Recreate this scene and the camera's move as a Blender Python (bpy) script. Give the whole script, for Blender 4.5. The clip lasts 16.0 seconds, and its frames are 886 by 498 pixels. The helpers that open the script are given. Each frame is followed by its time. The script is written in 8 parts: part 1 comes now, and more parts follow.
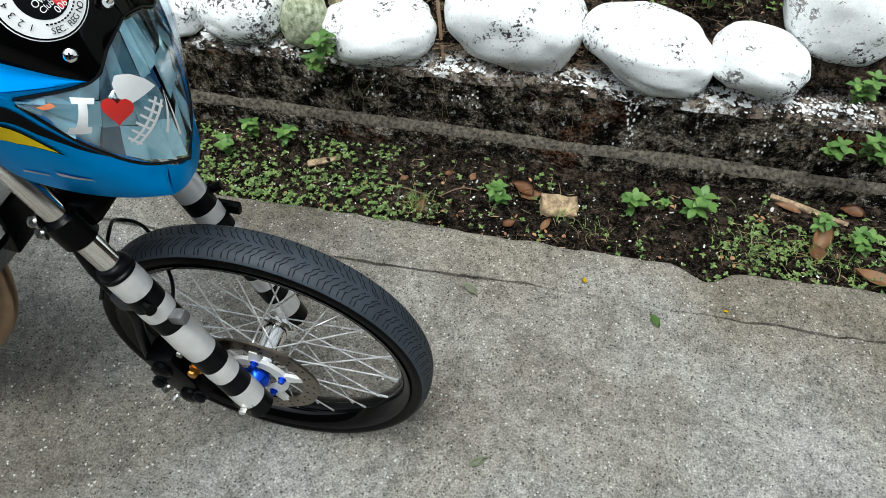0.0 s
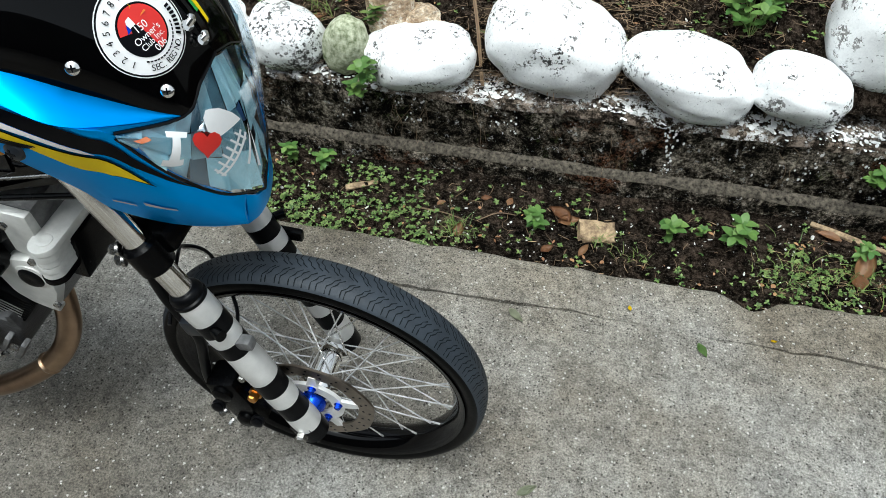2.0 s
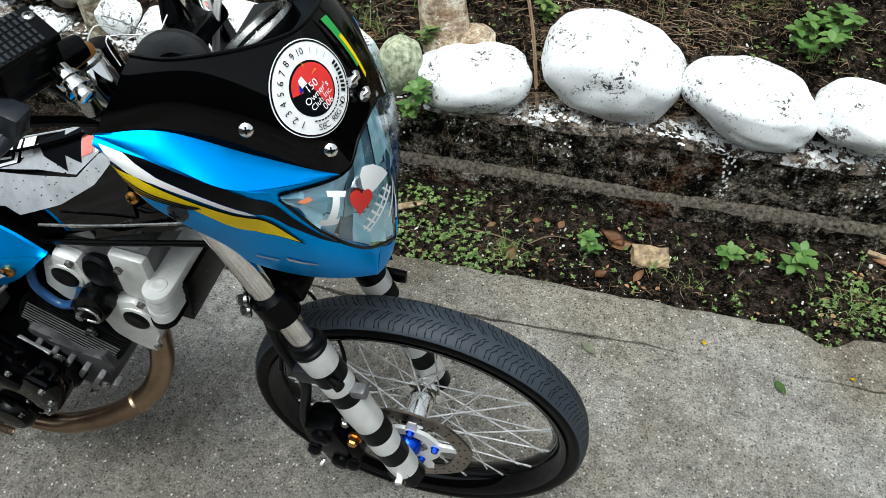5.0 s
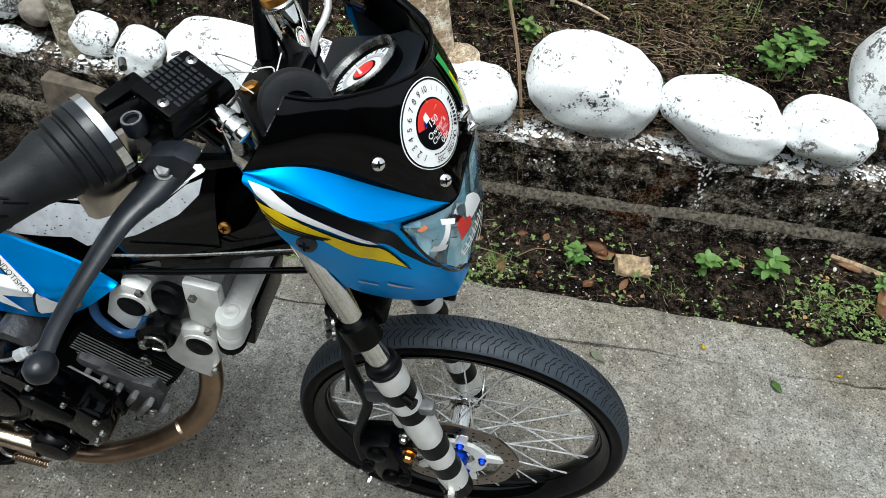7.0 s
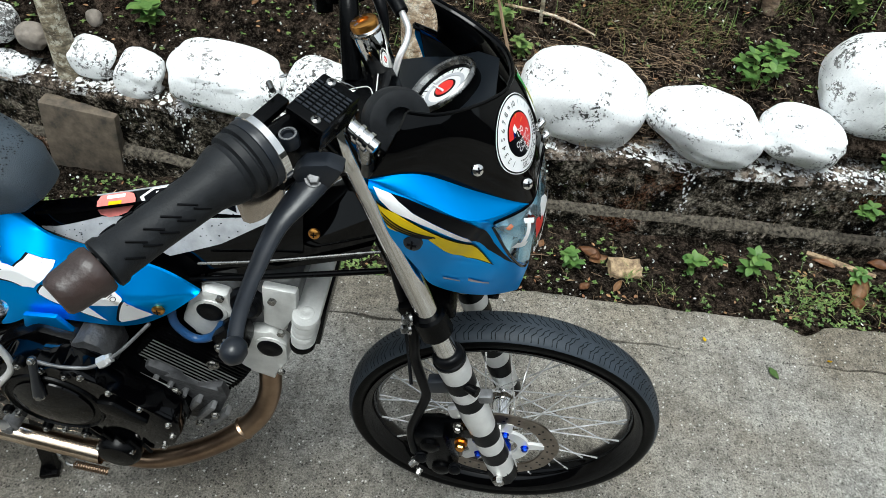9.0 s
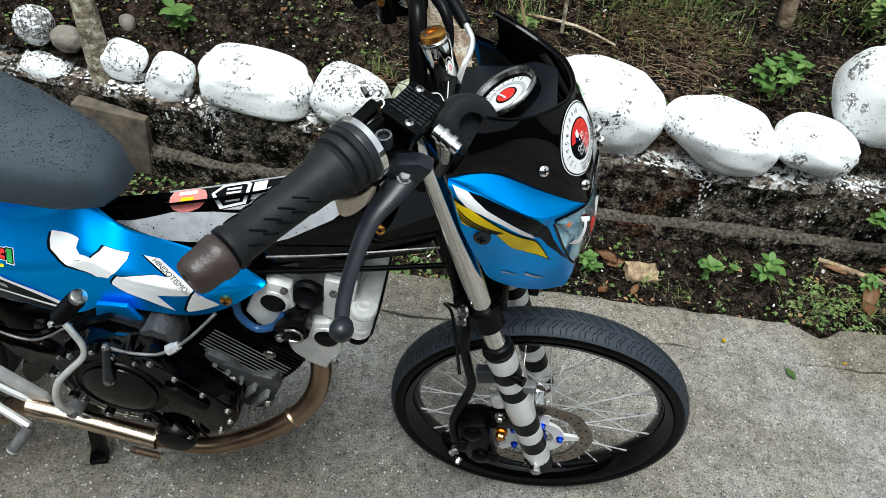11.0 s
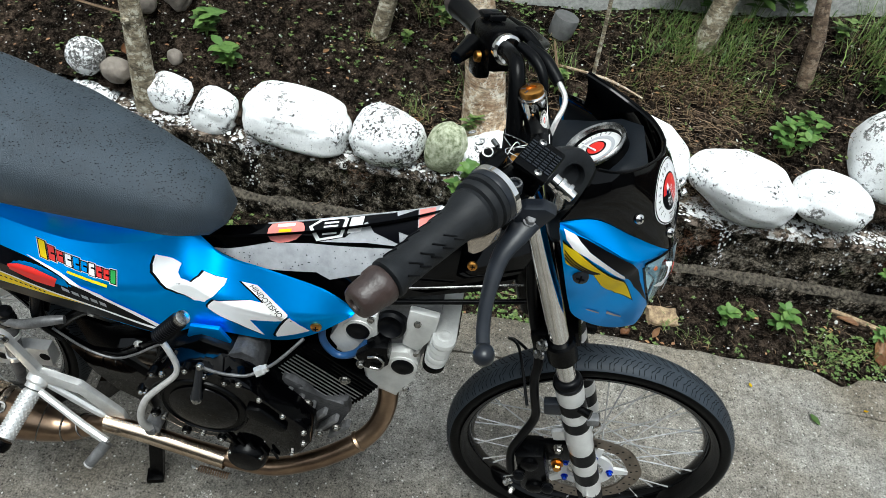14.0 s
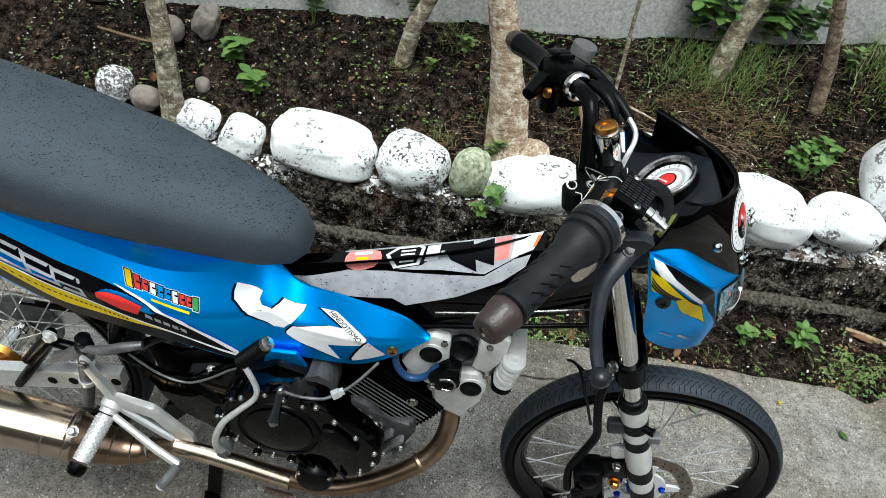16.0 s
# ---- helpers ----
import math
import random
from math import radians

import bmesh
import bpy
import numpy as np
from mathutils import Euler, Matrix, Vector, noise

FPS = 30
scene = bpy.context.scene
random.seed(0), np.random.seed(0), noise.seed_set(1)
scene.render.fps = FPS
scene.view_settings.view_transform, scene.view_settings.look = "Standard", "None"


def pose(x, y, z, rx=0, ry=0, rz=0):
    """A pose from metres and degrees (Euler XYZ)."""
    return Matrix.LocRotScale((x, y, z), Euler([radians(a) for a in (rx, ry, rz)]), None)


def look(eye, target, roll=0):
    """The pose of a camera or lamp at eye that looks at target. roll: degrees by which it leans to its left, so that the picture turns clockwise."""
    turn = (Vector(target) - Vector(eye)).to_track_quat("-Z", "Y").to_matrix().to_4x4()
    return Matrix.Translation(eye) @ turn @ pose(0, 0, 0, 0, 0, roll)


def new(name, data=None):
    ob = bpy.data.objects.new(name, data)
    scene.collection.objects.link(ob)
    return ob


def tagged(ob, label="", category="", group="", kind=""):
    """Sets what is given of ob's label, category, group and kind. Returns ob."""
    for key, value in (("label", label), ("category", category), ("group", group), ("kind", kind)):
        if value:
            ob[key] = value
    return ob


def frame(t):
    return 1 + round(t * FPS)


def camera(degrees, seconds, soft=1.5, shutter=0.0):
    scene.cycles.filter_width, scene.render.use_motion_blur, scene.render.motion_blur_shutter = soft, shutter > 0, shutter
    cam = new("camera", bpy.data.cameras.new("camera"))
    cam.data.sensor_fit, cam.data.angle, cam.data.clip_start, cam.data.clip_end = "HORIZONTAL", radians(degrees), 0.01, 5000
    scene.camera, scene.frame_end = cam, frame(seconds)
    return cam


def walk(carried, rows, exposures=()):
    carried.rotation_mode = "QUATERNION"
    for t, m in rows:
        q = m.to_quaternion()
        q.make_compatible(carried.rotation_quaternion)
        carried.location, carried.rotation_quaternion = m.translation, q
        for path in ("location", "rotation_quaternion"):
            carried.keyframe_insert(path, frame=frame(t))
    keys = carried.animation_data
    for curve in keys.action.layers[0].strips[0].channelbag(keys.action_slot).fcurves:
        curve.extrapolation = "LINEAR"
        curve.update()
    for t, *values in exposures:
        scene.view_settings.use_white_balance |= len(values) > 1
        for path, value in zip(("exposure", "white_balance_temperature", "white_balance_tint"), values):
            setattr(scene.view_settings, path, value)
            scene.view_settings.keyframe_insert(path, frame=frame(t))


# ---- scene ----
cam = camera(64.0, 16.0, soft=0.6)
METRES, EYE, TILT, LEAN, TURN = 1.125, 1.38, -48.7, 0.0, 0.0
PATH = [
    (0, (0.383, -0.514, 1.31), (0.179, 0.689, -0.275), 3.0),
    (0.5, (0.369, -0.517, 1.314), (0.153, 0.698, -0.261), 2.8),
    (1, (0.356, -0.52, 1.315), (0.128, 0.7, -0.254), 2.5),
    (1.5, (0.336, -0.521, 1.315), (0.096, 0.703, -0.248), 2.4),
    (2, (0.32, -0.524, 1.323), (0.058, 0.712, -0.227), 1.8),
    (2.5, (0.303, -0.519, 1.328), (0.044, 0.713, -0.226), 2.6),
    (3, (0.282, -0.518, 1.329), (0.02, 0.71, -0.227), 3.1),
    (3.5, (0.254, -0.511, 1.33), (-0.022, 0.713, -0.227), 2.3),
    (4, (0.219, -0.501, 1.333), (-0.067, 0.731, -0.216), 1.8),
    (6.3, (0.055, -0.527, 1.355), (-0.152, 0.744, -0.175), 4.4),
    (6.5, (0.035, -0.534, 1.36), (-0.156, 0.756, -0.155), 4.9),
    (7, (-0.004, -0.554, 1.369), (-0.113, 0.748, -0.145), 6.6),
    (7.5, (-0.042, -0.576, 1.377), (-0.094, 0.747, -0.122), 7.7),
    (8, (-0.069, -0.596, 1.387), (-0.077, 0.75, -0.093), 8.7),
    (8.5, (-0.101, -0.621, 1.399), (-0.103, 0.727, -0.079), 8.6),
    (9, (-0.13, -0.642, 1.409), (-0.136, 0.705, -0.069), 8.2),
    (9.2, (-0.143, -0.653, 1.414), (-0.154, 0.694, -0.064), 7.9),
    (11.3, (-0.212, -0.711, 1.444), (-0.222, 0.655, -0.017), 8.9),
    (11.5, (-0.22, -0.719, 1.449), (-0.235, 0.653, -0.006), 8.8),
    (12, (-0.238, -0.73, 1.454), (-0.233, 0.666, 0.022), 9.9),
    (12.5, (-0.257, -0.744, 1.457), (-0.251, 0.657, 0.03), 10.0),
    (13, (-0.278, -0.759, 1.464), (-0.271, 0.655, 0.05), 10.0),
    (13.5, (-0.301, -0.768, 1.467), (-0.281, 0.656, 0.063), 11.3),
    (14, (-0.337, -0.772, 1.474), (-0.336, 0.666, 0.084), 11.3),
    (14.5, (-0.379, -0.783, 1.483), (-0.421, 0.676, 0.116), 9.2),
    (15, (-0.418, -0.788, 1.49), (-0.451, 0.679, 0.132), 8.9),
    (15.5, (-0.447, -0.8, 1.495), (-0.453, 0.68, 0.15), 9.9),
    (16, (-0.469, -0.817, 1.498), (-0.447, 0.661, 0.152), 11.5),
]
walk(cam, [(t, look(eye, target, roll)) for t, eye, target, roll in PATH], exposures=[(0, 0.63, 6060, 2), (16, 0.66, 6060, 2)])

# ---------------------------------------------------------------- daylight
SUN_EL, SUN_AZ = 74.0, 190.0
world = bpy.data.worlds.new("overcast_sky")
world.use_nodes = True
scene.world = world
wn = world.node_tree.nodes
sky = wn.new("ShaderNodeTexSky")
sky.sky_type = "NISHITA"
sky.sun_disc = False
sky.sun_elevation, sky.sun_rotation = radians(SUN_EL), radians(SUN_AZ)
sky.dust_density, sky.air_density = 4.0, 1.0
grey = wn.new("ShaderNodeHueSaturation")
grey.inputs["Saturation"].default_value = 0.22
world.node_tree.links.new(sky.outputs[0], grey.inputs["Color"])
world.node_tree.links.new(grey.outputs[0], wn["Background"].inputs[0])
wn["Background"].inputs[1].default_value = 0.15
sun = new("sun", bpy.data.lights.new("sun", "SUN"))
sun.data.energy, sun.data.angle, sun.data.color = 1.7, radians(28), (1.0, 0.97, 0.93)
sun.rotation_euler = Euler((radians(90 - SUN_EL), 0, radians(180 - SUN_AZ)))

# ---------------------------------------------------------------- materials
def mat(name, color, rough=0.5, metal=0.0, var=0.0, scale=20.0, bump=0.0, bscale=80.0, coat=0.0, color2=None, spec=0.5, fine=True):
    """A surface with blotches at one scale, fine grain at another and a little relief."""
    m = bpy.data.materials.new(name)
    m.use_nodes = True
    nt = m.node_tree
    b = nt.nodes["Principled BSDF"]
    b.inputs["Base Color"].default_value = (*color, 1)
    b.inputs["Roughness"].default_value = rough
    b.inputs["Metallic"].default_value = metal
    b.inputs["Coat Weight"].default_value = coat
    b.inputs["Coat Roughness"].default_value = 0.08
    b.inputs["Specular IOR Level"].default_value = spec
    tc = nt.nodes.new("ShaderNodeTexCoord")
    if var > 0 or color2:
        n1 = nt.nodes.new("ShaderNodeTexNoise")
        n1.inputs["Scale"].default_value, n1.inputs["Detail"].default_value = scale, 8
        n1.inputs["Roughness"].default_value = 0.65
        nt.links.new(tc.outputs["Object"], n1.inputs["Vector"])
        ramp = nt.nodes.new("ShaderNodeValToRGB")
        c2 = color2 or tuple(c * (1 - var) for c in color)
        c1 = color if color2 else tuple(min(1, c * (1 + var)) for c in color)
        ramp.color_ramp.elements[0].position, ramp.color_ramp.elements[1].position = 0.33, 0.68
        ramp.color_ramp.elements[0].color, ramp.color_ramp.elements[1].color = (*c2, 1), (*c1, 1)
        nt.links.new(n1.outputs["Fac"], ramp.inputs["Fac"])
        nt.links.new(ramp.outputs["Color"], b.inputs["Base Color"])
        if fine:
            rr = nt.nodes.new("ShaderNodeMapRange")
            rr.inputs["To Min"].default_value, rr.inputs["To Max"].default_value = max(0.02, rough * 0.7), min(1, rough * 1.35)
            nt.links.new(n1.outputs["Fac"], rr.inputs["Value"])
            nt.links.new(rr.outputs["Result"], b.inputs["Roughness"])
    if bump > 0:
        n2 = nt.nodes.new("ShaderNodeTexNoise")
        n2.inputs["Scale"].default_value, n2.inputs["Detail"].default_value = bscale, 5
        nt.links.new(tc.outputs["Object"], n2.inputs["Vector"])
        bp = nt.nodes.new("ShaderNodeBump")
        bp.inputs["Strength"].default_value, bp.inputs["Distance"].default_value = bump, 0.004
        nt.links.new(n2.outputs["Fac"], bp.inputs["Height"])
        nt.links.new(bp.outputs["Normal"], b.inputs["Normal"])
    return m


def nodes_of(m):
    nt = m.node_tree
    return nt, nt.nodes["Principled BSDF"], nt.nodes.new("ShaderNodeTexCoord")


def noise_node(nt, tc, scale, detail=6, rough=0.6):
    n = nt.nodes.new("ShaderNodeTexNoise")
    n.inputs["Scale"].default_value, n.inputs["Detail"].default_value, n.inputs["Roughness"].default_value = scale, detail, rough
    nt.links.new(tc.outputs["Object"], n.inputs["Vector"])
    return n


def ramp_node(nt, src, stops):
    r = nt.nodes.new("ShaderNodeValToRGB")
    while len(r.color_ramp.elements) < len(stops):
        r.color_ramp.elements.new(0.5)
    for e, (p, c) in zip(r.color_ramp.elements, stops):
        e.position, e.color = p, (*(c if isinstance(c, tuple) else (c, c, c)), 1)
    nt.links.new(src, r.inputs["Fac"])
    return r


def mix_node(nt, fac, a, b, mode="MIX"):
    x = nt.nodes.new("ShaderNodeMixRGB")
    x.blend_type = mode
    for sock, v in (("Fac", fac), ("Color1", a), ("Color2", b)):
        if isinstance(v, (int, float)):
            x.inputs[sock].default_value = v if sock == "Fac" else (v, v, v, 1)
        elif isinstance(v, tuple):
            x.inputs[sock].default_value = (*v, 1)
        else:
            nt.links.new(v, x.inputs[sock])
    return x.outputs["Color"]


def bump_node(nt, b, height, strength, dist):
    bp = nt.nodes.new("ShaderNodeBump")
    bp.inputs["Strength"].default_value, bp.inputs["Distance"].default_value = strength, dist
    nt.links.new(height, bp.inputs["Height"])
    nt.links.new(bp.outputs["Normal"], b.inputs["Normal"])


def concrete_mat():
    m = bpy.data.materials.new("worn_concrete_with_shade")
    m.use_nodes = True
    nt, b, tc = nodes_of(m)
    big, mid, fin, grain = noise_node(nt, tc, 1.6, 5), noise_node(nt, tc, 9, 10, 0.8), noise_node(nt, tc, 45, 10, 0.88), noise_node(nt, tc, 230, 3, 0.9)

    def cells(scale):
        v = nt.nodes.new("ShaderNodeTexVoronoi")
        v.inputs["Scale"].default_value = scale
        warp = mix_node(nt, 0.015, tc.outputs["Object"], fin.outputs["Color"], "ADD")
        nt.links.new(warp, v.inputs["Vector"])
        return v
    c = ramp_node(nt, big.outputs["Fac"], [(0.36, (0.222, 0.198, 0.162)), (0.50, (0.296, 0.278, 0.246)), (0.64, (0.366, 0.356, 0.334))]).outputs["Color"]
    c = mix_node(nt, 0.85, c, ramp_node(nt, mid.outputs["Fac"], [(0.42, 0.78), (0.50, 1.0), (0.58, 1.18)]).outputs["Color"], "MULTIPLY")
    c = mix_node(nt, 0.9, c, ramp_node(nt, fin.outputs["Fac"], [(0.43, 0.58), (0.485, 0.94), (0.52, 1.04), (0.575, 1.26)]).outputs["Color"], "MULTIPLY")
    c = mix_node(nt, 0.8, c, ramp_node(nt, grain.outputs["Fac"], [(0.38, 0.40), (0.5, 1.0), (0.62, 1.6)]).outputs["Color"], "MULTIPLY")
    # soft shade pool under the motorcycle, painted into the slab colour with a noisy edge
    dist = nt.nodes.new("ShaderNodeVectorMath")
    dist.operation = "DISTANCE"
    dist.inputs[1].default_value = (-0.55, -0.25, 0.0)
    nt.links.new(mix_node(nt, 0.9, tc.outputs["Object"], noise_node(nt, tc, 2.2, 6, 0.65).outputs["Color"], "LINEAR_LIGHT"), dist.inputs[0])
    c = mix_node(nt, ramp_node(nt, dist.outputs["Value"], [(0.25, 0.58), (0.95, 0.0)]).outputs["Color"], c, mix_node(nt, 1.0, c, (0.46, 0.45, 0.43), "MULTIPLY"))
    xyz = nt.nodes.new("ShaderNodeSeparateXYZ")
    nt.links.new(mix_node(nt, 0.16, tc.outputs["Object"], noise_node(nt, tc, 5, 8, 0.75).outputs["Color"], "LINEAR_LIGHT"), xyz.inputs[0])
    c = mix_node(nt, ramp_node(nt, xyz.outputs["Y"], [(0.30, 0.0), (0.52, 0.5)]).outputs["Color"], c, mix_node(nt, 1.0, c, (0.68, 0.60, 0.47), "MULTIPLY"))
    for scale, lo, hi, col, part_of in ((150, 0.81, 0.82, (0.68, 0.66, 0.62), 0.85), (170, 0.70, 0.72, (0.035, 0.031, 0.026), 0.9), (60, 0.965, 0.97, (0.55, 0.53, 0.49), 0.7)):
        v = cells(scale)
        dot = ramp_node(nt, v.outputs["Distance"], [(0.28, part_of), (0.40, 0.0)]).outputs["Color"]
        pick = ramp_node(nt, v.outputs["Color"], [(lo, 0.0), (hi, 1.0)]).outputs["Color"]
        c = mix_node(nt, mix_node(nt, 1.0, dot, pick, "MULTIPLY"), c, col)
    nt.links.new(c, b.inputs["Base Color"])
    b.inputs["Roughness"].default_value = 0.9
    b.inputs["Specular IOR Level"].default_value = 0.2
    bump_node(nt, b, mix_node(nt, 0.4, fin.outputs["Fac"], grain.outputs["Fac"]), 1.0, 0.010)
    return m


def soil_mat():
    m = bpy.data.materials.new("dark_damp_soil")
    m.use_nodes = True
    nt, b, tc = nodes_of(m)
    big, mid, fin = noise_node(nt, tc, 4, 6), noise_node(nt, tc, 30, 10, 0.85), noise_node(nt, tc, 120, 6, 0.85)
    c = ramp_node(nt, big.outputs["Fac"], [(0.35, (0.010, 0.0075, 0.0058)), (0.7, (0.036, 0.026, 0.019))]).outputs["Color"]
    c = mix_node(nt, 1.0, c, ramp_node(nt, mid.outputs["Fac"], [(0.44, 0.15), (0.49, 0.8), (0.53, 1.6), (0.58, 4.5)]).outputs["Color"], "MULTIPLY")
    c = mix_node(nt, ramp_node(nt, fin.outputs["Fac"], [(0.565, 0.0), (0.59, 0.7)]).outputs["Color"], c, (0.12, 0.10, 0.08))
    nt.links.new(c, b.inputs["Base Color"])
    b.inputs["Roughness"].default_value = 0.95
    b.inputs["Specular IOR Level"].default_value = 0.03
    bump_node(nt, b, mix_node(nt, 0.4, mid.outputs["Fac"], fin.outputs["Fac"]), 1.0, 0.022)
    return m


def stone_paint_mat():
    """White lime paint over grey stone, chipped in speckles and worn in patches; some stones more than others."""
    m = bpy.data.materials.new("chipped_white_paint_on_stone")
    m.use_nodes = True
    nt, b, tc = nodes_of(m)
    info = nt.nodes.new("ShaderNodeObjectInfo")
    shift = nt.nodes.new("ShaderNodeVectorMath")
    shift.operation = "ADD"
    sc = nt.nodes.new("ShaderNodeVectorMath")
    sc.operation = "SCALE"
    sc.inputs[0].default_value = (7.0, 3.0, 5.0)
    nt.links.new(info.outputs["Random"], sc.inputs["Scale"])
    nt.links.new(tc.outputs["Object"], shift.inputs[0])
    nt.links.new(sc.outputs[0], shift.inputs[1])

    def nz(scale, detail, rough):
        n = noise_node(nt, tc, scale, detail, rough)
        nt.links.new(shift.outputs[0], n.inputs["Vector"])
        return n
    wide, zone, mid, fin, dot = nz(5.5, 10, 0.72), nz(8, 4, 0.6), nz(34, 6, 0.75), nz(130, 4, 0.8), nz(85, 3, 0.70)
    add = nt.nodes.new("ShaderNodeMath")
    add.operation = "MULTIPLY_ADD"
    add.inputs[1].default_value, add.inputs[2].default_value = 0.15, -0.085
    sep = nt.nodes.new("ShaderNodeSeparateColor")
    nt.links.new(info.outputs["Color"], sep.inputs[0])
    nt.links.new(sep.outputs[0], add.inputs[0])

    def plus(n):
        s_ = nt.nodes.new("ShaderNodeMath")
        s_.operation = "ADD"
        nt.links.new(n.outputs["Fac"], s_.inputs[0])
        nt.links.new(add.outputs[0], s_.inputs[1])
        return s_.outputs[0]
    worn = ramp_node(nt, plus(wide), [(0.560, 0.0), (0.575, 1.0)]).outputs["Color"]
    area = ramp_node(nt, plus(zone), [(0.48, 0.0), (0.56, 1.0)]).outputs["Color"]
    chips = mix_node(nt, 1.0, area, ramp_node(nt, dot.outputs["Fac"], [(0.545, 0.0), (0.555, 1.0)]).outputs["Color"], "MULTIPLY")
    few = ramp_node(nt, dot.outputs["Fac"], [(0.655, 0.0), (0.665, 1.0)]).outputs["Color"]
    flakes = ramp_node(nt, plus(mid), [(0.655, 0.0), (0.665, 1.0)]).outputs["Color"]
    white = ramp_node(nt, fin.outputs["Fac"], [(0.32, (0.76, 0.77, 0.775)), (0.55, (0.88, 0.89, 0.89))]).outputs["Color"]
    bare = ramp_node(nt, mid.outputs["Fac"], [(0.36, (0.04, 0.04, 0.04)), (0.5, (0.20, 0.195, 0.19)), (0.64, (0.36, 0.35, 0.34))]).outputs["Color"]
    half = mix_node(nt, ramp_node(nt, dot.outputs["Fac"], [(0.455, 0.0), (0.47, 1.0)]).outputs["Color"], white, bare)
    c = mix_node(nt, worn, white, half)
    for msk in (chips, few, flakes):
        c = mix_node(nt, msk, c, mix_node(nt, 0.8, bare, (0.012, 0.011, 0.010)))
    nt.links.new(c, b.inputs["Base Color"])
    b.inputs["Roughness"].default_value = 0.8
    bump_node(nt, b, mix_node(nt, 0.35, mid.outputs["Fac"], fin.outputs["Fac"]), 0.55, 0.008)
    return m


def wall_mat():
    """Old mossy black-stained block wall with rusty earth stains and drips of white paint."""
    m = bpy.data.materials.new("black_stained_mossy_masonry")
    m.use_nodes = True
    nt, b, tc = nodes_of(m)
    big, mid, fin = noise_node(nt, tc, 2.6, 6, 0.65), noise_node(nt, tc, 16, 10, 0.85), noise_node(nt, tc, 90, 6, 0.85)
    c = ramp_node(nt, mid.outputs["Fac"], [(0.46, (0.003, 0.0026, 0.0022)), (0.50, (0.030, 0.0255, 0.019)), (0.54, (0.105, 0.089, 0.070)), (0.585, (0.25, 0.22, 0.178))]).outputs["Color"]
    rust = ramp_node(nt, big.outputs["Fac"], [(0.57, 0.0), (0.66, 0.65)]).outputs["Color"]
    c = mix_node(nt, mix_node(nt, 1.0, rust, ramp_node(nt, fin.outputs["Fac"], [(0.46, 0.0), (0.54, 1.0)]).outputs["Color"], "MULTIPLY"), c, (0.13, 0.055, 0.028))
    moss = ramp_node(nt, noise_node(nt, tc, 5.5, 8, 0.8).outputs["Fac"], [(0.56, 0.0), (0.64, 0.5)]).outputs["Color"]
    c = mix_node(nt, mix_node(nt, 1.0, moss, ramp_node(nt, fin.outputs["Fac"], [(0.49, 0.0), (0.54, 1.0)]).outputs["Color"], "MULTIPLY"), c, (0.05, 0.07, 0.022))
    c = mix_node(nt, 0.9, c, ramp_node(nt, fin.outputs["Fac"], [(0.44, 0.25), (0.5, 1.0), (0.57, 2.6)]).outputs["Color"], "MULTIPLY")
    spat = ramp_node(nt, noise_node(nt, tc, 38, 5, 0.8).outputs["Fac"], [(0.625, 0.0), (0.635, 0.9)]).outputs["Color"]
    c = mix_node(nt, spat, c, (0.55, 0.55, 0.54))
    nt.links.new(c, b.inputs["Base Color"])
    b.inputs["Roughness"].default_value = 0.95
    b.inputs["Specular IOR Level"].default_value = 0.03
    bump_node(nt, b, mix_node(nt, 0.5, mid.outputs["Fac"], fin.outputs["Fac"]), 1.0, 0.025)
    return m


def ledge_mat():
    """Earth-covered mortar on the ledge with clotted splashes of white paint."""
    m = bpy.data.materials.new("paint_splashed_mortar")
    m.use_nodes = True
    nt, b, tc = nodes_of(m)
    mid, fin = noise_node(nt, tc, 20, 10, 0.85), noise_node(nt, tc, 42, 8, 0.8)
    c = ramp_node(nt, mid.outputs["Fac"], [(0.45, (0.010, 0.008, 0.006)), (0.51, (0.08, 0.062, 0.047)), (0.57, (0.32, 0.26, 0.21))]).outputs["Color"]
    zone = ramp_node(nt, noise_node(nt, tc, 6, 4).outputs["Fac"], [(0.46, 0.0), (0.54, 1.0)]).outputs["Color"]
    spat = mix_node(nt, 1.0, zone, ramp_node(nt, fin.outputs["Fac"], [(0.52, 0.0), (0.53, 1.0)]).outputs["Color"], "MULTIPLY")
    c = mix_node(nt, spat, c, (0.80, 0.80, 0.79))
    nt.links.new(c, b.inputs["Base Color"])
    b.inputs["Roughness"].default_value = 0.95
    b.inputs["Specular IOR Level"].default_value = 0.05
    bump_node(nt, b, mix_node(nt, 0.5, mid.outputs["Fac"], fin.outputs["Fac"]), 1.0, 0.018)
    return m


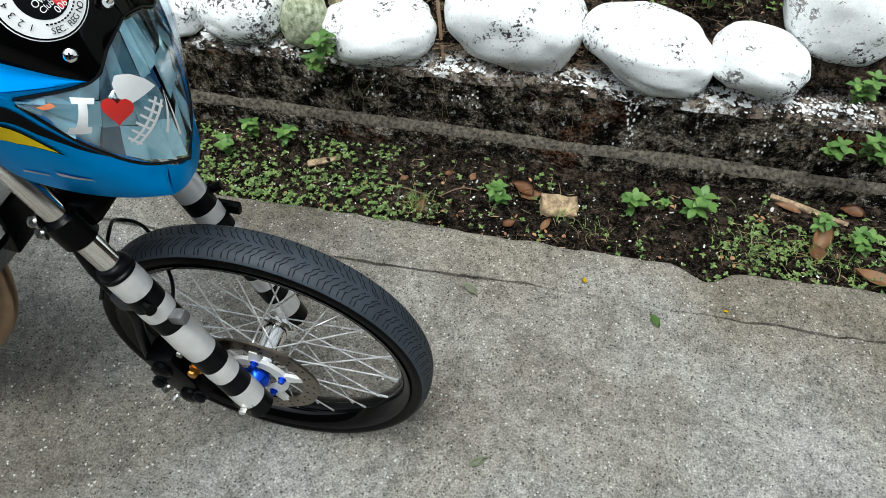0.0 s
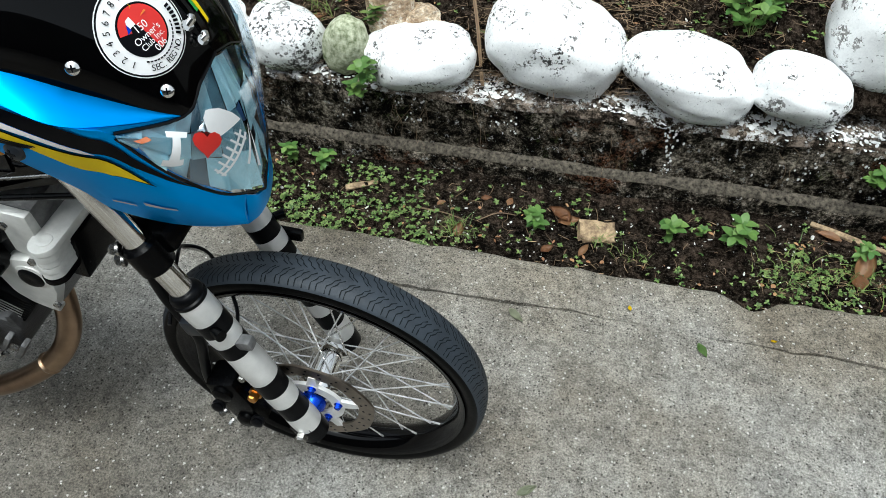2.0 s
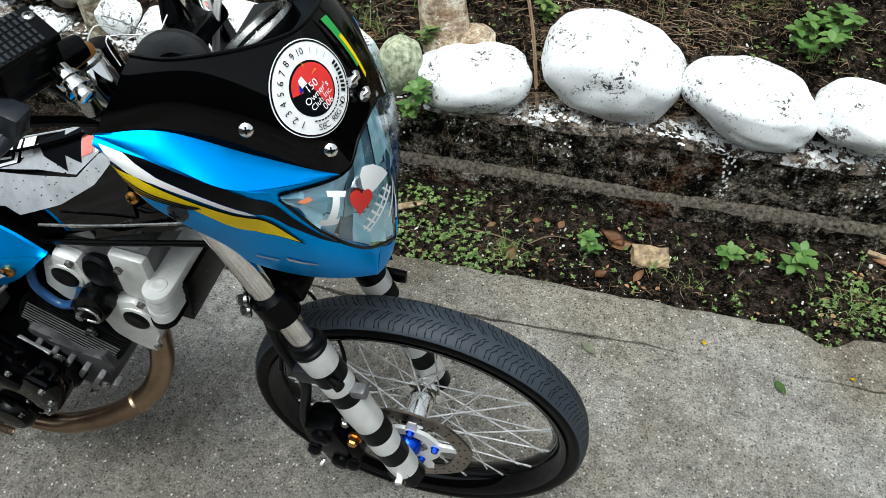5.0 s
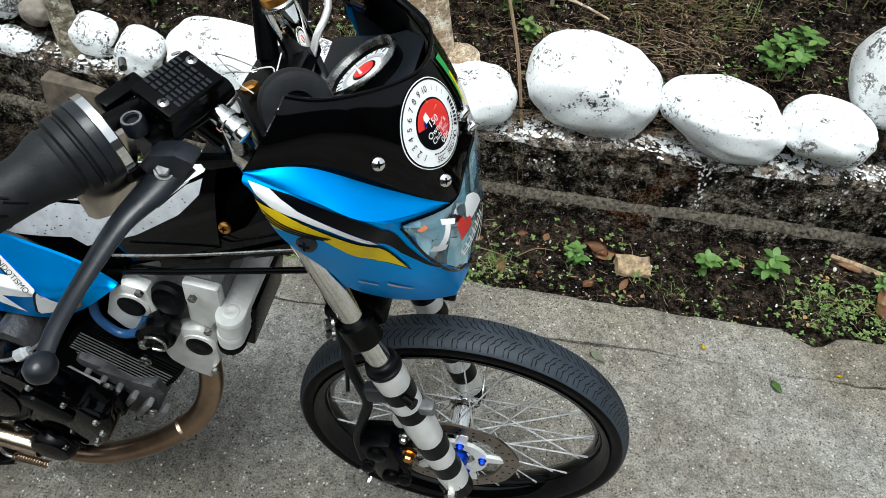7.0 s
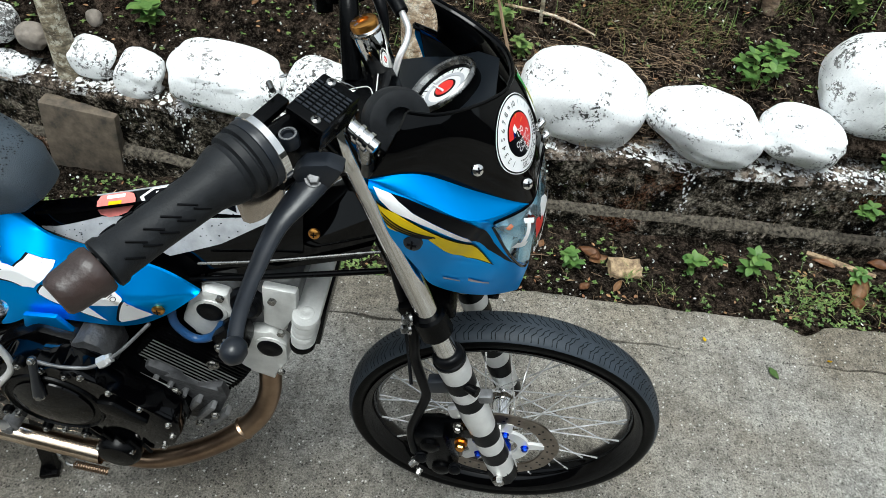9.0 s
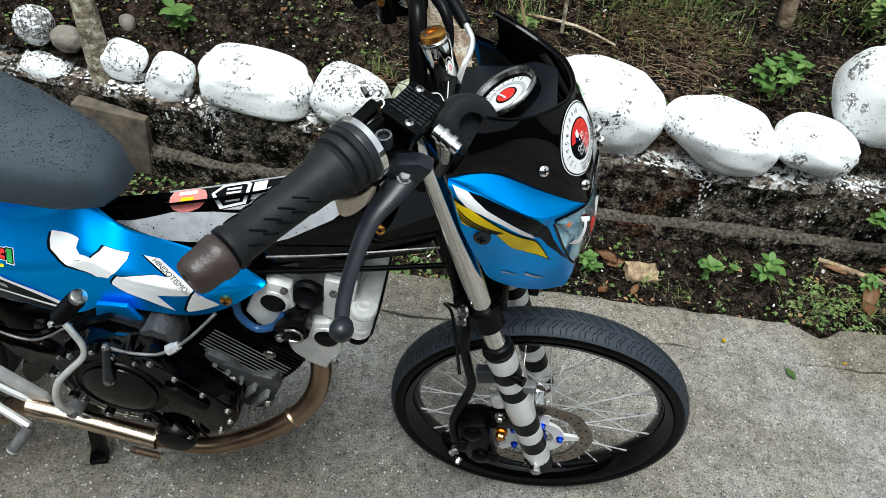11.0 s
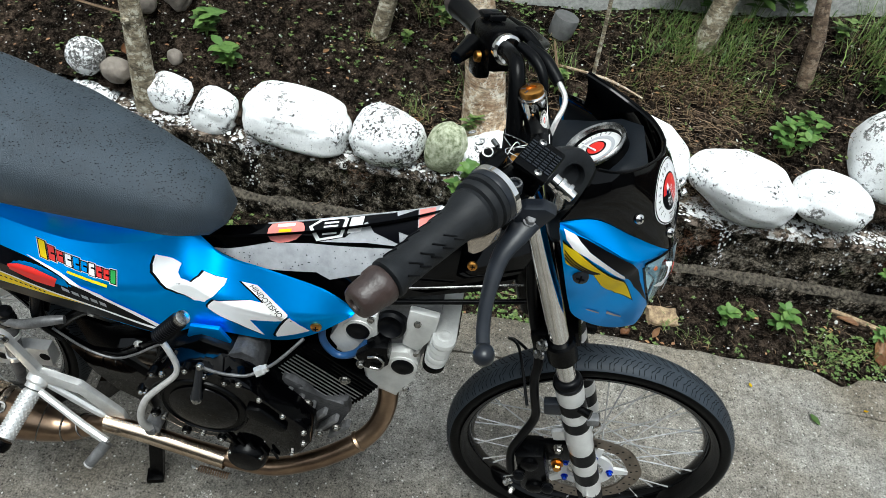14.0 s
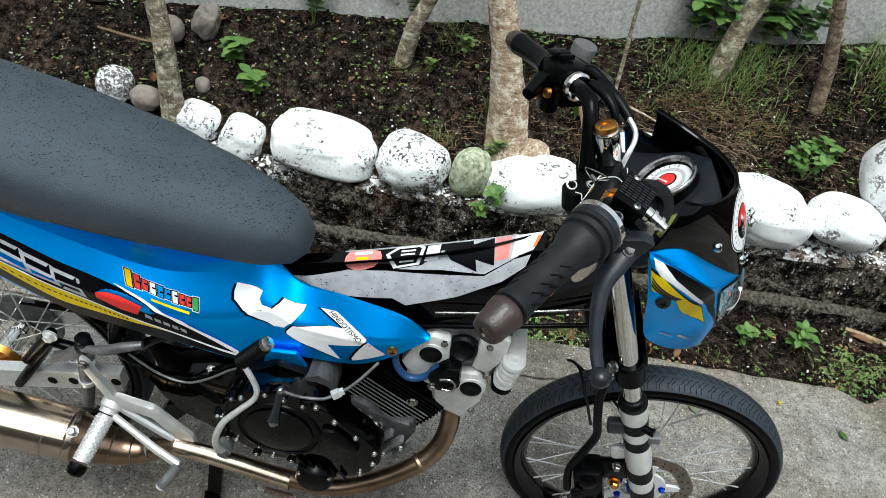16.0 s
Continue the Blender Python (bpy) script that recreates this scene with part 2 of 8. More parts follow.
def bark_mat(name, c1, c2, c3):
    m = bpy.data.materials.new(name)
    m.use_nodes = True
    nt, b, tc = nodes_of(m)
    mp = nt.nodes.new("ShaderNodeMapping")
    mp.inputs["Scale"].default_value = (1, 1, 2.2)
    nt.links.new(tc.outputs["Object"], mp.inputs["Vector"])
    n1, n2 = noise_node(nt, tc, 18, 6, 0.65), noise_node(nt, tc, 70, 5, 0.7)
    nt.links.new(mp.outputs[0], n1.inputs["Vector"])
    nt.links.new(mp.outputs[0], n2.inputs["Vector"])
    c = ramp_node(nt, n1.outputs["Fac"], [(0.35, c1), (0.55, c2), (0.7, c3)]).outputs["Color"]
    c = mix_node(nt, 0.8, c, ramp_node(nt, n2.outputs["Fac"], [(0.40, 0.45), (0.5, 1.0), (0.6, 1.2)]).outputs["Color"], "MULTIPLY")
    ring = nt.nodes.new("ShaderNodeMapping")
    ring.inputs["Scale"].default_value = (1, 1, 7)
    nt.links.new(tc.outputs["Object"], ring.inputs["Vector"])
    n3, n4 = noise_node(nt, tc, 14, 6, 0.7), noise_node(nt, tc, 34, 8, 0.8)
    nt.links.new(ring.outputs[0], n3.inputs["Vector"])
    c = mix_node(nt, 0.85, c, ramp_node(nt, n3.outputs["Fac"], [(0.38, 0.55), (0.47, 1.0), (0.60, 1.12)]).outputs["Color"], "MULTIPLY")
    c = mix_node(nt, ramp_node(nt, n4.outputs["Fac"], [(0.54, 0.0), (0.57, 0.75)]).outputs["Color"], c, c3)
    c = mix_node(nt, ramp_node(nt, n4.outputs["Fac"], [(0.40, 0.8), (0.44, 0.0)]).outputs["Color"], c, c1)
    nt.links.new(c, b.inputs["Base Color"])
    b.inputs["Roughness"].default_value = 0.9
    bump_node(nt, b, mix_node(nt, 0.5, n2.outputs["Fac"], n3.outputs["Fac"]), 1.0, 0.012)
    return m


def leaf_mat(name, c1, c2):
    m = bpy.data.materials.new(name)
    m.use_nodes = True
    nt, b, tc = nodes_of(m)
    geo = nt.nodes.new("ShaderNodeNewGeometry")
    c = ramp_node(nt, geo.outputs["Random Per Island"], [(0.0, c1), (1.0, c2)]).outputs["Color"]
    c = mix_node(nt, 0.5, c, ramp_node(nt, noise_node(nt, tc, 60, 3).outputs["Fac"], [(0.3, 0.7), (0.7, 1.25)]).outputs["Color"], "MULTIPLY")
    nt.links.new(c, b.inputs["Base Color"])
    b.inputs["Roughness"].default_value = 0.5
    b.inputs["Subsurface Weight"].default_value = 0.0
    return m


M = {}
M["concrete"], M["soil"], M["stone"], M["wall"], M["ledge"] = concrete_mat(), soil_mat(), stone_paint_mat(), wall_mat(), ledge_mat()
M["mossy"] = mat("mossy_pale_paint_on_stone", (0.62, 0.64, 0.48), 0.85, var=0.0, color2=(0.10, 0.13, 0.05), scale=60, bump=0.6, bscale=60)
M["rock"] = mat("grey_brown_field_stone", (0.22, 0.19, 0.16), 0.85, var=0.35, scale=22, bump=0.6, bscale=90)
M["footing"] = mat("weathered_footing_concrete", (0.150, 0.131, 0.104), 0.95, color2=(0.008, 0.007, 0.006), scale=75, bump=1.0, bscale=150, spec=0.03)
M["backwall"] = mat("grey_rendered_wall", (0.62, 0.615, 0.59), 0.95, color2=(0.30, 0.30, 0.285), scale=70, bump=1.0, bscale=130)
M["unseen_wall"] = mat("dark_unseen_wall", (0.115, 0.115, 0.105), 0.95, color2=(0.05, 0.05, 0.045), scale=12, bump=0.6, bscale=40)
M["bark_pale"] = bark_mat("pale_lichened_bark", (0.26, 0.16, 0.09), (0.55, 0.43, 0.30), (0.82, 0.77, 0.66))
M["bark_grey"] = bark_mat("grey_green_bark", (0.10, 0.08, 0.05), (0.30, 0.25, 0.17), (0.62, 0.59, 0.48))
M["bark_brown"] = bark_mat("brown_bark", (0.07, 0.045, 0.03), (0.19, 0.13, 0.085), (0.34, 0.26, 0.19))
M["leaf"] = leaf_mat("fresh_green_leaf", (0.045, 0.115, 0.022), (0.13, 0.22, 0.05))
M["leaf_dark"] = leaf_mat("dull_green_leaf", (0.035, 0.085, 0.014), (0.19, 0.26, 0.075))
M["grass"] = leaf_mat("grass_blade", (0.05, 0.11, 0.02), (0.20, 0.27, 0.07))
M["straw"] = leaf_mat("dry_straw", (0.09, 0.052, 0.028), (0.42, 0.29, 0.17))
M["dead"] = leaf_mat("fallen_brown_leaf", (0.20, 0.085, 0.035), (0.42, 0.23, 0.11))
M["chalk"] = leaf_mat("paint_flakes_and_chalk_chips", (0.26, 0.25, 0.22), (0.84, 0.83, 0.81))
M["flake"] = leaf_mat("white_paint_clots", (0.66, 0.66, 0.65), (0.88, 0.88, 0.87))
M["wood"] = mat("weathered_pale_wood", (0.46, 0.34, 0.20), 0.85, color2=(0.10, 0.06, 0.035), scale=55, bump=1.0, bscale=90)
M["blue"] = mat("blue_metallic_paint", (0.0, 0.36, 1.0), 0.36, 0.91, var=0.05, scale=5, spec=0.12)
M["black"] = mat("gloss_black_plastic", (0.0005, 0.0005, 0.0007), 0.045, var=0.3, scale=30, spec=0.17)
M["satin"] = mat("satin_black_paint", (0.0010, 0.0011, 0.0013), 0.24, var=0.3, scale=40, bump=0.06, bscale=300, spec=0.09)
M["rubber"] = mat("black_rubber", (0.0018, 0.002, 0.0026), 0.34, var=0.3, scale=50, bump=0.06, bscale=400, spec=0.11)
M["grip"] = mat("worn_grip_rubber", (0.010, 0.011, 0.0125), 0.50, var=0.35, scale=60, bump=0.12, bscale=420, spec=0.20)
M["tyre"] = mat("tyre_tread_rubber", (0.022, 0.029, 0.038), 0.55, var=0.3, scale=35, bump=0.15, bscale=260, spec=0.35)
M["groove"] = mat("tread_groove_rubber", (0.0075, 0.0095, 0.012), 0.6, var=0.3, scale=60, spec=0.1)
M["side"] = mat("black_sidewall_rubber", (0.0009, 0.0009, 0.001), 0.4, var=0.3, scale=45, bump=0.06, bscale=200, spec=0.08)
M["seat"] = mat("black_textured_vinyl", (0.036, 0.049, 0.063), 0.46, var=0.2, scale=14, bump=0.5, bscale=700, spec=0.42)
M["chrome"] = mat("chrome", (0.74, 0.73, 0.71), 0.07, 1.0, var=0.12, scale=30)
M["spoke"] = mat("bright_steel_spoke", (0.82, 0.82, 0.81), 0.20, 0.65, var=0.4, scale=60)
M["steel"] = mat("brushed_steel", (0.33, 0.325, 0.31), 0.26, 1.0, var=0.4, scale=60)
M["alu"] = mat("cast_aluminium", (0.64, 0.64, 0.63), 0.32, 0.6, var=0.16, scale=35, bump=0.12, bscale=220)
M["silver"] = mat("silver_painted_alloy", (0.66, 0.66, 0.65), 0.34, 0.15, var=0.08, scale=20, coat=0.1)
M["dull_alu"] = mat("dusty_grey_alloy", (0.12, 0.12, 0.122), 0.42, 0.35, var=0.5, scale=40, bump=0.3, bscale=160)
M["titan"] = mat("heat_browned_steel", (0.34, 0.24, 0.16), 0.30, 1.0, color2=(0.17, 0.11, 0.075), scale=11)
M["muffler"] = mat("polished_steel_can", (0.52, 0.46, 0.39), 0.24, 1.0, color2=(0.32, 0.25, 0.19), scale=9)
M["gold"] = mat("gold_anodised_bolt", (0.58, 0.27, 0.06), 0.28, 1.0)
M["anod"] = mat("blue_anodised_nut", (0.01, 0.06, 0.55), 0.25, 0.9)
M["dash"] = mat("matt_dash_plastic", (0.007, 0.009, 0.012), 0.34, var=0.2, scale=40, bump=0.1, bscale=500, spec=0.35)
M["foot"] = mat("smoky_chrome_shell", (0.42, 0.37, 0.32), 0.16, 1.0, var=0.15, scale=30)
M["disc"] = mat("worn_brake_disc_steel", (0.22, 0.185, 0.15), 0.35, 1.0, var=0.3, scale=45)
M["white"] = mat("white_vinyl_decal", (0.80, 0.80, 0.80), 0.4, var=0.03, scale=40)
M["yellow"] = mat("yellow_vinyl_decal", (0.76, 0.55, 0.004), 0.4, var=0.05, scale=40, spec=0.15)
M["red"] = mat("red_vinyl_decal", (0.62, 0.02, 0.015), 0.4, var=0.05, scale=40)
M["orange"] = mat("orange_vinyl_decal", (0.75, 0.20, 0.03), 0.4, var=0.05, scale=40)
M["pink"] = mat("faded_red_sticker", (0.78, 0.22, 0.19), 0.5, var=0.15, scale=60)
M["navy"] = mat("dark_decal_print", (0.0009, 0.0011, 0.0022), 0.35, spec=0.10)
M["greydecal"] = mat("silver_grey_vinyl", (0.36, 0.37, 0.39), 0.4, var=0.25, scale=30)
M["green"] = mat("green_vinyl_decal", (0.03, 0.32, 0.06), 0.4)
M["dial"] = mat("white_dial_face", (0.66, 0.66, 0.65), 0.4, var=0.03, scale=40)
M["lcd"] = mat("olive_display", (0.16, 0.18, 0.05), 0.35, var=0.2, scale=30)
M["brown"] = mat("brown_bar_end", (0.034, 0.021, 0.018), 0.40, var=0.3, scale=40, bump=0.2, bscale=200)
M["plug"] = mat("white_plastic", (0.62, 0.61, 0.58), 0.45, var=0.08, scale=30)
M["hose"] = mat("blue_hose", (0.008, 0.045, 0.13), 0.35, var=0.3, scale=40)
M["dark_cast"] = mat("dark_dusty_casting", (0.050, 0.050, 0.052), 0.5, 0.2, var=0.5, scale=45, bump=0.4, bscale=150, spec=0.25)
M["head"] = mat("pale_cast_head", (0.62, 0.62, 0.60), 0.40, 0.30, var=0.15, scale=24, bump=0.15, bscale=180)
M["shield"] = mat("bright_steel_strip", (0.66, 0.56, 0.44), 0.22, 1.0, color2=(0.45, 0.34, 0.24), scale=14)
M["fin"] = mat("bare_fin_edge", (0.22, 0.22, 0.22), 0.38, 0.6, var=0.3, scale=50)
M["white_ring"] = mat("white_anodised_ring", (0.66, 0.66, 0.65), 0.32, 0.45, var=0.10, scale=25)
M["lever"] = mat("satin_grey_black_lever", (0.009, 0.011, 0.015), 0.32, var=0.3, scale=40, bump=0.05, bscale=300, spec=0.36)
M["rim"] = mat("gloss_black_rim", (0.0005, 0.0005, 0.0007), 0.09, 0.0, var=0.3, scale=40, spec=0.20)
glass = bpy.data.materials.new("clear_lens")
glass.use_nodes = True
gt = glass.node_tree
gmix, gclear, gshine, gface, gpow = (gt.nodes.new(k) for k in ("ShaderNodeMixShader", "ShaderNodeBsdfTransparent", "ShaderNodeBsdfGlossy", "ShaderNodeLayerWeight", "ShaderNodeMath"))
gclear.inputs["Color"].default_value, gshine.inputs["Roughness"].default_value, gface.inputs["Blend"].default_value = (0.95, 0.98, 1, 1), 0.03, 0.25
gpow.operation = "MULTIPLY_ADD"
gpow.inputs[1].default_value, gpow.inputs[2].default_value = 0.35, 0.035
gt.links.new(gface.outputs["Facing"], gpow.inputs[0])
gt.links.new(gpow.outputs[0], gmix.inputs[0])
gt.links.new(gclear.outputs[0], gmix.inputs[1])
gt.links.new(gshine.outputs[0], gmix.inputs[2])
gt.links.new(gmix.outputs[0], gt.nodes["Material Output"].inputs["Surface"])
M["glass"] = glass
# dark and bright cyan reflections painted into the colour, facet by facet
M["reflector"] = leaf_mat("painted_reflection_facets", (0.008, 0.06, 0.11), (0.55, 0.90, 1.0))
M["reflector"].node_tree.nodes["Principled BSDF"].inputs["Metallic"].default_value = 0.25
M["reflector"].node_tree.nodes["Principled BSDF"].inputs["Roughness"].default_value = 0.14
M["amber"] = mat("amber_reflector", (0.65, 0.15, 0.03), 0.3)

# ---------------------------------------------------------------- mesh helpers
import itertools


def link_bm(name, bm, material, smooth=True, angle=40):
    me = bpy.data.meshes.new(name)
    bmesh.ops.recalc_face_normals(bm, faces=bm.faces[:])
    if smooth:
        for f in bm.faces:
            f.smooth = True
        lim = radians(angle)
        for e in bm.edges:
            e.smooth = len(e.link_faces) == 2 and e.calc_face_angle(0) < lim
    bm.to_mesh(me)
    bm.free()
    for mm in (material if isinstance(material, (list, tuple)) else [material]):
        me.materials.append(mm)
    return new(name, me)


def part(name, bm, material, parent, label="", smooth=True, angle=40):
    ob = link_bm(name, bm, material, smooth, angle)
    ob.parent = parent
    ob.matrix_parent_inverse = parent.matrix_world.inverted()
    if label:
        tagged(ob, label)
    return ob


def fbm(p, s, octaves=4):
    return noise.fractal(Vector(p) * s, 1.0, 2.0, octaves)


def add_box(bm, cx, cy, cz, sx, sy, sz, rot=None, bevel=0.0):
    r = bmesh.ops.create_cube(bm, size=1.0)
    m = Matrix.Translation((cx, cy, cz)) @ (rot or Matrix.Identity(4)) @ Matrix.Diagonal((sx, sy, sz, 1))
    bmesh.ops.transform(bm, matrix=m, verts=r["verts"])
    if bevel:
        es = list({e for v in r["verts"] for e in v.link_edges})
        bmesh.ops.bevel(bm, geom=es, offset=bevel, segments=2, affect="EDGES", profile=0.6)
    return bm


def frame_of(d):
    d = d.normalized()
    u = d.cross(Vector((0, 0, 1)))
    if u.length < 1e-4:
        u = d.cross(Vector((1, 0, 0)))
    u.normalize()
    return u, d.cross(u).normalized()


def smooth_pts(pts, n=8):
    """A rounded line through the points."""
    P = [Vector(p) for p in pts]
    out = []
    for i in range(len(P) - 1):
        a, b = P[max(i - 1, 0)], P[i]
        c, d = P[i + 1], P[min(i + 2, len(P) - 1)]
        for k in range(n):
            t = k / n
            out.append(0.5 * ((2 * b) + (c - a) * t + (2 * a - 5 * b + 4 * c - d) * t * t + (3 * b - a - 3 * c + d) * t ** 3))
    out.append(P[-1])
    return out


def add_tube(bm, pts, radius, seg=12, cap=True, squash=1.0):
    """A round bar along points; radius is one number or one for each point."""
    P = [Vector(p) for p in pts]
    rad = radius if isinstance(radius, (list, tuple)) else [radius] * len(P)
    u, w = frame_of(P[1] - P[0])
    rings = []
    for i, p in enumerate(P):
        d = (P[min(i + 1, len(P) - 1)] - P[max(i - 1, 0)]).normalized()
        u = (u - d * u.dot(d)).normalized()
        w = d.cross(u).normalized()
        rings.append([bm.verts.new(p + (u * math.cos(a) + w * math.sin(a) * squash) * rad[i]) for a in (2 * math.pi * k / seg for k in range(seg))])
    for a, b in zip(rings, rings[1:]):
        for k in range(seg):
            bm.faces.new((a[k], a[(k + 1) % seg], b[(k + 1) % seg], b[k]))
    if cap:
        bm.faces.new(rings[0][::-1])
        bm.faces.new(rings[-1])
    return bm


def tube(pts, radius, seg=12, n=0, squash=1.0):
    bm = bmesh.new()
    if n:
        k = len(pts)
        if isinstance(radius, (list, tuple)):
            rr = []
            for i in range(k - 1):
                rr += [radius[i] + (radius[i + 1] - radius[i]) * j / n for j in range(n)]
            radius = rr + [radius[-1]]
        pts = smooth_pts(pts, n)
    return add_tube(bm, pts, radius, seg, True, squash)


def add_lathe(bm, origin, axis, profile, seg=24, close=False):
    """Turns a profile of (distance along the axis, radius) round the axis."""
    o, d = Vector(origin), Vector(axis).normalized()
    u, w = frame_of(d)
    rings = []
    for s, r in profile:
        c = o + d * s
        rings.append([bm.verts.new(c + (u * math.cos(a) + w * math.sin(a)) * max(r, 1e-5)) for a in (2 * math.pi * k / seg for k in range(seg))])
    pairs = list(zip(rings, rings[1:])) + ([(rings[-1], rings[0])] if close else [])
    for a, b in pairs:
        for k in range(seg):
            bm.faces.new((a[k], a[(k + 1) % seg], b[(k + 1) % seg], b[k]))
    if not close:
        bm.faces.new(rings[0][::-1])
        bm.faces.new(rings[-1])
    return bm


def lathe(origin, axis, profile, seg=24, close=False):
    return add_lathe(bmesh.new(), origin, axis, profile, seg, close)


ICO = [(s * a, t * b, 0) for a, b in ((.526, .851),) for s in (1, -1) for t in (1, -1)] + [(0, s * .526, t * .851) for s in (1, -1) for t in (1, -1)] + [(t * .851, 0, s * .526) for s in (1, -1) for t in (1, -1)]
ICO_F = [f for f in itertools.combinations(range(12), 3) if all(sum((ICO[a][k] - ICO[b][k]) ** 2 for k in range(3)) < 1.2 for a, b in itertools.combinations(f, 2))]


def add_pebble(bm, radius, matrix):
    """A small twenty-sided crumb."""
    vs = [bm.verts.new(matrix @ (Vector(p) * radius)) for p in ICO]
    for a, b, c in ICO_F:
        bm.faces.new((vs[a], vs[b], vs[c]))


def add_prism(bm, poly, y0, y1, bevel=0.0):
    """A plate: a polygon in x and z, from y0 to y1."""
    a = [bm.verts.new((x, y0, z)) for x, z in poly]
    b = [bm.verts.new((x, y1, z)) for x, z in poly]
    fs = [bm.faces.new(a), bm.faces.new(b[::-1])]
    n = len(poly)
    for i in range(n):
        fs.append(bm.faces.new((a[i], b[i], b[(i + 1) % n], a[(i + 1) % n])))
    if bevel:
        bmesh.ops.bevel(bm, geom=list({e for f in fs for e in f.edges}), offset=bevel, segments=2, affect="EDGES", profile=0.6, clamp_overlap=True)
    return bm


def prism(poly, y0, y1, bevel=0.0):
    return add_prism(bmesh.new(), poly, y0, y1, bevel)


def loft(rings, closed=True, cap=True):
    """A skin over rings with equal counts of points."""
    bm = bmesh.new()
    vs = [[bm.verts.new(p) for p in r] for r in rings]
    n = len(vs[0])
    for a, b in zip(vs, vs[1:]):
        for k in range(n if closed else n - 1):
            bm.faces.new((a[k], a[(k + 1) % n], b[(k + 1) % n], b[k]))
    if cap and closed:
        bm.faces.new(vs[0][::-1])
        bm.faces.new(vs[-1])
    return bm


def lerp(table, x):
    """A value between rows of (x, value...)."""
    if x <= table[0][0]:
        return table[0][1:]
    for a, b in zip(table, table[1:]):
        if x <= b[0]:
            t = (x - a[0]) / (b[0] - a[0])
            t = t * t * (3 - 2 * t) * 0.35 + t * 0.65
            return tuple(p + (q - p) * t for p, q in zip(a[1:], b[1:]))
    return table[-1][1:]


# ---------------------------------------------------------------- road slab, soil, walls
def edge_y(x):
    """The broken edge of the road slab."""
    y = 0.535 + 0.045 * x + 0.012 * fbm((x, 0, 3), 2.1) + 0.006 * fbm((x, 5, 1), 13)
    return y - 0.035 * math.exp(-((x - 0.825) / 0.05) ** 2)


def crack_y(x):
    return 0.405 + 0.04 * x + 0.012 * fbm((x, 9, 2), 3.2) + 0.007 * fbm((x, 2, 7), 17)


def ledge_z(x):
    return -0.105 + 0.045 * x if x > -1.1 else -0.155


def wall_y(x):
    return 1.225 + (0.10 * (-1.05 - x) if x < -1.05 else 0.0)


def ditch_z(x, y):
    return -0.395 + 0.05 * x + 0.018 * fbm((x, y, 0), 3.0) + 0.010 * fbm((x, y, 4), 14)


def bank_z(x, y):
    s = max(0.0, min(1.0, (y - 1.24) / 0.55))
    base = -0.10 + 0.055 * max(-2.2, min(x, 1.5))
    return base + 0.02 + (0.40 + (0.09 if x > 0 else 0.03) * x) * s ** 0.9 + 0.018 * fbm((x, y, 8), 4.0) + 0.009 * fbm((x, y, 5), 17)


def grid_sheet(xs, ys_of, z_of):
    bm = bmesh.new()
    rows = []
    for x in xs:
        rows.append([bm.verts.new((x, y, z_of(x, y))) for y in ys_of(x)])
    for a, b in zip(rows, rows[1:]):
        for k in range(len(a) - 1):
            bm.faces.new((a[k], b[k], b[k + 1], a[k + 1]))
    return bm, rows


def spaced(a, b, step):
    n = max(1, round((b - a) / step))
    return [a + (b - a) * i / n for i in range(n + 1)]


def crack_w(x):
    """Half the crack's width: open in stretches, closed to a hair elsewhere."""
    if not -2.5 < x < 2.5:
        return 0.0006
    k = 1.0 if x < 0.40 else max(0.22, 1 - (x - 0.40) / 0.10) if x < 0.78 else min(1.0, 0.22 + (x - 0.78) * 5)
    return max(0.0005, 0.0034 * k * (1 + 1.1 * fbm((x, 8, 2), 9)))


def build_road():
    xs = spaced(-60, -3, 3) + spaced(-2.8, 2.6, 0.02) + spaced(3, 60, 3)

    def rows(x):
        e, c = edge_y(max(-3, min(x, 3))), crack_y(max(-3, min(x, 3)))
        w = crack_w(x)
        near = [-60, -20, -6, -2.5, -1.2, -0.6, -0.2, 0.1, 0.3]
        return near + [c - w - 0.004, c - w, c - w * 0.8, c + w * 0.8, c + w, c + w + 0.004, (c + e) / 2, e - 0.02, e - 0.006, e, e + 0.004, e + 0.006]

    def zz(x, y):
        e, c = edge_y(max(-3, min(x, 3))), crack_y(max(-3, min(x, 3)))
        z = 0.0025 * fbm((x, y, 0), 5) if abs(x) < 3 and y > -1 else 0.0
        if abs(y - c) < crack_w(x) * 0.9 and abs(x) < 2.5:
            z -= 0.028
        if y > e - 0.001:
            z -= 0.004
        if y > e + 0.003:
            z -= 0.07
        if y > e + 0.005:
            z = -0.46
        return z
    bm, _ = grid_sheet(xs, rows, zz)
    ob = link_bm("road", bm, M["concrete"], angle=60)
    return tagged(ob, "worn grey concrete road slab with a long crack and broken edge", "road", kind="structure")


def build_ground():
    """Soil of the sunken strip, and the wide ground round it."""
    xs = spaced(-60, -4, 4) + spaced(-3, 3, 0.03) + spaced(4, 60, 4)
    bm, _ = grid_sheet(xs, lambda x: spaced(0.5, 1.36, 0.03), lambda x, y: ditch_z(max(-3, min(3, x)), y))
    ob = link_bm("ground", bm, M["soil"], angle=80)
    return tagged(ob, "dark damp soil strip between road slab and low wall", "ground", kind="structure")


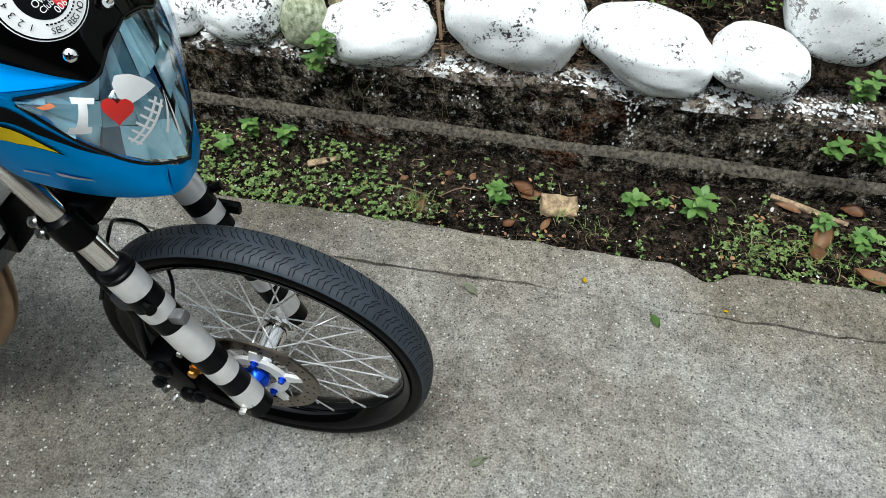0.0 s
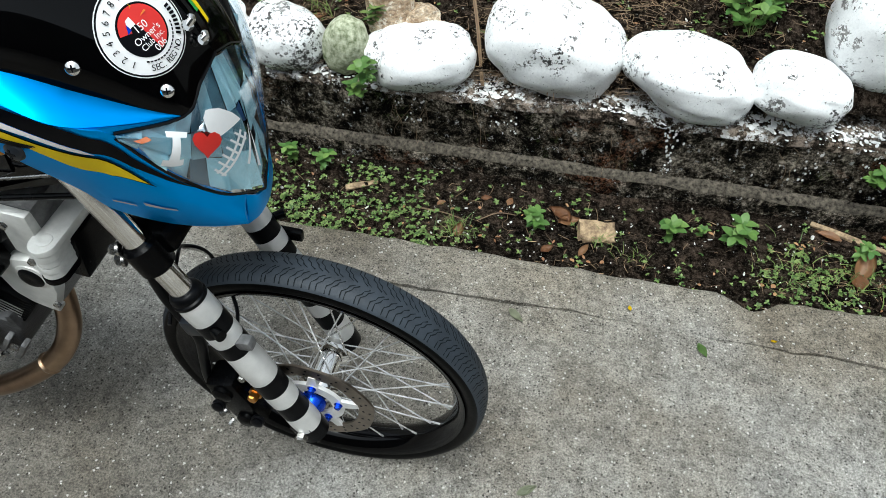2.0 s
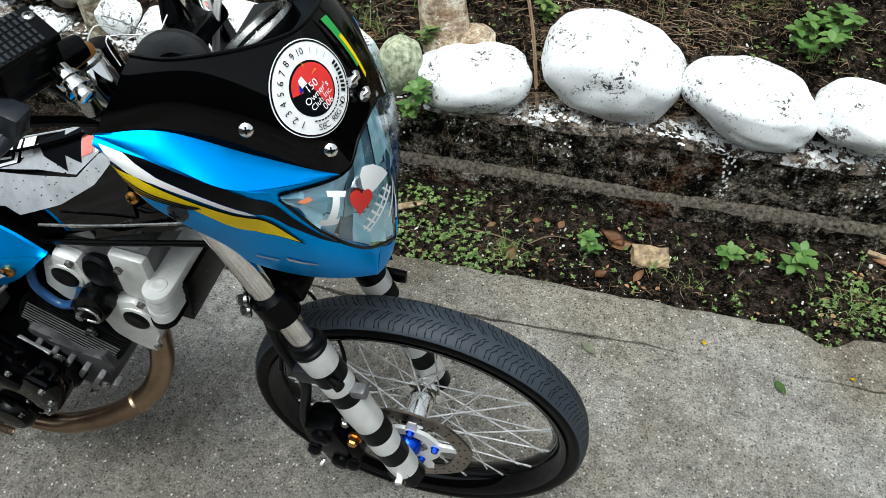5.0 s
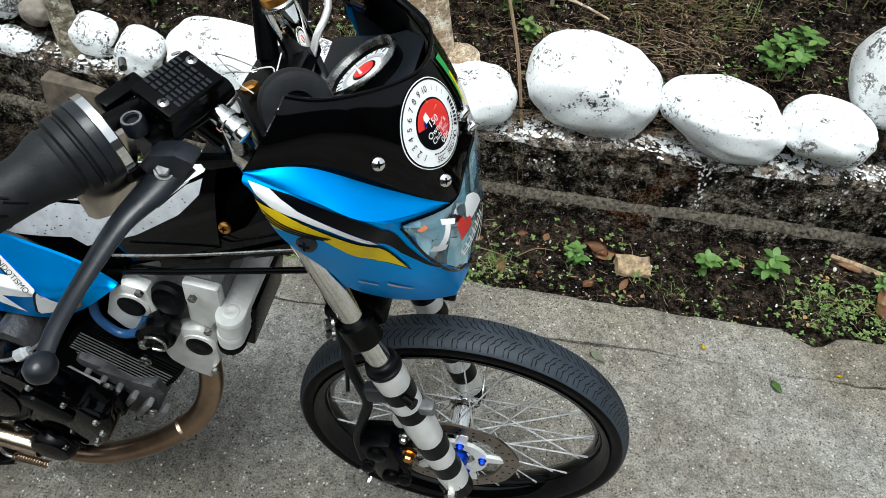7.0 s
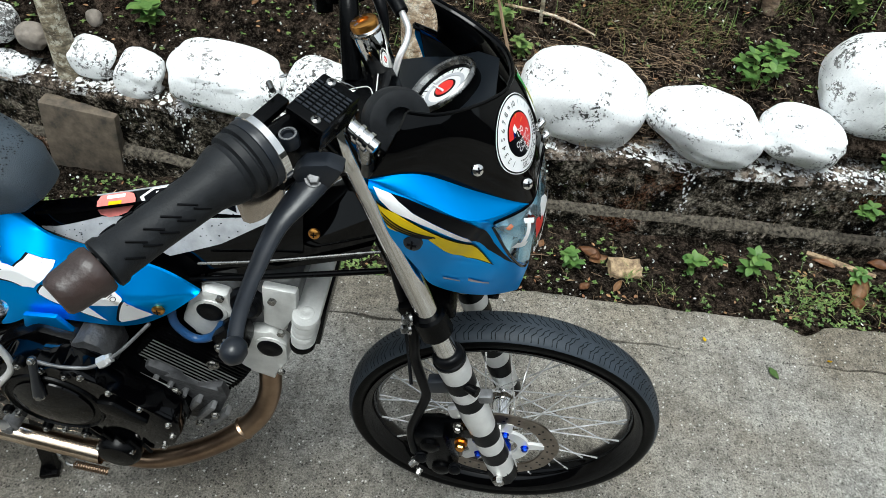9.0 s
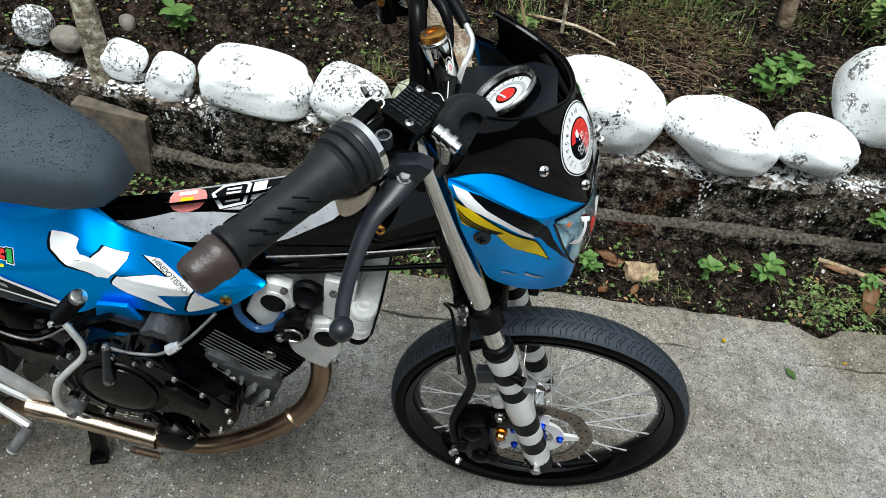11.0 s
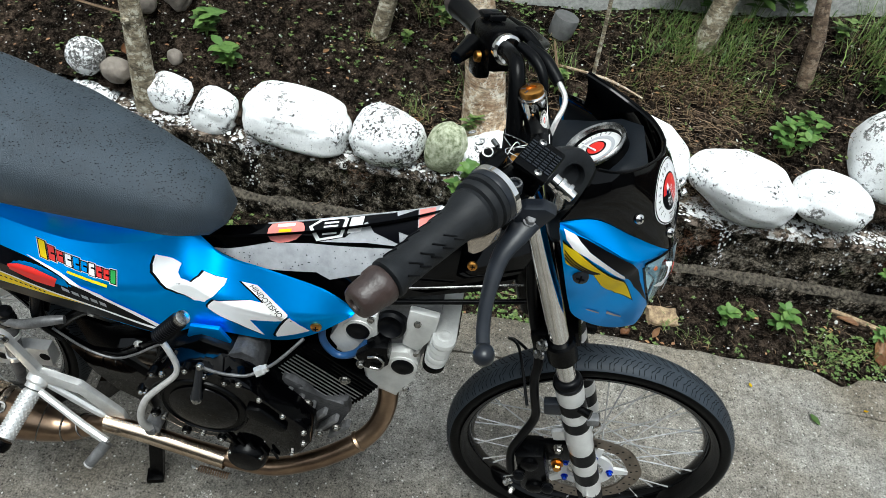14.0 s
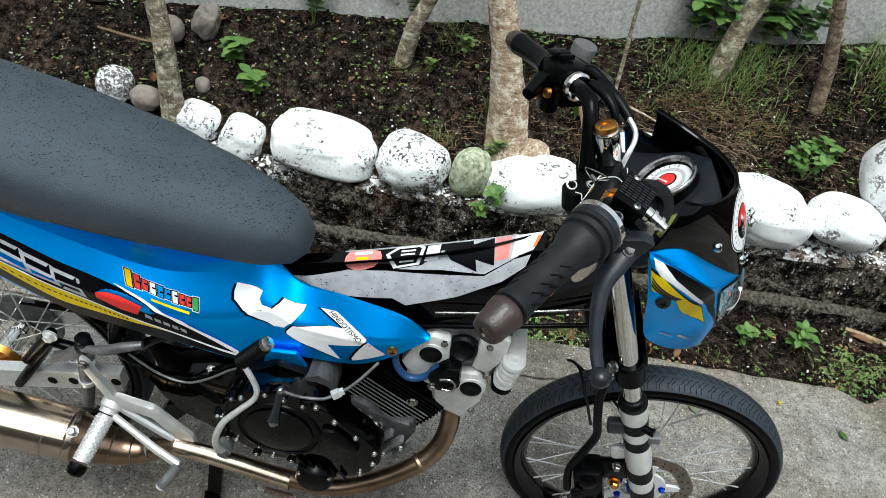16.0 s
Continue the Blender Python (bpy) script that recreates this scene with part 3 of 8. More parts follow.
def build_bank():
    xs = spaced(-60, -4, 4) + spaced(-3.2, 2.6, 0.03) + spaced(3, 60, 4)
    bm, _ = grid_sheet(xs, lambda x: spaced(wall_y(max(x, -3)) + 0.06, 2.1, 0.03), lambda x, y: bank_z(max(-3, min(3, x)), y))
    ob = link_bm("ground_bank", bm, M["soil"], angle=80)
    return tagged(ob, "dark sloping soil bank behind the painted stones", "ground", kind="structure")


def strip_wall(name, xs, section, material, label):
    """A long wall with a section of (y, z) for each x."""
    bm = bmesh.new()
    rows = [[bm.verts.new((x, y, z)) for y, z in section(x)] for x in xs]
    n = len(rows[0])
    for a, b in zip(rows, rows[1:]):
        for k in range(n - 1):
            bm.faces.new((a[k], b[k], b[k + 1], a[k + 1]))
    bm.faces.new(rows[0])
    bm.faces.new(rows[-1][::-1])
    return tagged(link_bm(name, bm, material, angle=50), label, "wall", kind="structure")


XW = spaced(-30, -3.2, 2) + spaced(-3, 2.6, 0.025) + spaced(3, 30, 2)


def low_wall_section(x):
    xx = max(-3, min(3, x))
    y, z0, zt = wall_y(xx), -0.55, ledge_z(xx)
    rows = []
    zf = zt - 0.215
    for k in range(9):
        z = zf - 0.02 + (zt - 0.012 - zf + 0.02) * k / 8
        rows.append((y + 0.010 * fbm((xx, z * 1.3, 2), 7) + 0.006 * fbm((xx, z, 6), 26), z))
    top = zt + 0.006 * fbm((xx, 1, 1), 9)
    rows = [(y, z0)] + rows + [(y + 0.012, top - 0.003), (y + 0.03, top)]
    rows += [(y + 0.10, top + 0.012), (y + 0.22, top + 0.0), (y + 0.22, z0)]
    return rows


def footing_section(x):
    xx = max(-3, min(3, x))
    y, zt = wall_y(xx) - 0.030, ledge_z(xx) - 0.205 + 0.004 * fbm((xx, 4, 1), 6)
    w = 0.010 * fbm((xx, 0, 9), 8) + 0.006 * fbm((xx, 0, 5), 30)
    return [(y + w, -0.56), (y + w, zt - 0.055), (y + w, zt - 0.020), (y + 0.010 + w, zt - 0.006 + w), (y + 0.020 + w, zt + 0.000), (y + 0.043, zt + 0.006), (y + 0.043, -0.56)]


def back_wall_section(x):
    y = 1.86 + 0.06 * x if abs(x) < 4 else 1.86 + 0.24 * (1 if x > 0 else -1)
    return [(y, -0.3), (y, 0.3), (y, 0.8), (y - 0.002, 2.1), (y + 0.15, 2.1), (y + 0.15, -0.3)]


build_road()
build_ground()
build_bank()
strip_wall("wall_low", XW, low_wall_section, [M["wall"]], "low black-stained mossy retaining wall of old masonry")
foot = strip_wall("wall_footing", XW, footing_section, [M["wall"], M["footing"]], "weathered concrete footing along the low wall")
for f in foot.data.polygons:
    f.material_index = 1 if f.normal.z > 0.25 else 0
strip_wall("wall_back", spaced(-30, 30, 2), back_wall_section, [M["backwall"]], "pale grey rendered boundary wall behind the bank")


def build_ledge():
    """Mortar bed under the stones."""
    xs = spaced(-2.6, 2.4, 0.02)
    bm = bmesh.new()
    rows = []
    for x in xs:
        y, z = wall_y(x), ledge_z(x)
        front = y - 0.006 + 0.012 * fbm((x, 3, 3), 9)
        ring = [(front, z - 0.014 + 0.008 * fbm((x, 7, 7), 12)), (front + 0.004, z + 0.008), (y + 0.05, z + 0.016 + 0.006 * fbm((x, 1, 6), 14)), (y + 0.12, z + 0.03), (y + 0.20, z + 0.035)]
        rows.append([bm.verts.new((x, a, b)) for a, b in ring])
    for a, b in zip(rows, rows[1:]):
        for k in range(4):
            bm.faces.new((a[k], b[k], b[k + 1], a[k + 1]))
    ob = link_bm("trim_ledge", bm, M["ledge"], angle=60)
    tagged(ob, "earth-stained mortar ledge splashed with white paint", "ledge", kind="structure")


build_ledge()
# plain unseen walls behind camera and at the lane's ends, added to cut light
strip_wall("wall_south", spaced(-12, 12, 4), lambda x: [(-4.2, -.02), (-4.2, 3.4), (-4.4, 3.4), (-4.4, -.02)], [M["unseen_wall"]], "plain dark unseen wall added across the lane to block light")
for nm, xx in (("wall_west", -12.0), ("wall_east", 12.0)):
    bm = bmesh.new()
    add_box(bm, xx, -1.2, 1.65, .2, 6.4, 3.5)
    tagged(link_bm(nm, bm, M["unseen_wall"]), "plain dark unseen wall added at the lane's end to block light", "wall", kind="structure")


# ---------------------------------------------------------------- stones
def boulder(name, c, w, h, d, seed, material, label, tilt=0.0, group="painted stones on the wall", lump=0.10, cat="stone", yaw=0.0, wear=.4, dent=None, square=.86):
    bm = bmesh.new()
    bmesh.ops.create_icosphere(bm, subdivisions=5, radius=1.0)
    R = Euler((0, radians(tilt), radians(yaw))).to_matrix()
    for v in bm.verts:
        p = v.co.normalized()
        k = 1 + lump * fbm(p + Vector((seed * 3.1, seed * 1.7, 0)), 1.1, 2) + lump * 0.26 * fbm(p + Vector((seed, 0, seed * 2.3)), 3.2, 4)
        if dent:
            k -= dent[3] * math.exp(-(p - Vector(dent[:3]).normalized()).length_squared / .22)
        q = Vector([math.copysign(abs(a) ** square, a) for a in p]) * k
        v.co = R @ Vector((q.x * w / 2, q.y * d / 2, q.z * h / 2))
    ob = link_bm(name, bm, material, angle=180)
    ob.location, ob.color = c, (wear, 0, 0, 1)
    return tagged(ob, label, cat, group)


STONES = [
    # x, y, z, width, height, depth, tilt, wear, squareness, dent, label
    (-1.745, 1.38, 0.00, 0.125, 0.135, 0.11, 10, 1.0, .80, None, "small white-painted stone, heavily speckled where paint flaked"),
    (-1.43, 1.37, -0.082, 0.168, 0.120, 0.14, 6, .42, .62, None, "small squarish white-painted stone on the ledge"),
    (-1.251, 1.33, -0.100, 0.165, 0.170, 0.16, 20, .42, .78, None, "upright white-painted stone on the ledge"),
    (-0.945, 1.31, -0.043, 0.385, 0.185, 0.25, 6, .25, .70, None, "long flat white-painted stone lying on the ledge"),
    (-0.611, 1.29, -0.028, 0.265, 0.215, 0.21, 0, .80, .90, None, "round white-painted stone speckled with bare spots"),
    (-0.163, 1.30, -0.030, 0.37, 0.19, 0.24, -10, .25, .84, None, "broad white-painted stone with a grey worn patch"),
    (0.241, 1.36, 0.050, 0.43, 0.30, 0.30, 14, .18, .84, (-.9, -.3, .6, .10), "big white-painted boulder, paint crackled on top"),
    (0.655, 1.305, 0.047, 0.395, 0.215, 0.25, 10, .25, .84, (-.75, -.5, -.75, .26), "wide white-painted boulder with a grey worn patch"),
    (0.961, 1.30, 0.065, 0.275, 0.165, 0.20, 10, .25, .80, None, "oval white-painted stone on the ledge"),
    (1.16, 1.43, 0.195, 0.36, 0.31, 0.28, 25, .18, .84, None, "big white-painted boulder at the bank's edge"),
    (-1.724, 1.36, -0.150, 0.20, 0.11, 0.14, 5, .8, .86, None, "half-white stone with dark bare end"),
    (-1.985, 1.44, -0.150, 0.18, 0.10, 0.14, 0, .7, .86, None, "white-painted stone stained grey"),
]
for i, (x, y, z, w, h, d, tl, wr, sq, dn, lab) in enumerate(STONES):
    boulder("painted_stone", (x, y, z), w, h, d, i + 1, M["stone"], lab, tl, wear=wr, square=sq, dent=dn)
boulder("painted_stone", (-0.396, 1.28, -0.020), 0.145, 0.20, 0.13, 41, M["mossy"], "upright stone with mossy greenish worn paint", 12)
boulder("field_stone", (-1.632, 1.37, -0.03), 0.11, 0.09, 0.09, 31, M["rock"], "smooth bare brown stone on the soil", group="loose stones on the bank")
boulder("field_stone", (-1.966, 1.75, 0.16), 0.11, 0.08, 0.09, 32, M["rock"], "rounded grey stone on the soil", group="loose stones on the bank")
boulder("field_stone", (-1.62, 1.62, 0.13), 0.10, 0.10, 0.09, 33, M["rock"], "rounded grey-brown stone beside a tree trunk", group="loose stones on the bank")
boulder("field_stone", (-1.49, 1.66, 0.17), 0.10, 0.15, 0.08, 34, M["rock"], "angular pale grey rock standing on the soil", 25, group="loose stones on the bank", lump=0.25)
boulder("field_stone", (-1.445, 1.46, 0.015), 0.055, 0.06, 0.05, 35, M["rock"], "small reddish brown stone at a trunk's foot", group="loose stones on the bank")

class Patch:
    """A curved panel between two edges, each a row of places; bow: how far it swells outward, crest: where along it swells most; ease: draws what lies on it up from the crest; taper: the height below which the swell fades."""

    def __init__(self, top, bottom, bow=0.0, crest=0.5, sharp=False, out=(0, -1, 0), ease=0.0, taper=0.0):
        self.t, self.b = [np.array(p, float) for p in top], [np.array(p, float) for p in bottom]
        self.bow, self.crest, self.sharp, self.out, self.ease, self.taper = bow, crest, sharp, np.array(out, float), ease, taper

    @staticmethod
    def along(row, u):
        n = len(row) - 1
        s = min(max(u, 0.0), 1.0) * n
        i = min(int(s), n - 1)
        t = s - i
        a, b, c, d = row[max(i - 1, 0)], row[i], row[i + 1], row[min(i + 2, n)]
        return b + 0.5 * t * (c - a + t * (2 * a - 5 * b + 4 * c - d + t * (3 * (b - c) + d - a)))

    def p(self, u, v, lift=0.0):
        a, b = self.along(self.t, u), self.along(self.b, u)
        v = v - self.ease * 4 * v * (1 - v)
        w = v / self.crest if v < self.crest else (1 - v) / (1 - self.crest)
        if not self.sharp:
            w = 1 - (1 - w) ** 2
        bow = self.bow * min(1.0, np.linalg.norm(b - a) / self.taper) ** 1.5 if self.taper else self.bow
        q = a + (b - a) * v + self.out * bow * w
        if lift:
            e = 0.01
            du = self.p(min(u + e, 1), v) - self.p(max(u - e, 0), v)
            dv = self.p(u, min(v + e, 1)) - self.p(u, max(v - e, 0))
            n = np.cross(du, dv)
            n = n / (np.linalg.norm(n) + 1e-12)
            if n @ self.out < 0:
                n = -n
            q = q + n * lift
        return q


# ---- panels of the motorcycle's near side; the far side mirrors them
NOSE_Y = .012    # the fairing sits this far off the wheel's plane
P_COWL = Patch([(-.183, -.112, 1.006), (-.160, -.104, 1.001), (-.136, -.085, .996), (-.112, -.055, .989), (-.092, -.020, .983), (-.086, NOSE_Y, .981)],
               [(-.211, -.150, .951), (-.165, -.125, .944), (-.105, -.093, .903), (-.043, -.056, .862), (-.037, -.020, .879), (-.034, NOSE_Y, .891)], 0.006, 0.5, out=(.58, -.62, .53))
P_UPPER = Patch([(-.211, -.150, .951), (-.165, -.125, .944), (-.105, -.093, .903), (-.043, -.056, .862)],
                [(-.211, -.151, .950), (-.155, -.145, .925), (-.104, -.132, .898), (-.045, -.0585, .8625)], 0.002, 0.5, out=(0, -.6, .8))
P_BROW = Patch([(-.104, -.132, .898), (-.085, -.108, .8865), (-.065, -.083, .8745), (-.045, -.0585, .8625)],
               [(-.103, -.131, .897), (-.083, -.109, .875), (-.063, -.083, .868), (-.043, -.056, .8615)], 0.0, out=(0, -.8, .6))
P_SIDE = Patch([(-.211, -.151, .950), (-.155, -.143, .924), (-.103, -.131, .897), (-.083, -.109, .873), (-.056, -.085, .805), (-.030, -.046, .745), (-.022, -.022, .722)],
               [(-.209, -.149, .938), (-.188, -.150, .878), (-.157, -.108, .782), (-.139, -.096, .744), (-.100, -.076, .711), (-.060, -.052, .688), (-.026, -.026, .674)], 0.007, 0.35)
P_CHIN = Patch([(-.022, -.022, .722), (-.017, -.005, .706), (-.016, NOSE_Y, .700)], [(-.026, -.026, .674), (-.022, -.006, .668), (-.021, NOSE_Y, .667)], 0.001, out=(1, 0, 0))
P_LENS = Patch([(-.083, -.109, .876), (-.043, -.056, .862), (-.037, -.020, .879), (-.034, NOSE_Y, .891)],
               [(-.083, -.109, .870), (-.056, -.085, .805), (-.030, -.046, .745), (-.016, NOSE_Y, .700)], 0.013, 0.5, out=(.80, -.55, .1))
P_COWL_FAR = Patch([(-.187, .126, .993), (-.149, .118, .981), (-.118, .100, .974), (-.098, .075, .974), (-.089, .042, .978), (-.086, NOSE_Y, .981)],
                   [(-.176, .134, .940), (-.150, .135, .921), (-.105, .117, .894), (-.043, .080, .862), (-.037, .044, .879), (-.034, NOSE_Y, .891)], 0.006, 0.5, out=(.58, .62, .53))


def droop(P):
    """The far half of a fairing panel, which hangs lower towards the rider."""
    rows = [[(q[0], q[1], q[2] - .022 * min(1.0, max(0.0, (-.083 - q[0]) / .128))) for q in row] for row in (P.t, P.b)]
    return Patch(rows[0], rows[1], P.bow, P.crest, P.sharp, P.out)


P_BODY = Patch([(-0.450, -0.074, 0.630), (-0.500, -0.070, 0.659), (-0.590, -0.056, 0.663), (-0.671, -0.032, 0.651), (-0.730, -0.022, 0.684), (-0.782, -0.036, 0.657), (-0.891, -0.050, 0.640), (-1.033, -0.060, 0.679), (-1.238, -0.065, 0.754), (-1.423, -0.060, 0.837)],
               [(-.452, -.083, .630), (-.508, -.088, .576), (-.566, -.089, .543), (-.650, -.088, .535), (-.700, -.088, .534), (-.764, -.088, .497), (-.850, -.090, .510), (-.960, -.090, .526), (-1.11, -.092, .578), (-1.40, -.075, .735)], 0.027, 0.42, True, ease=0.10, taper=0.11)
P_TANK = Patch([(-0.720, 0.010, 0.664), (-0.655, 0.012, 0.682), (-0.589, 0.012, 0.704), (-0.503, 0.012, 0.737), (-0.401, 0.008, 0.781), (-0.310, 0.000, 0.830)],
               [(-0.740, -0.028, 0.557), (-0.673, -0.032, 0.550), (-0.602, -0.038, 0.568), (-0.508, -0.046, 0.610), (-0.402, -0.050, 0.663), (-0.310, -0.050, 0.714)], 0.016, 0.45, out=(0, -.6, .8))

# ---------------------------------------------------------------- the motorcycle
bike = tagged(new("motorcycle"), "blue and black underbone motorcycle with spoked wheels parked on its stand", "motorcycle")
FORK_D = Vector((-0.4, 0, 1.0)).normalized()


def fork_at(z, side):
    return Vector((0.02 - 0.4 * (z - 0.272), side * 0.085, z))


def skin(P, nu=24, nv=10, thick=0.004, mirror=False, uv=(0, 1, 0, 1), mid=0.0):
    """A panel with thickness; the mirrored one lies across the plane y = mid."""
    bm = bmesh.new()
    layers = []
    for lift in (0.0, -thick):
        rows = []
        for i in range(nu + 1):
            u = uv[0] + (uv[1] - uv[0]) * i / nu
            row = []
            for j in range(nv + 1):
                q = P.p(u, uv[2] + (uv[3] - uv[2]) * j / nv) - (P.out * (-lift) if lift else 0)
                row.append(bm.verts.new((q[0], 2 * mid - q[1] if mirror else q[1], q[2])))
            rows.append(row)
        for a, b in zip(rows, rows[1:]):
            for j in range(nv):
                bm.faces.new((a[j], a[j + 1], b[j + 1], b[j]))
        layers.append(rows)
    A, B = layers
    rim = [(i, 0) for i in range(nu)] + [(nu, j) for j in range(nv)] + [(i, nv) for i in range(nu, 0, -1)] + [(0, j) for j in range(nv, 0, -1)]
    for (i, j), (k, l) in zip(rim, rim[1:] + rim[:1]):
        bm.faces.new((A[i][j], A[k][l], B[k][l], B[i][j]))
    bmesh.ops.remove_doubles(bm, verts=bm.verts[:], dist=1e-5)
    return bm


def drape(P, poly, lift=0.0012, cuts=5, mirror=False, mid=0.0):
    """A sticker: a polygon in the panel's own u and v, laid over its curve."""
    bm = bmesh.new()
    bm.faces.new([bm.verts.new((u, v, 0)) for u, v in poly])
    bmesh.ops.triangulate(bm, faces=bm.faces[:])
    for _ in range(cuts):
        es = [e for e in bm.edges if e.calc_length() > 0.035]
        if not es:
            break
        bmesh.ops.subdivide_edges(bm, edges=es, cuts=1)
        bmesh.ops.triangulate(bm, faces=bm.faces[:])
    for v in bm.verts:
        q = P.p(v.co.x, v.co.y, lift)
        v.co = (q[0], 2 * mid - q[1] if mirror else q[1], q[2])
    return bm


def flat_axes(P, u, v):
    """Level and upright axes in the panel's plane at a place."""
    e = .01
    n = np.cross(P.p(u + e, v) - P.p(u - e, v), P.p(u, v + e) - P.p(u, v - e))
    n = n / np.linalg.norm(n)
    if n @ P.out < 0:
        n = -n
    e1 = np.cross((0, 0, 1), n)
    e1 = e1 / np.linalg.norm(e1)
    return e1, np.cross(n, e1)


def flat_point(P, u, v, e1, e2, x, y, lift):
    """The place on the panel that lies x along e1 and y along e2 from (u, v)."""
    c, uu, vv, e = P.p(u, v), u, v, .004
    for _ in range(5):
        q = P.p(uu, vv) - c
        du, dv = (P.p(uu + e, vv) - P.p(uu - e, vv)) / (2 * e), (P.p(uu, vv + e) - P.p(uu, vv - e)) / (2 * e)
        a = np.array([[du @ e1, dv @ e1], [du @ e2, dv @ e2]])
        s = np.linalg.solve(a + np.eye(2) * 1e-9, np.array([x - q @ e1, y - q @ e2]))
        uu, vv = min(max(uu + s[0], 0.0), 1.0), min(max(vv + s[1], 0.0), 1.0)
    return P.p(uu, vv, lift)


def spot(P, u, v, radius, lift=0.0012, a0=0.0, a1=360.0, inner=0.0, seg=40):
    """A round sticker or ring of a radius in metres, laid over a panel."""
    e1, e2 = flat_axes(P, u, v)
    bm = bmesh.new()
    rings = []
    n = 5
    for k in range(n + 1):
        r = inner + (radius - inner) * k / n
        rings.append([bm.verts.new(flat_point(P, u, v, e1, e2, r * math.cos(a), r * math.sin(a), lift)) for a in (radians(a0 + (a1 - a0) * i / seg) for i in range(seg + 1))])
    for a, b in zip(rings, rings[1:]):
        for i in range(seg):
            bm.faces.new((a[i], a[i + 1], b[i + 1], b[i]))
    bmesh.ops.remove_doubles(bm, verts=bm.verts[:], dist=1e-6)
    return bm


def letters(text, size=1.0):
    cu = bpy.data.curves.new("letters", "FONT")
    cu.body, cu.size, cu.align_x, cu.align_y = text, size, "CENTER", "CENTER"
    ob = bpy.data.objects.new("letters", cu)
    scene.collection.objects.link(ob)
    bpy.context.view_layer.update()
    me = bpy.data.meshes.new_from_object(ob.evaluated_get(bpy.context.evaluated_depsgraph_get()))
    bpy.data.objects.remove(ob)
    bm = bmesh.new()
    bm.from_mesh(me)
    bpy.data.meshes.remove(me)
    return bm


def drape_text(P, text, p0, p1, height, lift=0.0018):
    """Letters along the line from p0 to p1 in the panel's u and v; height in the v direction across that line."""
    bm = letters(text)
    xs = [v.co.x for v in bm.verts]
    lo, hi = min(xs), max(xs)
    for v in bm.verts:
        s = (v.co.x - lo) / (hi - lo)
        u, w = p0[0] + (p1[0] - p0[0]) * s, p0[1] + (p1[1] - p0[1]) * s
        q = P.p(u + height[0] * v.co.y, w + height[1] * v.co.y, lift)
        v.co = q
    return bm


def bolt(name, at, axis, r, h, material, parent, label="", hexa=True):
    bm = lathe(at, axis, [(0, r), (h * 0.8, r), (h, r * 0.8)], 6 if hexa else 20)
    add_lathe(bm, at, axis, [(-h * 0.2, r * 1.3), (h * 0.15, r * 1.3)], 16)
    return part(name, bm, material, parent, label, angle=25)


def screw(at, axis, r, parent, material=None):
    bm = lathe(at, axis, [(0, r), (r * 0.35, r * 0.92), (r * 0.6, r * 0.55), (r * 0.66, 0.0005)], 20)
    ob = part("screw", bm, material or M["chrome"], parent)
    d = Vector(axis).normalized()
    u, w = frame_of(d)
    bm = bmesh.new()
    rot = Matrix((u, w, d)).transposed().to_4x4()
    for k in (0, 1):
        c = Vector(at) + d * r * 0.64
        add_box(bm, *c, r * (1.0 if k else 0.22), r * (0.22 if k else 1.0), r * 0.12, rot)
    part("slot", bm, M["navy"], ob)
    return ob


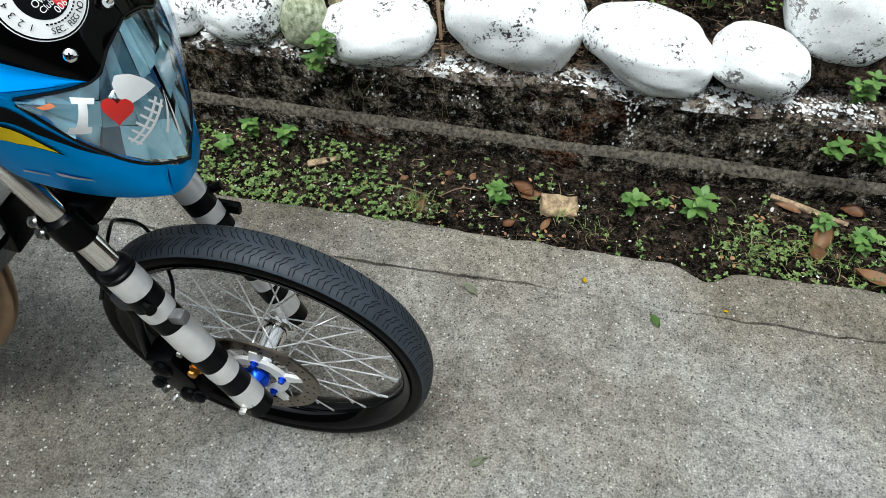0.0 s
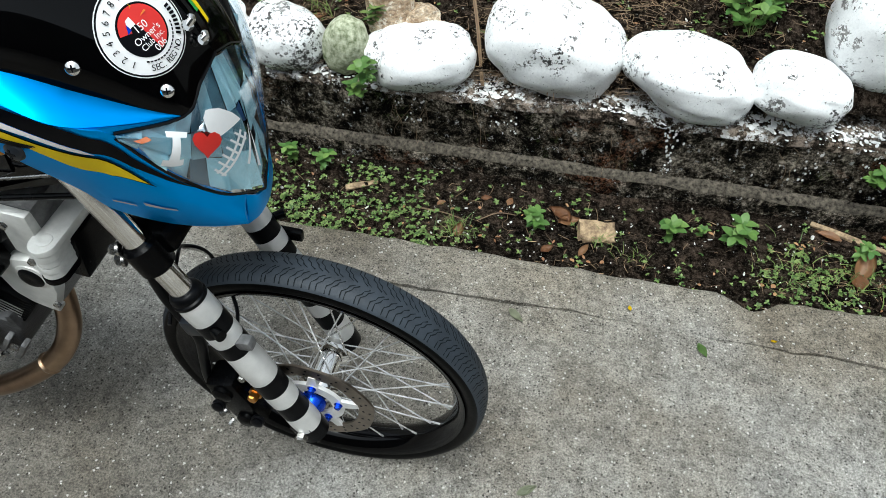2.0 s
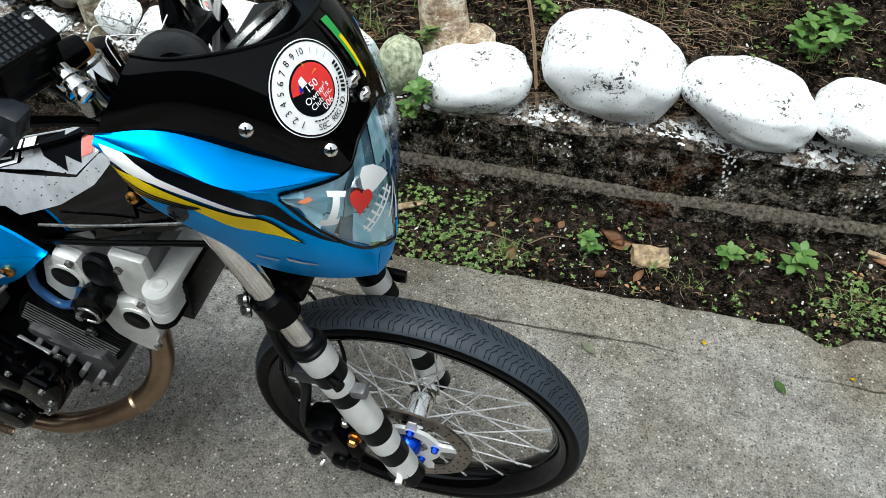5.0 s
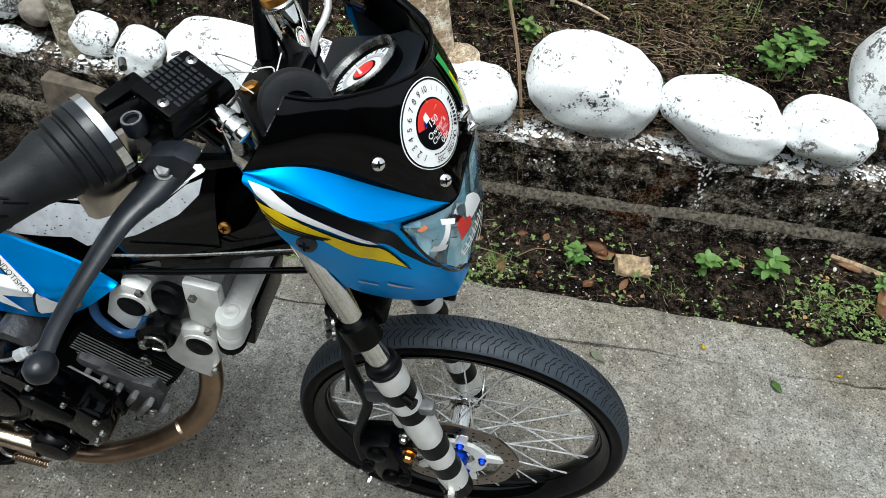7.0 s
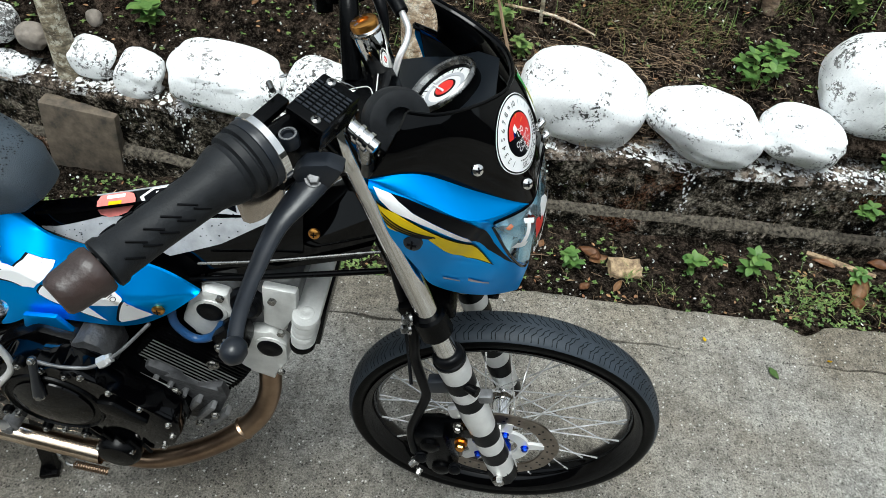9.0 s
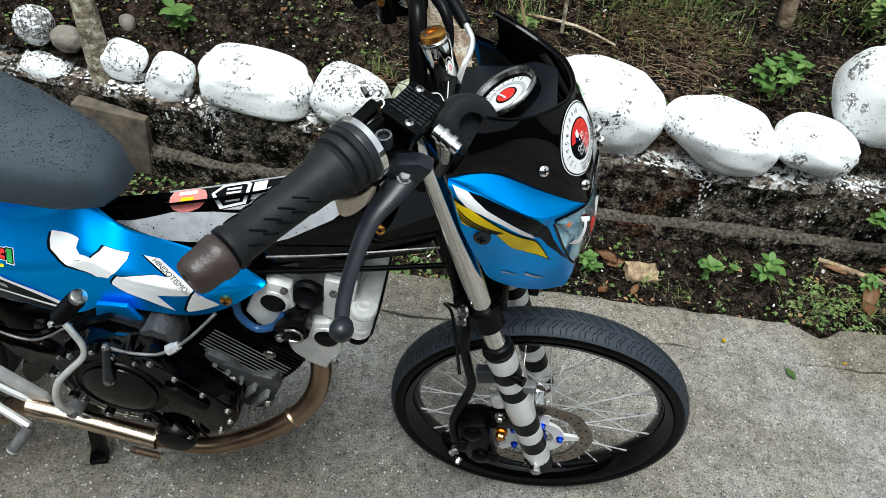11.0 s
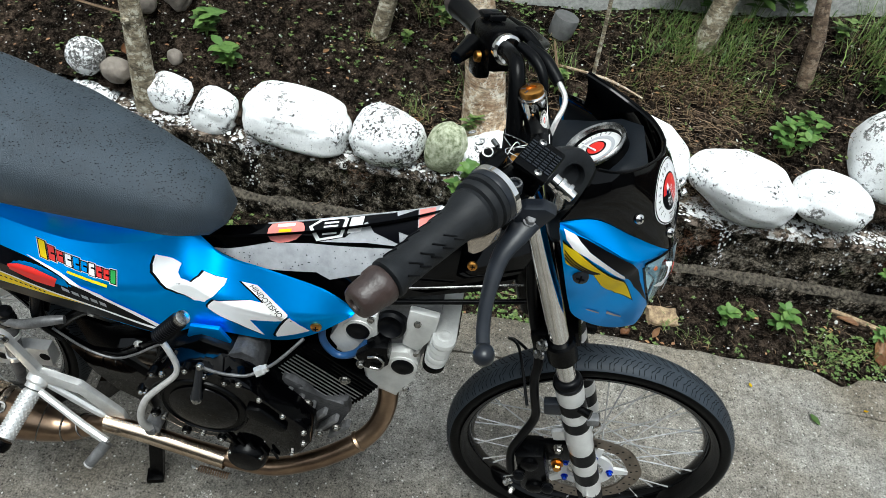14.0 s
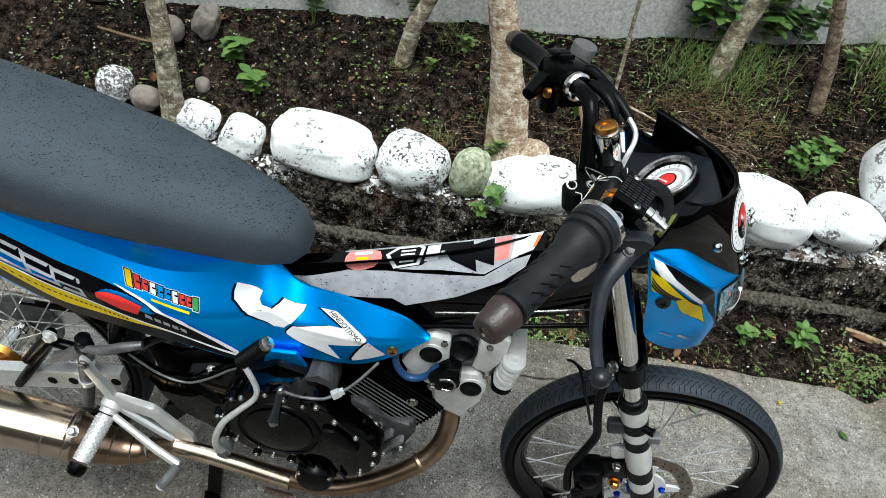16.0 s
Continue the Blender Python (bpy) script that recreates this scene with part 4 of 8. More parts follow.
# ---- wheels
def build_wheel(c, R, front=True):
    c = Vector(c)
    rim = lathe(c, (0, 1, 0), [(-.030, R - .0363), (-.031, R - .0300), (-.027, R - .0292), (-.024, R - .0371), (-.017, R - .0466), (-.008, R - .0506), (.008, R - .0506), (.017, R - .0466), (.024, R - .0371), (.027, R - .0292), (.031, R - .0300), (.030, R - .0363), (.022, R - .0442), (.014, R - .0521), (.006, R - .0549), (-.006, R - .0549), (-.014, R - .0521), (-.022, R - .0442)], 96, close=True)
    wheel = part("front_wheel" if front else "rear_wheel", rim, M["rim"], bike, "gloss black steel rim laced with bright spokes")
    prof_side = [(-.022, R - .0345), (-.028, R - .029), (-.0318, R - .021), (-.0322, R - .0145), (-.0300, R - .0100)]
    prof_tread = [(-.0300, R - .0100), (-.0265, R - .0066), (-.020, R - .0031), (-.011, R - .0009), (0, R), (.011, R - .0009), (.020, R - .0031), (.0265, R - .0066), (.0300, R - .0100)]
    prof = prof_side + prof_tread[1:] + [(-a, b) for a, b in prof_side[::-1][1:]]
    bm = lathe(c, (0, 1, 0), prof, 128, close=True)
    for f in bm.faces:
        m = f.calc_center_median() - c
        f.material_index = 0 if math.hypot(m.x, m.z) > R - .0100 else 1
    tyre = part("tyre", bm, [M["tyre"], M["side"]], wheel, "worn road tyre with slanted tread grooves")
    bm = bmesh.new()
    n = 164
    for i in range(n):
        for s in (-1, 1):
            a0 = 2 * math.pi * (i + (0.5 if s > 0 else 0) + .22 * math.sin(2.9 * i)) / n
            pts = []
            for k in range(6):
                y = s * (.0025 + .0050 * k)
                rr = lerp(prof_tread[4:], abs(y))[0] + .0002
                a = a0 + .026 * k - .0028 * k * k + .006 * math.sin(2.4 * k)
                pts.append(c + Vector((rr * math.cos(a), y, rr * math.sin(a))))
            rad = [p - c for p in pts]
            vs = []
            for k, p in enumerate(pts):
                d = (pts[min(k + 1, 5)] - pts[max(k - 1, 0)]).normalized()
                nrm = Vector((rad[k].x, rad[k].y * 2.2, rad[k].z)).normalized()
                side = d.cross(nrm).normalized() * (.0002 + .0009 * abs(math.sin(1.9 * k + .4 + i)))
                vs.append((bm.verts.new(p + side + nrm * .0004), bm.verts.new(p - side + nrm * .0004)))
            for a, b in zip(vs, vs[1:]):
                bm.faces.new((a[0], a[1], b[1], b[0]))
    part("tread_groove", bm, M["groove"], tyre, "dark slanted grooves")
    hub = lathe(c, (0, 1, 0), [(-.052, .016), (-.050, .027), (-.038, .030), (-.034, .034), (-.028, .034), (-.026, .021), (.026, .021), (.028, .034), (.034, .034), (.038, .024), (.054, .016)], 32)
    part("hub", hub, M["chrome"], wheel, "bright alloy hub")
    if front:
        part("axle", lathe(c, (0, 1, 0), [(-.112, .007), (.112, .007)], 14), M["steel"], wheel)
    ns = 36
    for i in range(ns):
        side = -1 if i % 2 else 1
        lead = 1 if (i // 2) % 2 else -1
        a_r = 2 * math.pi * (i + 0.5) / ns
        a_h = a_r + lead * radians(62)
        p0 = c + Vector((.031 * math.cos(a_h), side * (.031 + (.003 if lead > 0 else -.003)), .031 * math.sin(a_h)))
        p1 = c + Vector(((R - .049) * math.cos(a_r), side * .006, (R - .049) * math.sin(a_r)))
        q = p1 + (p0 - p1).normalized() * .018
        bm = add_tube(bmesh.new(), [p0, q], .0014, 6)
        add_tube(bm, [q, p1], .0020, 6)
        part("spoke", bm, M["spoke"], wheel)
    return wheel


WHEEL = build_wheel((.0125, .012, .275), .275)
build_wheel((-1.262, 0, .285), .285, False)


def brake_disc(c, y, r_out, parent):
    c = Vector(c)
    bm = bmesh.new()
    n = 72
    rings = []
    for yy, rr in ((y - .002, r_out - .026), (y - .002, r_out), (y + .002, r_out), (y + .002, r_out - .026)):
        rings.append([bm.verts.new(c + Vector((rr * (1 + .012 * math.sin(8 * a)) * math.cos(a), yy, rr * (1 + .012 * math.sin(8 * a)) * math.sin(a)))) for a in (2 * math.pi * k / n for k in range(n))])
    for a, b in zip(rings, rings[1:] + rings[:1]):
        for k in range(n):
            bm.faces.new((a[k], a[(k + 1) % n], b[(k + 1) % n], b[k]))
    disc = part("brake_disc", bm, M["disc"], parent, "worn brown-grey brake disc with drilled holes")
    bm = bmesh.new()
    for k in range(24):
        a = 2 * math.pi * k / 24
        for j in (0, 1):
            rr = r_out - .008 - .010 * ((k + j) % 2)
            add_lathe(bm, c + Vector((rr * math.cos(a + .04 * j), y - .0024, rr * math.sin(a + .04 * j))), (0, 1, 0), [(0, .0024), (.0001, .0024)], 8)
    part("drilled_hole", bm, M["navy"], disc)
    for k in range(5):
        a = 2 * math.pi * k / 5 + radians(12)
        d = Vector((math.cos(a), 0, math.sin(a)))
        t = Vector((-d.z, 0, d.x))
        bm = bmesh.new()
        vs = [c + d * .034 + t * .012, c + d * (r_out - .024) + t * .006, c + d * (r_out - .024) - t * .006, c + d * .034 - t * .012]
        lo = [bm.verts.new(p + Vector((0, y + .003, 0))) for p in vs]
        hi = [bm.verts.new(p + Vector((0, y - .003, 0))) for p in vs]
        bm.faces.new(lo), bm.faces.new(hi[::-1])
        for i in range(4):
            bm.faces.new((lo[i], hi[i], hi[(i + 1) % 4], lo[(i + 1) % 4]))
        part("disc_carrier_arm", bm, M["silver"], disc, "bright alloy arm")
        bolt("carrier_nut", c + d * .046 + Vector((0, y - .003, 0)), (0, -1, 0), .0055, .008, M["anod"], disc, "blue anodised nut")
    return disc


brake_disc((.0115, 0, .2735), -.046, .104, WHEEL)
part("disc_carrier", lathe((.0115, -.046, .2735), (0, -1, 0), [(-.003, .034), (.003, .034), (.0035, .054), (-.003, .054)], 40, close=True), M["silver"], WHEEL, "bright alloy disc carrier")
part("hub_cap", lathe((.0115, -.046, .2735), (0, -1, 0), [(0, .023), (.010, .022), (.020, .015), (.030, .014)], 24), M["anod"], WHEEL, "blue anodised hub spacer")


# ---- front fork
BANDS = [(0, .075, 0), (.075, .185, 1), (.185, .275, 0), (.275, .36, 1), (.36, .45, 0), (.45, .64, 1), (.64, .71, 0), (.71, .775, 1), (.775, .845, 0), (.845, .950, 1)]
for s in (-1, 1):
    a, b = fork_at(.252, s), fork_at(.592, s)
    L = (b - a).length
    leg = part("fork_leg", lathe(a, FORK_D, [(-.006, .010), (0, .019), (.03, .0205), (L * .5, .0215), (L - .06, .0225), (L - .020, .0228), (L - .016, .0165)], 28), M["silver"], bike, "alloy fork leg wrapped in black and white bands")
    for t0, t1, white in BANDS:
        if white:
            part("white_band", lathe(a + FORK_D * L * t0, FORK_D, [(0, .0226), (L * (t1 - t0) * .5, .0240 if t1 - t0 > .15 else .0234), (L * (t1 - t0), .0230)], 28), M["white_ring"], leg, "white alloy ring")
        else:
            part("black_band", lathe(a + FORK_D * L * t0, FORK_D, [(0, .0229), (L * (t1 - t0), .0232)], 28), M["rubber"], leg, "black rubber band")
    part("dust_seal", lathe(b - FORK_D * .020, FORK_D, [(0, .0238), (.005, .0244), (.007, .0222), (.012, .0228), (.018, .0200), (.020, .0160)], 28), M["rubber"], leg, "black rubber dust seal")
    part("axle_nut", lathe(Vector((.016, s * .108, .274)), (0, s, 0), [(0, .0105), (.008, .0105), (.011, .008)], 6), M["steel"], leg, angle=20)
    bm = bmesh.new()
    add_box(bm, .018, s * .087, .268, .036, .036, .05, Euler((0, radians(-22), 0)).to_matrix().to_4x4(), .006)
    part("axle_lug", bm, M["satin"], leg, "black axle lug")
    part("stanchion", tube([fork_at(.585, s), fork_at(.935, s)], .0155, 24), M["chrome"], bike, "polished fork stanchion")
    top = fork_at(.912, s)
    part("fork_sleeve", lathe(top, FORK_D, [(0, .0175), (.004, .0190), (.056, .0190), (.060, .0165)], 28), M["chrome"], bike, "chrome sleeve on the fork top")
    cap = part("fork_cap", lathe(top + FORK_D * .060, FORK_D, [(0, .0165), (.005, .0170), (.008, .0160), (.009, .0135), (.009, .0075), (.0065, .0070), (.0065, .0002)], 24), M["gold"], bike, "gold anodised fork cap")
    for k in range(3):
        u, w = frame_of(FORK_D)
        a = math.pi * k / 3 + .4
        d = u * math.cos(a) + w * math.sin(a)
        part("cap_slot", tube([top + FORK_D * .0685 + d * .0075, top + FORK_D * .0685 + d * .0135], .0016, 8), M["brown"], cap)
    part("cap_ring", lathe(top + FORK_D * .055, FORK_D, [(0, .0196), (.003, .0196)], 28), M["steel"], cap)
    # lower clamp with bolts and brake-line bracket
    cl = fork_at(.654, s)
    bm = lathe(cl - FORK_D * .022, FORK_D, [(0, .020), (.003, .0235), (.040, .0235), (.044, .020)], 24)
    clamp = part("lower_clamp", bm, M["satin"], bike, "black lower fork clamp")
    for dz in (-.008, .013):
        bolt("clamp_bolt", cl + Vector((-.030, s * .010, dz)), (-.9, s * .4, 0), .0072, .010, M["steel"], clamp)
    part("reflector_stub", tube([fork_at(.535, s) + Vector((.012, s * .016, 0)), fork_at(.535, s) + Vector((.030, s * .026, .004))], [.006, .008], 12), M["satin"], leg, "black stub bracket")
bm = bmesh.new()
add_box(bm, -.142, 0, .655, .075, .15, .035, Euler((0, radians(-22), 0)).to_matrix().to_4x4(), .008)
part("lower_yoke", bm, M["satin"], bike, "black steering yoke")
bm = bmesh.new()
add_box(bm, -.250, 0, .905, .07, .19, .018, Euler((0, radians(-22), 0)).to_matrix().to_4x4(), .006)
part("top_yoke", bm, M["satin"], bike, "black top yoke")
part("steering_stem", tube([(-.175, 0, .65), (-.275, 0, .90)], .026, 20), M["satin"], bike)
part("stem_nut", lathe((-.262, 0, .915), FORK_D, [(0, .010), (.006, .010), (.008, .006)], 6), M["gold"], bike, angle=20)

# front caliper and hose
bm = bmesh.new()
add_box(bm, -.095, -.072, .300, .055, .050, .120, Euler((0, radians(-18), 0)).to_matrix().to_4x4(), .012)
add_box(bm, -.062, -.062, .345, .07, .016, .055, Euler((0, radians(-18), 0)).to_matrix().to_4x4(), .006)
caliper = part("brake_caliper", bm, M["satin"], bike, "black front brake caliper")
for z, x in ((.262, -.082), (.335, -.108)):
    part("piston_boss", lathe((x, -.094, z), (0, -1, 0), [(0, .017), (.008, .016), (.012, .010)], 20), M["satin"], caliper)
bolt("banjo_bolt", (-.128, -.085, .245), (-.6, -.6, -.2), .0065, .012, M["steel"], caliper)
bolt("bleed_bolt", (-.118, -.090, .225), (-.3, -1, -.3), .0050, .010, M["steel"], caliper)
bolt("caliper_bolt", (-.058, -.086, .338), (-.1, -1, .1), .0085, .014, M["gold"], caliper, "gold anodised bolt")
bolt("caliper_bolt", (-.068, -.084, .385), (-.1, -1, .1), .0065, .010, M["steel"], caliper, "steel bolt")
bm = bmesh.new()
add_box(bm, -.070, -.072, .415, .036, .016, .03, Euler((0, radians(-22), 0)).to_matrix().to_4x4(), .008)
part("caliper_bracket", bm, M["alu"], caliper, "alloy bracket on the fork leg")
for z, x in ((.300, -.120), (.275, -.060)):
    part("slide_pin_boot", lathe((x, -.098, z), (0, -1, .2), [(0, .010), (.004, .0115), (.006, .009), (.010, .0105), (.013, .006)], 16), M["rubber"], caliper)
for dx, dz, sx, sz, mt in ((-.034, .014, .040, .030, "lever"), (.028, -.004, .030, .018, "dull_alu")):
    bm = bmesh.new()
    q = fork_at(.500, -1)
    add_box(bm, q.x + dx, q.y - .004, q.z + dz, sx, .018, sz, Euler((0, radians(-14), 0)).to_matrix().to_4x4(), .005)
    part("leg_clip", bm, M[mt], bike, "small clip bracket on the fork leg")
part("brake_hose", tube([(-.215, -.03, .80), (-.190, -.045, .70), (-.158, -.072, .61), (-.151, -.075, .553), (-.137, -.075, .497), (-.126, -.075, .451), (-.135, -.075, .387), (-.142, -.075, .330), (-.131, -.08, .275)], .0078, 12, 8), M["rubber"], bike, "black front brake hose")
part("cable_loop", tube([(-.150, -.09, .50), (-.175, .0, .53), (-.19, .04, .505), (-.16, .05, .48), (-.09, -.02, .475), (-.075, -.06, .46)], .0028, 8, 8), M["rubber"], bike, "thin black cable loop")
bm = bmesh.new()
add_box(bm, -.055, .105, .50, .05, .012, .02, None, .004)
part("leg_bracket", bm, M["satin"], bike, "black stub bracket on the fork leg")

# ---- front fairing
fair = part("front_fairing", skin(P_SIDE, 42, 14), M["blue"], bike, "blue front fairing with yellow and white flash decals")
part("fairing_side", skin(droop(P_SIDE), 42, 14, mirror=True, mid=NOSE_Y), M["blue"], fair)
part("upper_panel", skin(P_UPPER, 24, 6), M["blue"], fair)
part("upper_panel", skin(droop(P_UPPER), 24, 6, mirror=True, mid=NOSE_Y), M["black"], fair, "gloss black trim panel")
part("brow_panel", skin(P_BROW, 10, 4, .003), M["blue"], fair)
part("chin_panel", skin(P_CHIN, 8, 6), M["blue"], fair)
part("chin_panel", skin(P_CHIN, 8, 6, mirror=True, mid=NOSE_Y), M["blue"], fair)
cowl = part("cowl", skin(P_COWL, 36, 16), M["black"], fair, "gloss black headlight cowl")
part("cowl_half", skin(P_COWL_FAR, 36, 16), M["black"], fair)
def liner(P, nu=24, nv=8):
    """Unpainted inner face of a panel's far half."""
    bm = bmesh.new()
    rows = [[bm.verts.new((q[0], 2 * NOSE_Y - q[1], q[2])) for q in (P.p(i / nu, j / nv, -.0065) for j in range(nv + 1))] for i in range(nu + 1)]
    for a, b in zip(rows, rows[1:]):
        for j in range(nv):
            bm.faces.new((a[j], a[j + 1], b[j + 1], b[j]))
    return bm


for P_ in (P_SIDE, P_UPPER):
    part("inner_liner", liner(droop(P_)), M["dash"], fair, "unpainted black inner face")
rim_line = [P_COWL.p(k / 30, 0, .001) for k in range(31)]
part("cowl_lip", tube([tuple(q) for q in rim_line] + [tuple(P_COWL_FAR.p(k / 30, 0, .001)) for k in range(29, -1, -1)], .0019, 8), M["satin"], fair, "rolled black rim of the cowl")
part("decal", drape(P_SIDE, [(.068, .083), (.115, .045), (.186, .050), (.26, .046), (.331, .040), (.40, .07), (.472, .130), (.56, .085), (.66, .035), (.74, .02), (.63, .100), (.56, .177), (.423, .226), (.363, .203), (.244, .221), (.152, .233), (.105, .17)], .0010), M["navy"], fair, "black wedge decal")
part("decal", drape(P_SIDE, [(.02, .122), (.076, .083), (.105, .17), (.152, .233), (.244, .221), (.363, .203), (.431, .234), (.357, .244), (.232, .292), (.156, .359), (.101, .480), (.059, .440)], .0016), M["white"], fair, "white pinstripe decal")
part("decal", drape(P_SIDE, [(.054, .716), (.050, .640), (.115, .425), (.197, .369), (.272, .322), (.36, .264), (.40, .262), (.635, .228), (.506, .412), (.310, .487), (.322, .376), (.239, .480), (.176, .692), (.138, .905), (.093, .878)], .0014), M["navy"], fair, "dark outline of the flash")
part("decal", drape(P_SIDE, [(.058, .706), (.115, .434), (.197, .378), (.272, .332), (.36, .276), (.614, .241), (.506, .401), (.321, .48), (.323, .369), (.239, .474), (.176, .685), (.138, .892), (.093, .868)], .0020), M["yellow"], fair, "yellow lightning flash decal")
for a_, b_ in (((.087, .755), (.254, .378)), ((.100, .806), (.249, .408)), ((.113, .843), (.244, .441))):
    part("decal", drape(P_SIDE, [(a_[0], a_[1] + .006), (b_[0], b_[1] - .003), (b_[0] + .005, b_[1] + .012), (a_[0] + .005, a_[1] + .040)], .0026), M["navy"], fair, "dark pinstripe")
part("chin_scuff", drape(P_SIDE, [(.60, .62), (.70, .52), (.71, .54), (.61, .66)], .0012), M["greydecal"], fair, "pale scuff mark")
part("chin_scuff", drape(P_SIDE, [(.50, .80), (.58, .72), (.585, .735), (.505, .82)], .0012), M["greydecal"], fair, "pale scuff mark")
screw(tuple(P_SIDE.p(.2228, .675, .001)), (-.1, -1, .1), .0105, fair, M["lever"])
for at in (P_COWL.p(.405, .70, .001), P_COWL.p(.62, .79, .001)):
    screw(tuple(at), (.40, -.76, .50), .0068, fair)

# round club sticker on the cowl
SU, SV = .725, .40
ROUND = part("round_sticker", spot(P_COWL, SU, SV, .0428, .0012), M["white"], fair, "round white club sticker with a red and black middle")
part("ring", spot(P_COWL, SU, SV, .0418, .0016, 0, 360, .0402), M["navy"], ROUND)
part("black_disc", spot(P_COWL, SU, SV, .0245, .0016), M["navy"], ROUND)
part("red_field", spot(P_COWL, SU, SV, .0225, .0020, -72, 118), M["red"], ROUND)
part("red_field", spot(P_COWL, SU, SV, .0225, .0020, 118, 172, .011), M["red"], ROUND)
E1, E2 = flat_axes(P_COWL, SU, SV)


def sticker_text(word, size, at, turn, lift, material, name):
    """Print on the round sticker, set round a place on it."""
    bm = letters(word, size)
    c, q = math.cos(turn), math.sin(turn)
    for v in bm.verts:
        v.co = flat_point(P_COWL, SU, SV, E1, E2, at[0] + v.co.x * c - v.co.y * q, at[1] + v.co.x * q + v.co.y * c, lift)
    part(name, bm, material, ROUND, smooth=False)


for k in range(10):
    a = radians(222 - k * 15.5)
    sticker_text(str(k + 1), .0085, (.0325 * math.cos(a), .0325 * math.sin(a)), a - math.pi / 2, .0022, M["navy"], "printed_number")
for k in range(3):
    a = radians(62 - k * 14)
    sticker_text("I", .0075, (.0325 * math.cos(a), .0325 * math.sin(a)), a - math.pi / 2, .0022, M["greydecal"], "printed_tick")
for k, ch in enumerate("SEC.REG NO."):
    a = radians(-108 + 6.6 * k + (3 if k > 3 else 0))
    if ch != " ":
        sticker_text(ch, .0082, (.0345 * math.cos(a), .0345 * math.sin(a)), a + math.pi / 2, .0022, M["navy"], "printed_letter")
for k in range(8):
    part("printed_bar", spot(P_COWL, SU, SV, .0370, .0022, -32 + 6.2 * k, -28 + 6.2 * k, .0318, 3), M["navy"], ROUND, "bar of small dark print")
for k in range(16):
    part("printed_bar", spot(P_COWL, SU, SV, .0292, .0022, -118 + 7 * k, -113 + 7 * k, .0277, 3), M["navy"], ROUND, "bar of small dark print")
sticker_text("150", .0098, (-.001, .0030), .16, .0026, M["white"], "club_print")
sticker_text("Owner's", .0088, (.001, -.0050), .20, .0026, M["white"], "club_name")
sticker_text("Club Inc.", .0078, (.003, -.0115), .24, .0026, M["white"], "club_name")
sticker_text("006", .0090, (.0075, -.0180), .28, .0026, M["white"], "club_print")
for x0, y0, x1, y1, cm in ((-.013, .005, -.004, .013, "white"), (-.015, .002, -.010, .008, "anod"), (.004, .011, .012, .0125, "orange"), (-.001, .0195, .001, .0225, "yellow")):
    bm = bmesh.new()
    bm.faces.new([bm.verts.new(flat_point(P_COWL, SU, SV, E1, E2, x, y, .0026 if cm == "white" else .0029)) for x, y in ((x0, y0), (x1, y0 + .002), (x1 - .002, y1 + .002), (x0 + .002, y1))])
    part("emblem_bar", bm, M[cm], ROUND)

# headlight
def facet_bowl(mirror):
    """The reflector: small flat mirror facets at uneven tilts behind the lens, their reflections painted in by colour.
    """
    rng = random.Random(8 if mirror else 7)
    bm = bmesh.new()
    nu, nv = 7, 3
    for i in range(nu):
        for j in range(nv):
            quad = []
            tilt = [rng.uniform(-.008, .008), rng.uniform(-.006, .006)]
            for a, b in ((0, 0), (1, 0), (1, 1), (0, 1)):
                u, v = (i + a) / nu, (j + b) / nv
                q = P_LENS.p(u, .03 + .94 * v)
                deep = .004 + .011 * math.sin(math.pi * v) * math.sin(math.pi * min(1, .12 + u * .8)) + tilt[0] * (a - .5) + tilt[1] * (b - .5)
                q = q - P_LENS.out * deep
                quad.append(bm.verts.new((q[0], 2 * NOSE_Y - q[1] if mirror else q[1], q[2])))
            bm.faces.new(quad)
    return bm


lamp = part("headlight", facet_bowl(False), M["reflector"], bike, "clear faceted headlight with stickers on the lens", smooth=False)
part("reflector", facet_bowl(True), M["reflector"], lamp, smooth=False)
for mir in (False, True):
    back = Patch([tuple(p - P_LENS.out * .022) for p in P_LENS.t], [tuple(p - P_LENS.out * .022) for p in P_LENS.b], .0)
    part("lamp_shell", skin(back, 18, 8, .002, mirror=mir, mid=NOSE_Y), M["satin"], lamp, "black lamp shell")
    lens = part("lens", skin(P_LENS, 30, 16, .002, mirror=mir, mid=NOSE_Y), M["glass"], lamp, "clear plastic lens")
    lens.visible_shadow = False
    for v_ in (0.0, 1.0):
        rim_pts = [P_LENS.p(k / 24, v_) for k in range(25)]
        part("lens_gasket", tube([(q[0], 2 * NOSE_Y - q[1] if mir else q[1], q[2]) for q in rim_pts], .0019, 6), M["black"], lamp, "black lens gasket")
part("side_reflector", drape(P_LENS, [(0.097, 0.261), (0.155, 0.153), (0.176, 0.262), (0.131, 0.446)], -.004, 2), M["amber"], lamp, "amber corner reflector")
bulb_at = Vector(P_LENS.p(.62, .42)) - Vector(P_LENS.out) * .020
part("bulb_shroud", lathe(bulb_at, (.95, -.25, .1), [(0, .017), (.006, .016), (.012, .011), (.014, .0003)], 20), M["chrome"], lamp, "chrome bulb shroud")
letter = part("letter", drape(P_LENS, [(0.252, 0.217), (0.291, 0.233), (0.306, 0.635), (0.256, 0.695)], .0032), M["white"], lamp, "white letter I sticker")
for row in ([(0.222, 0.136), (0.335, 0.200), (0.329, 0.273), (0.226, 0.238)], [(0.229, 0.700), (0.327, 0.590), (0.335, 0.690), (0.240, 0.855)]):
    part("serif", drape(P_LENS, row, .0034), M["white"], letter)
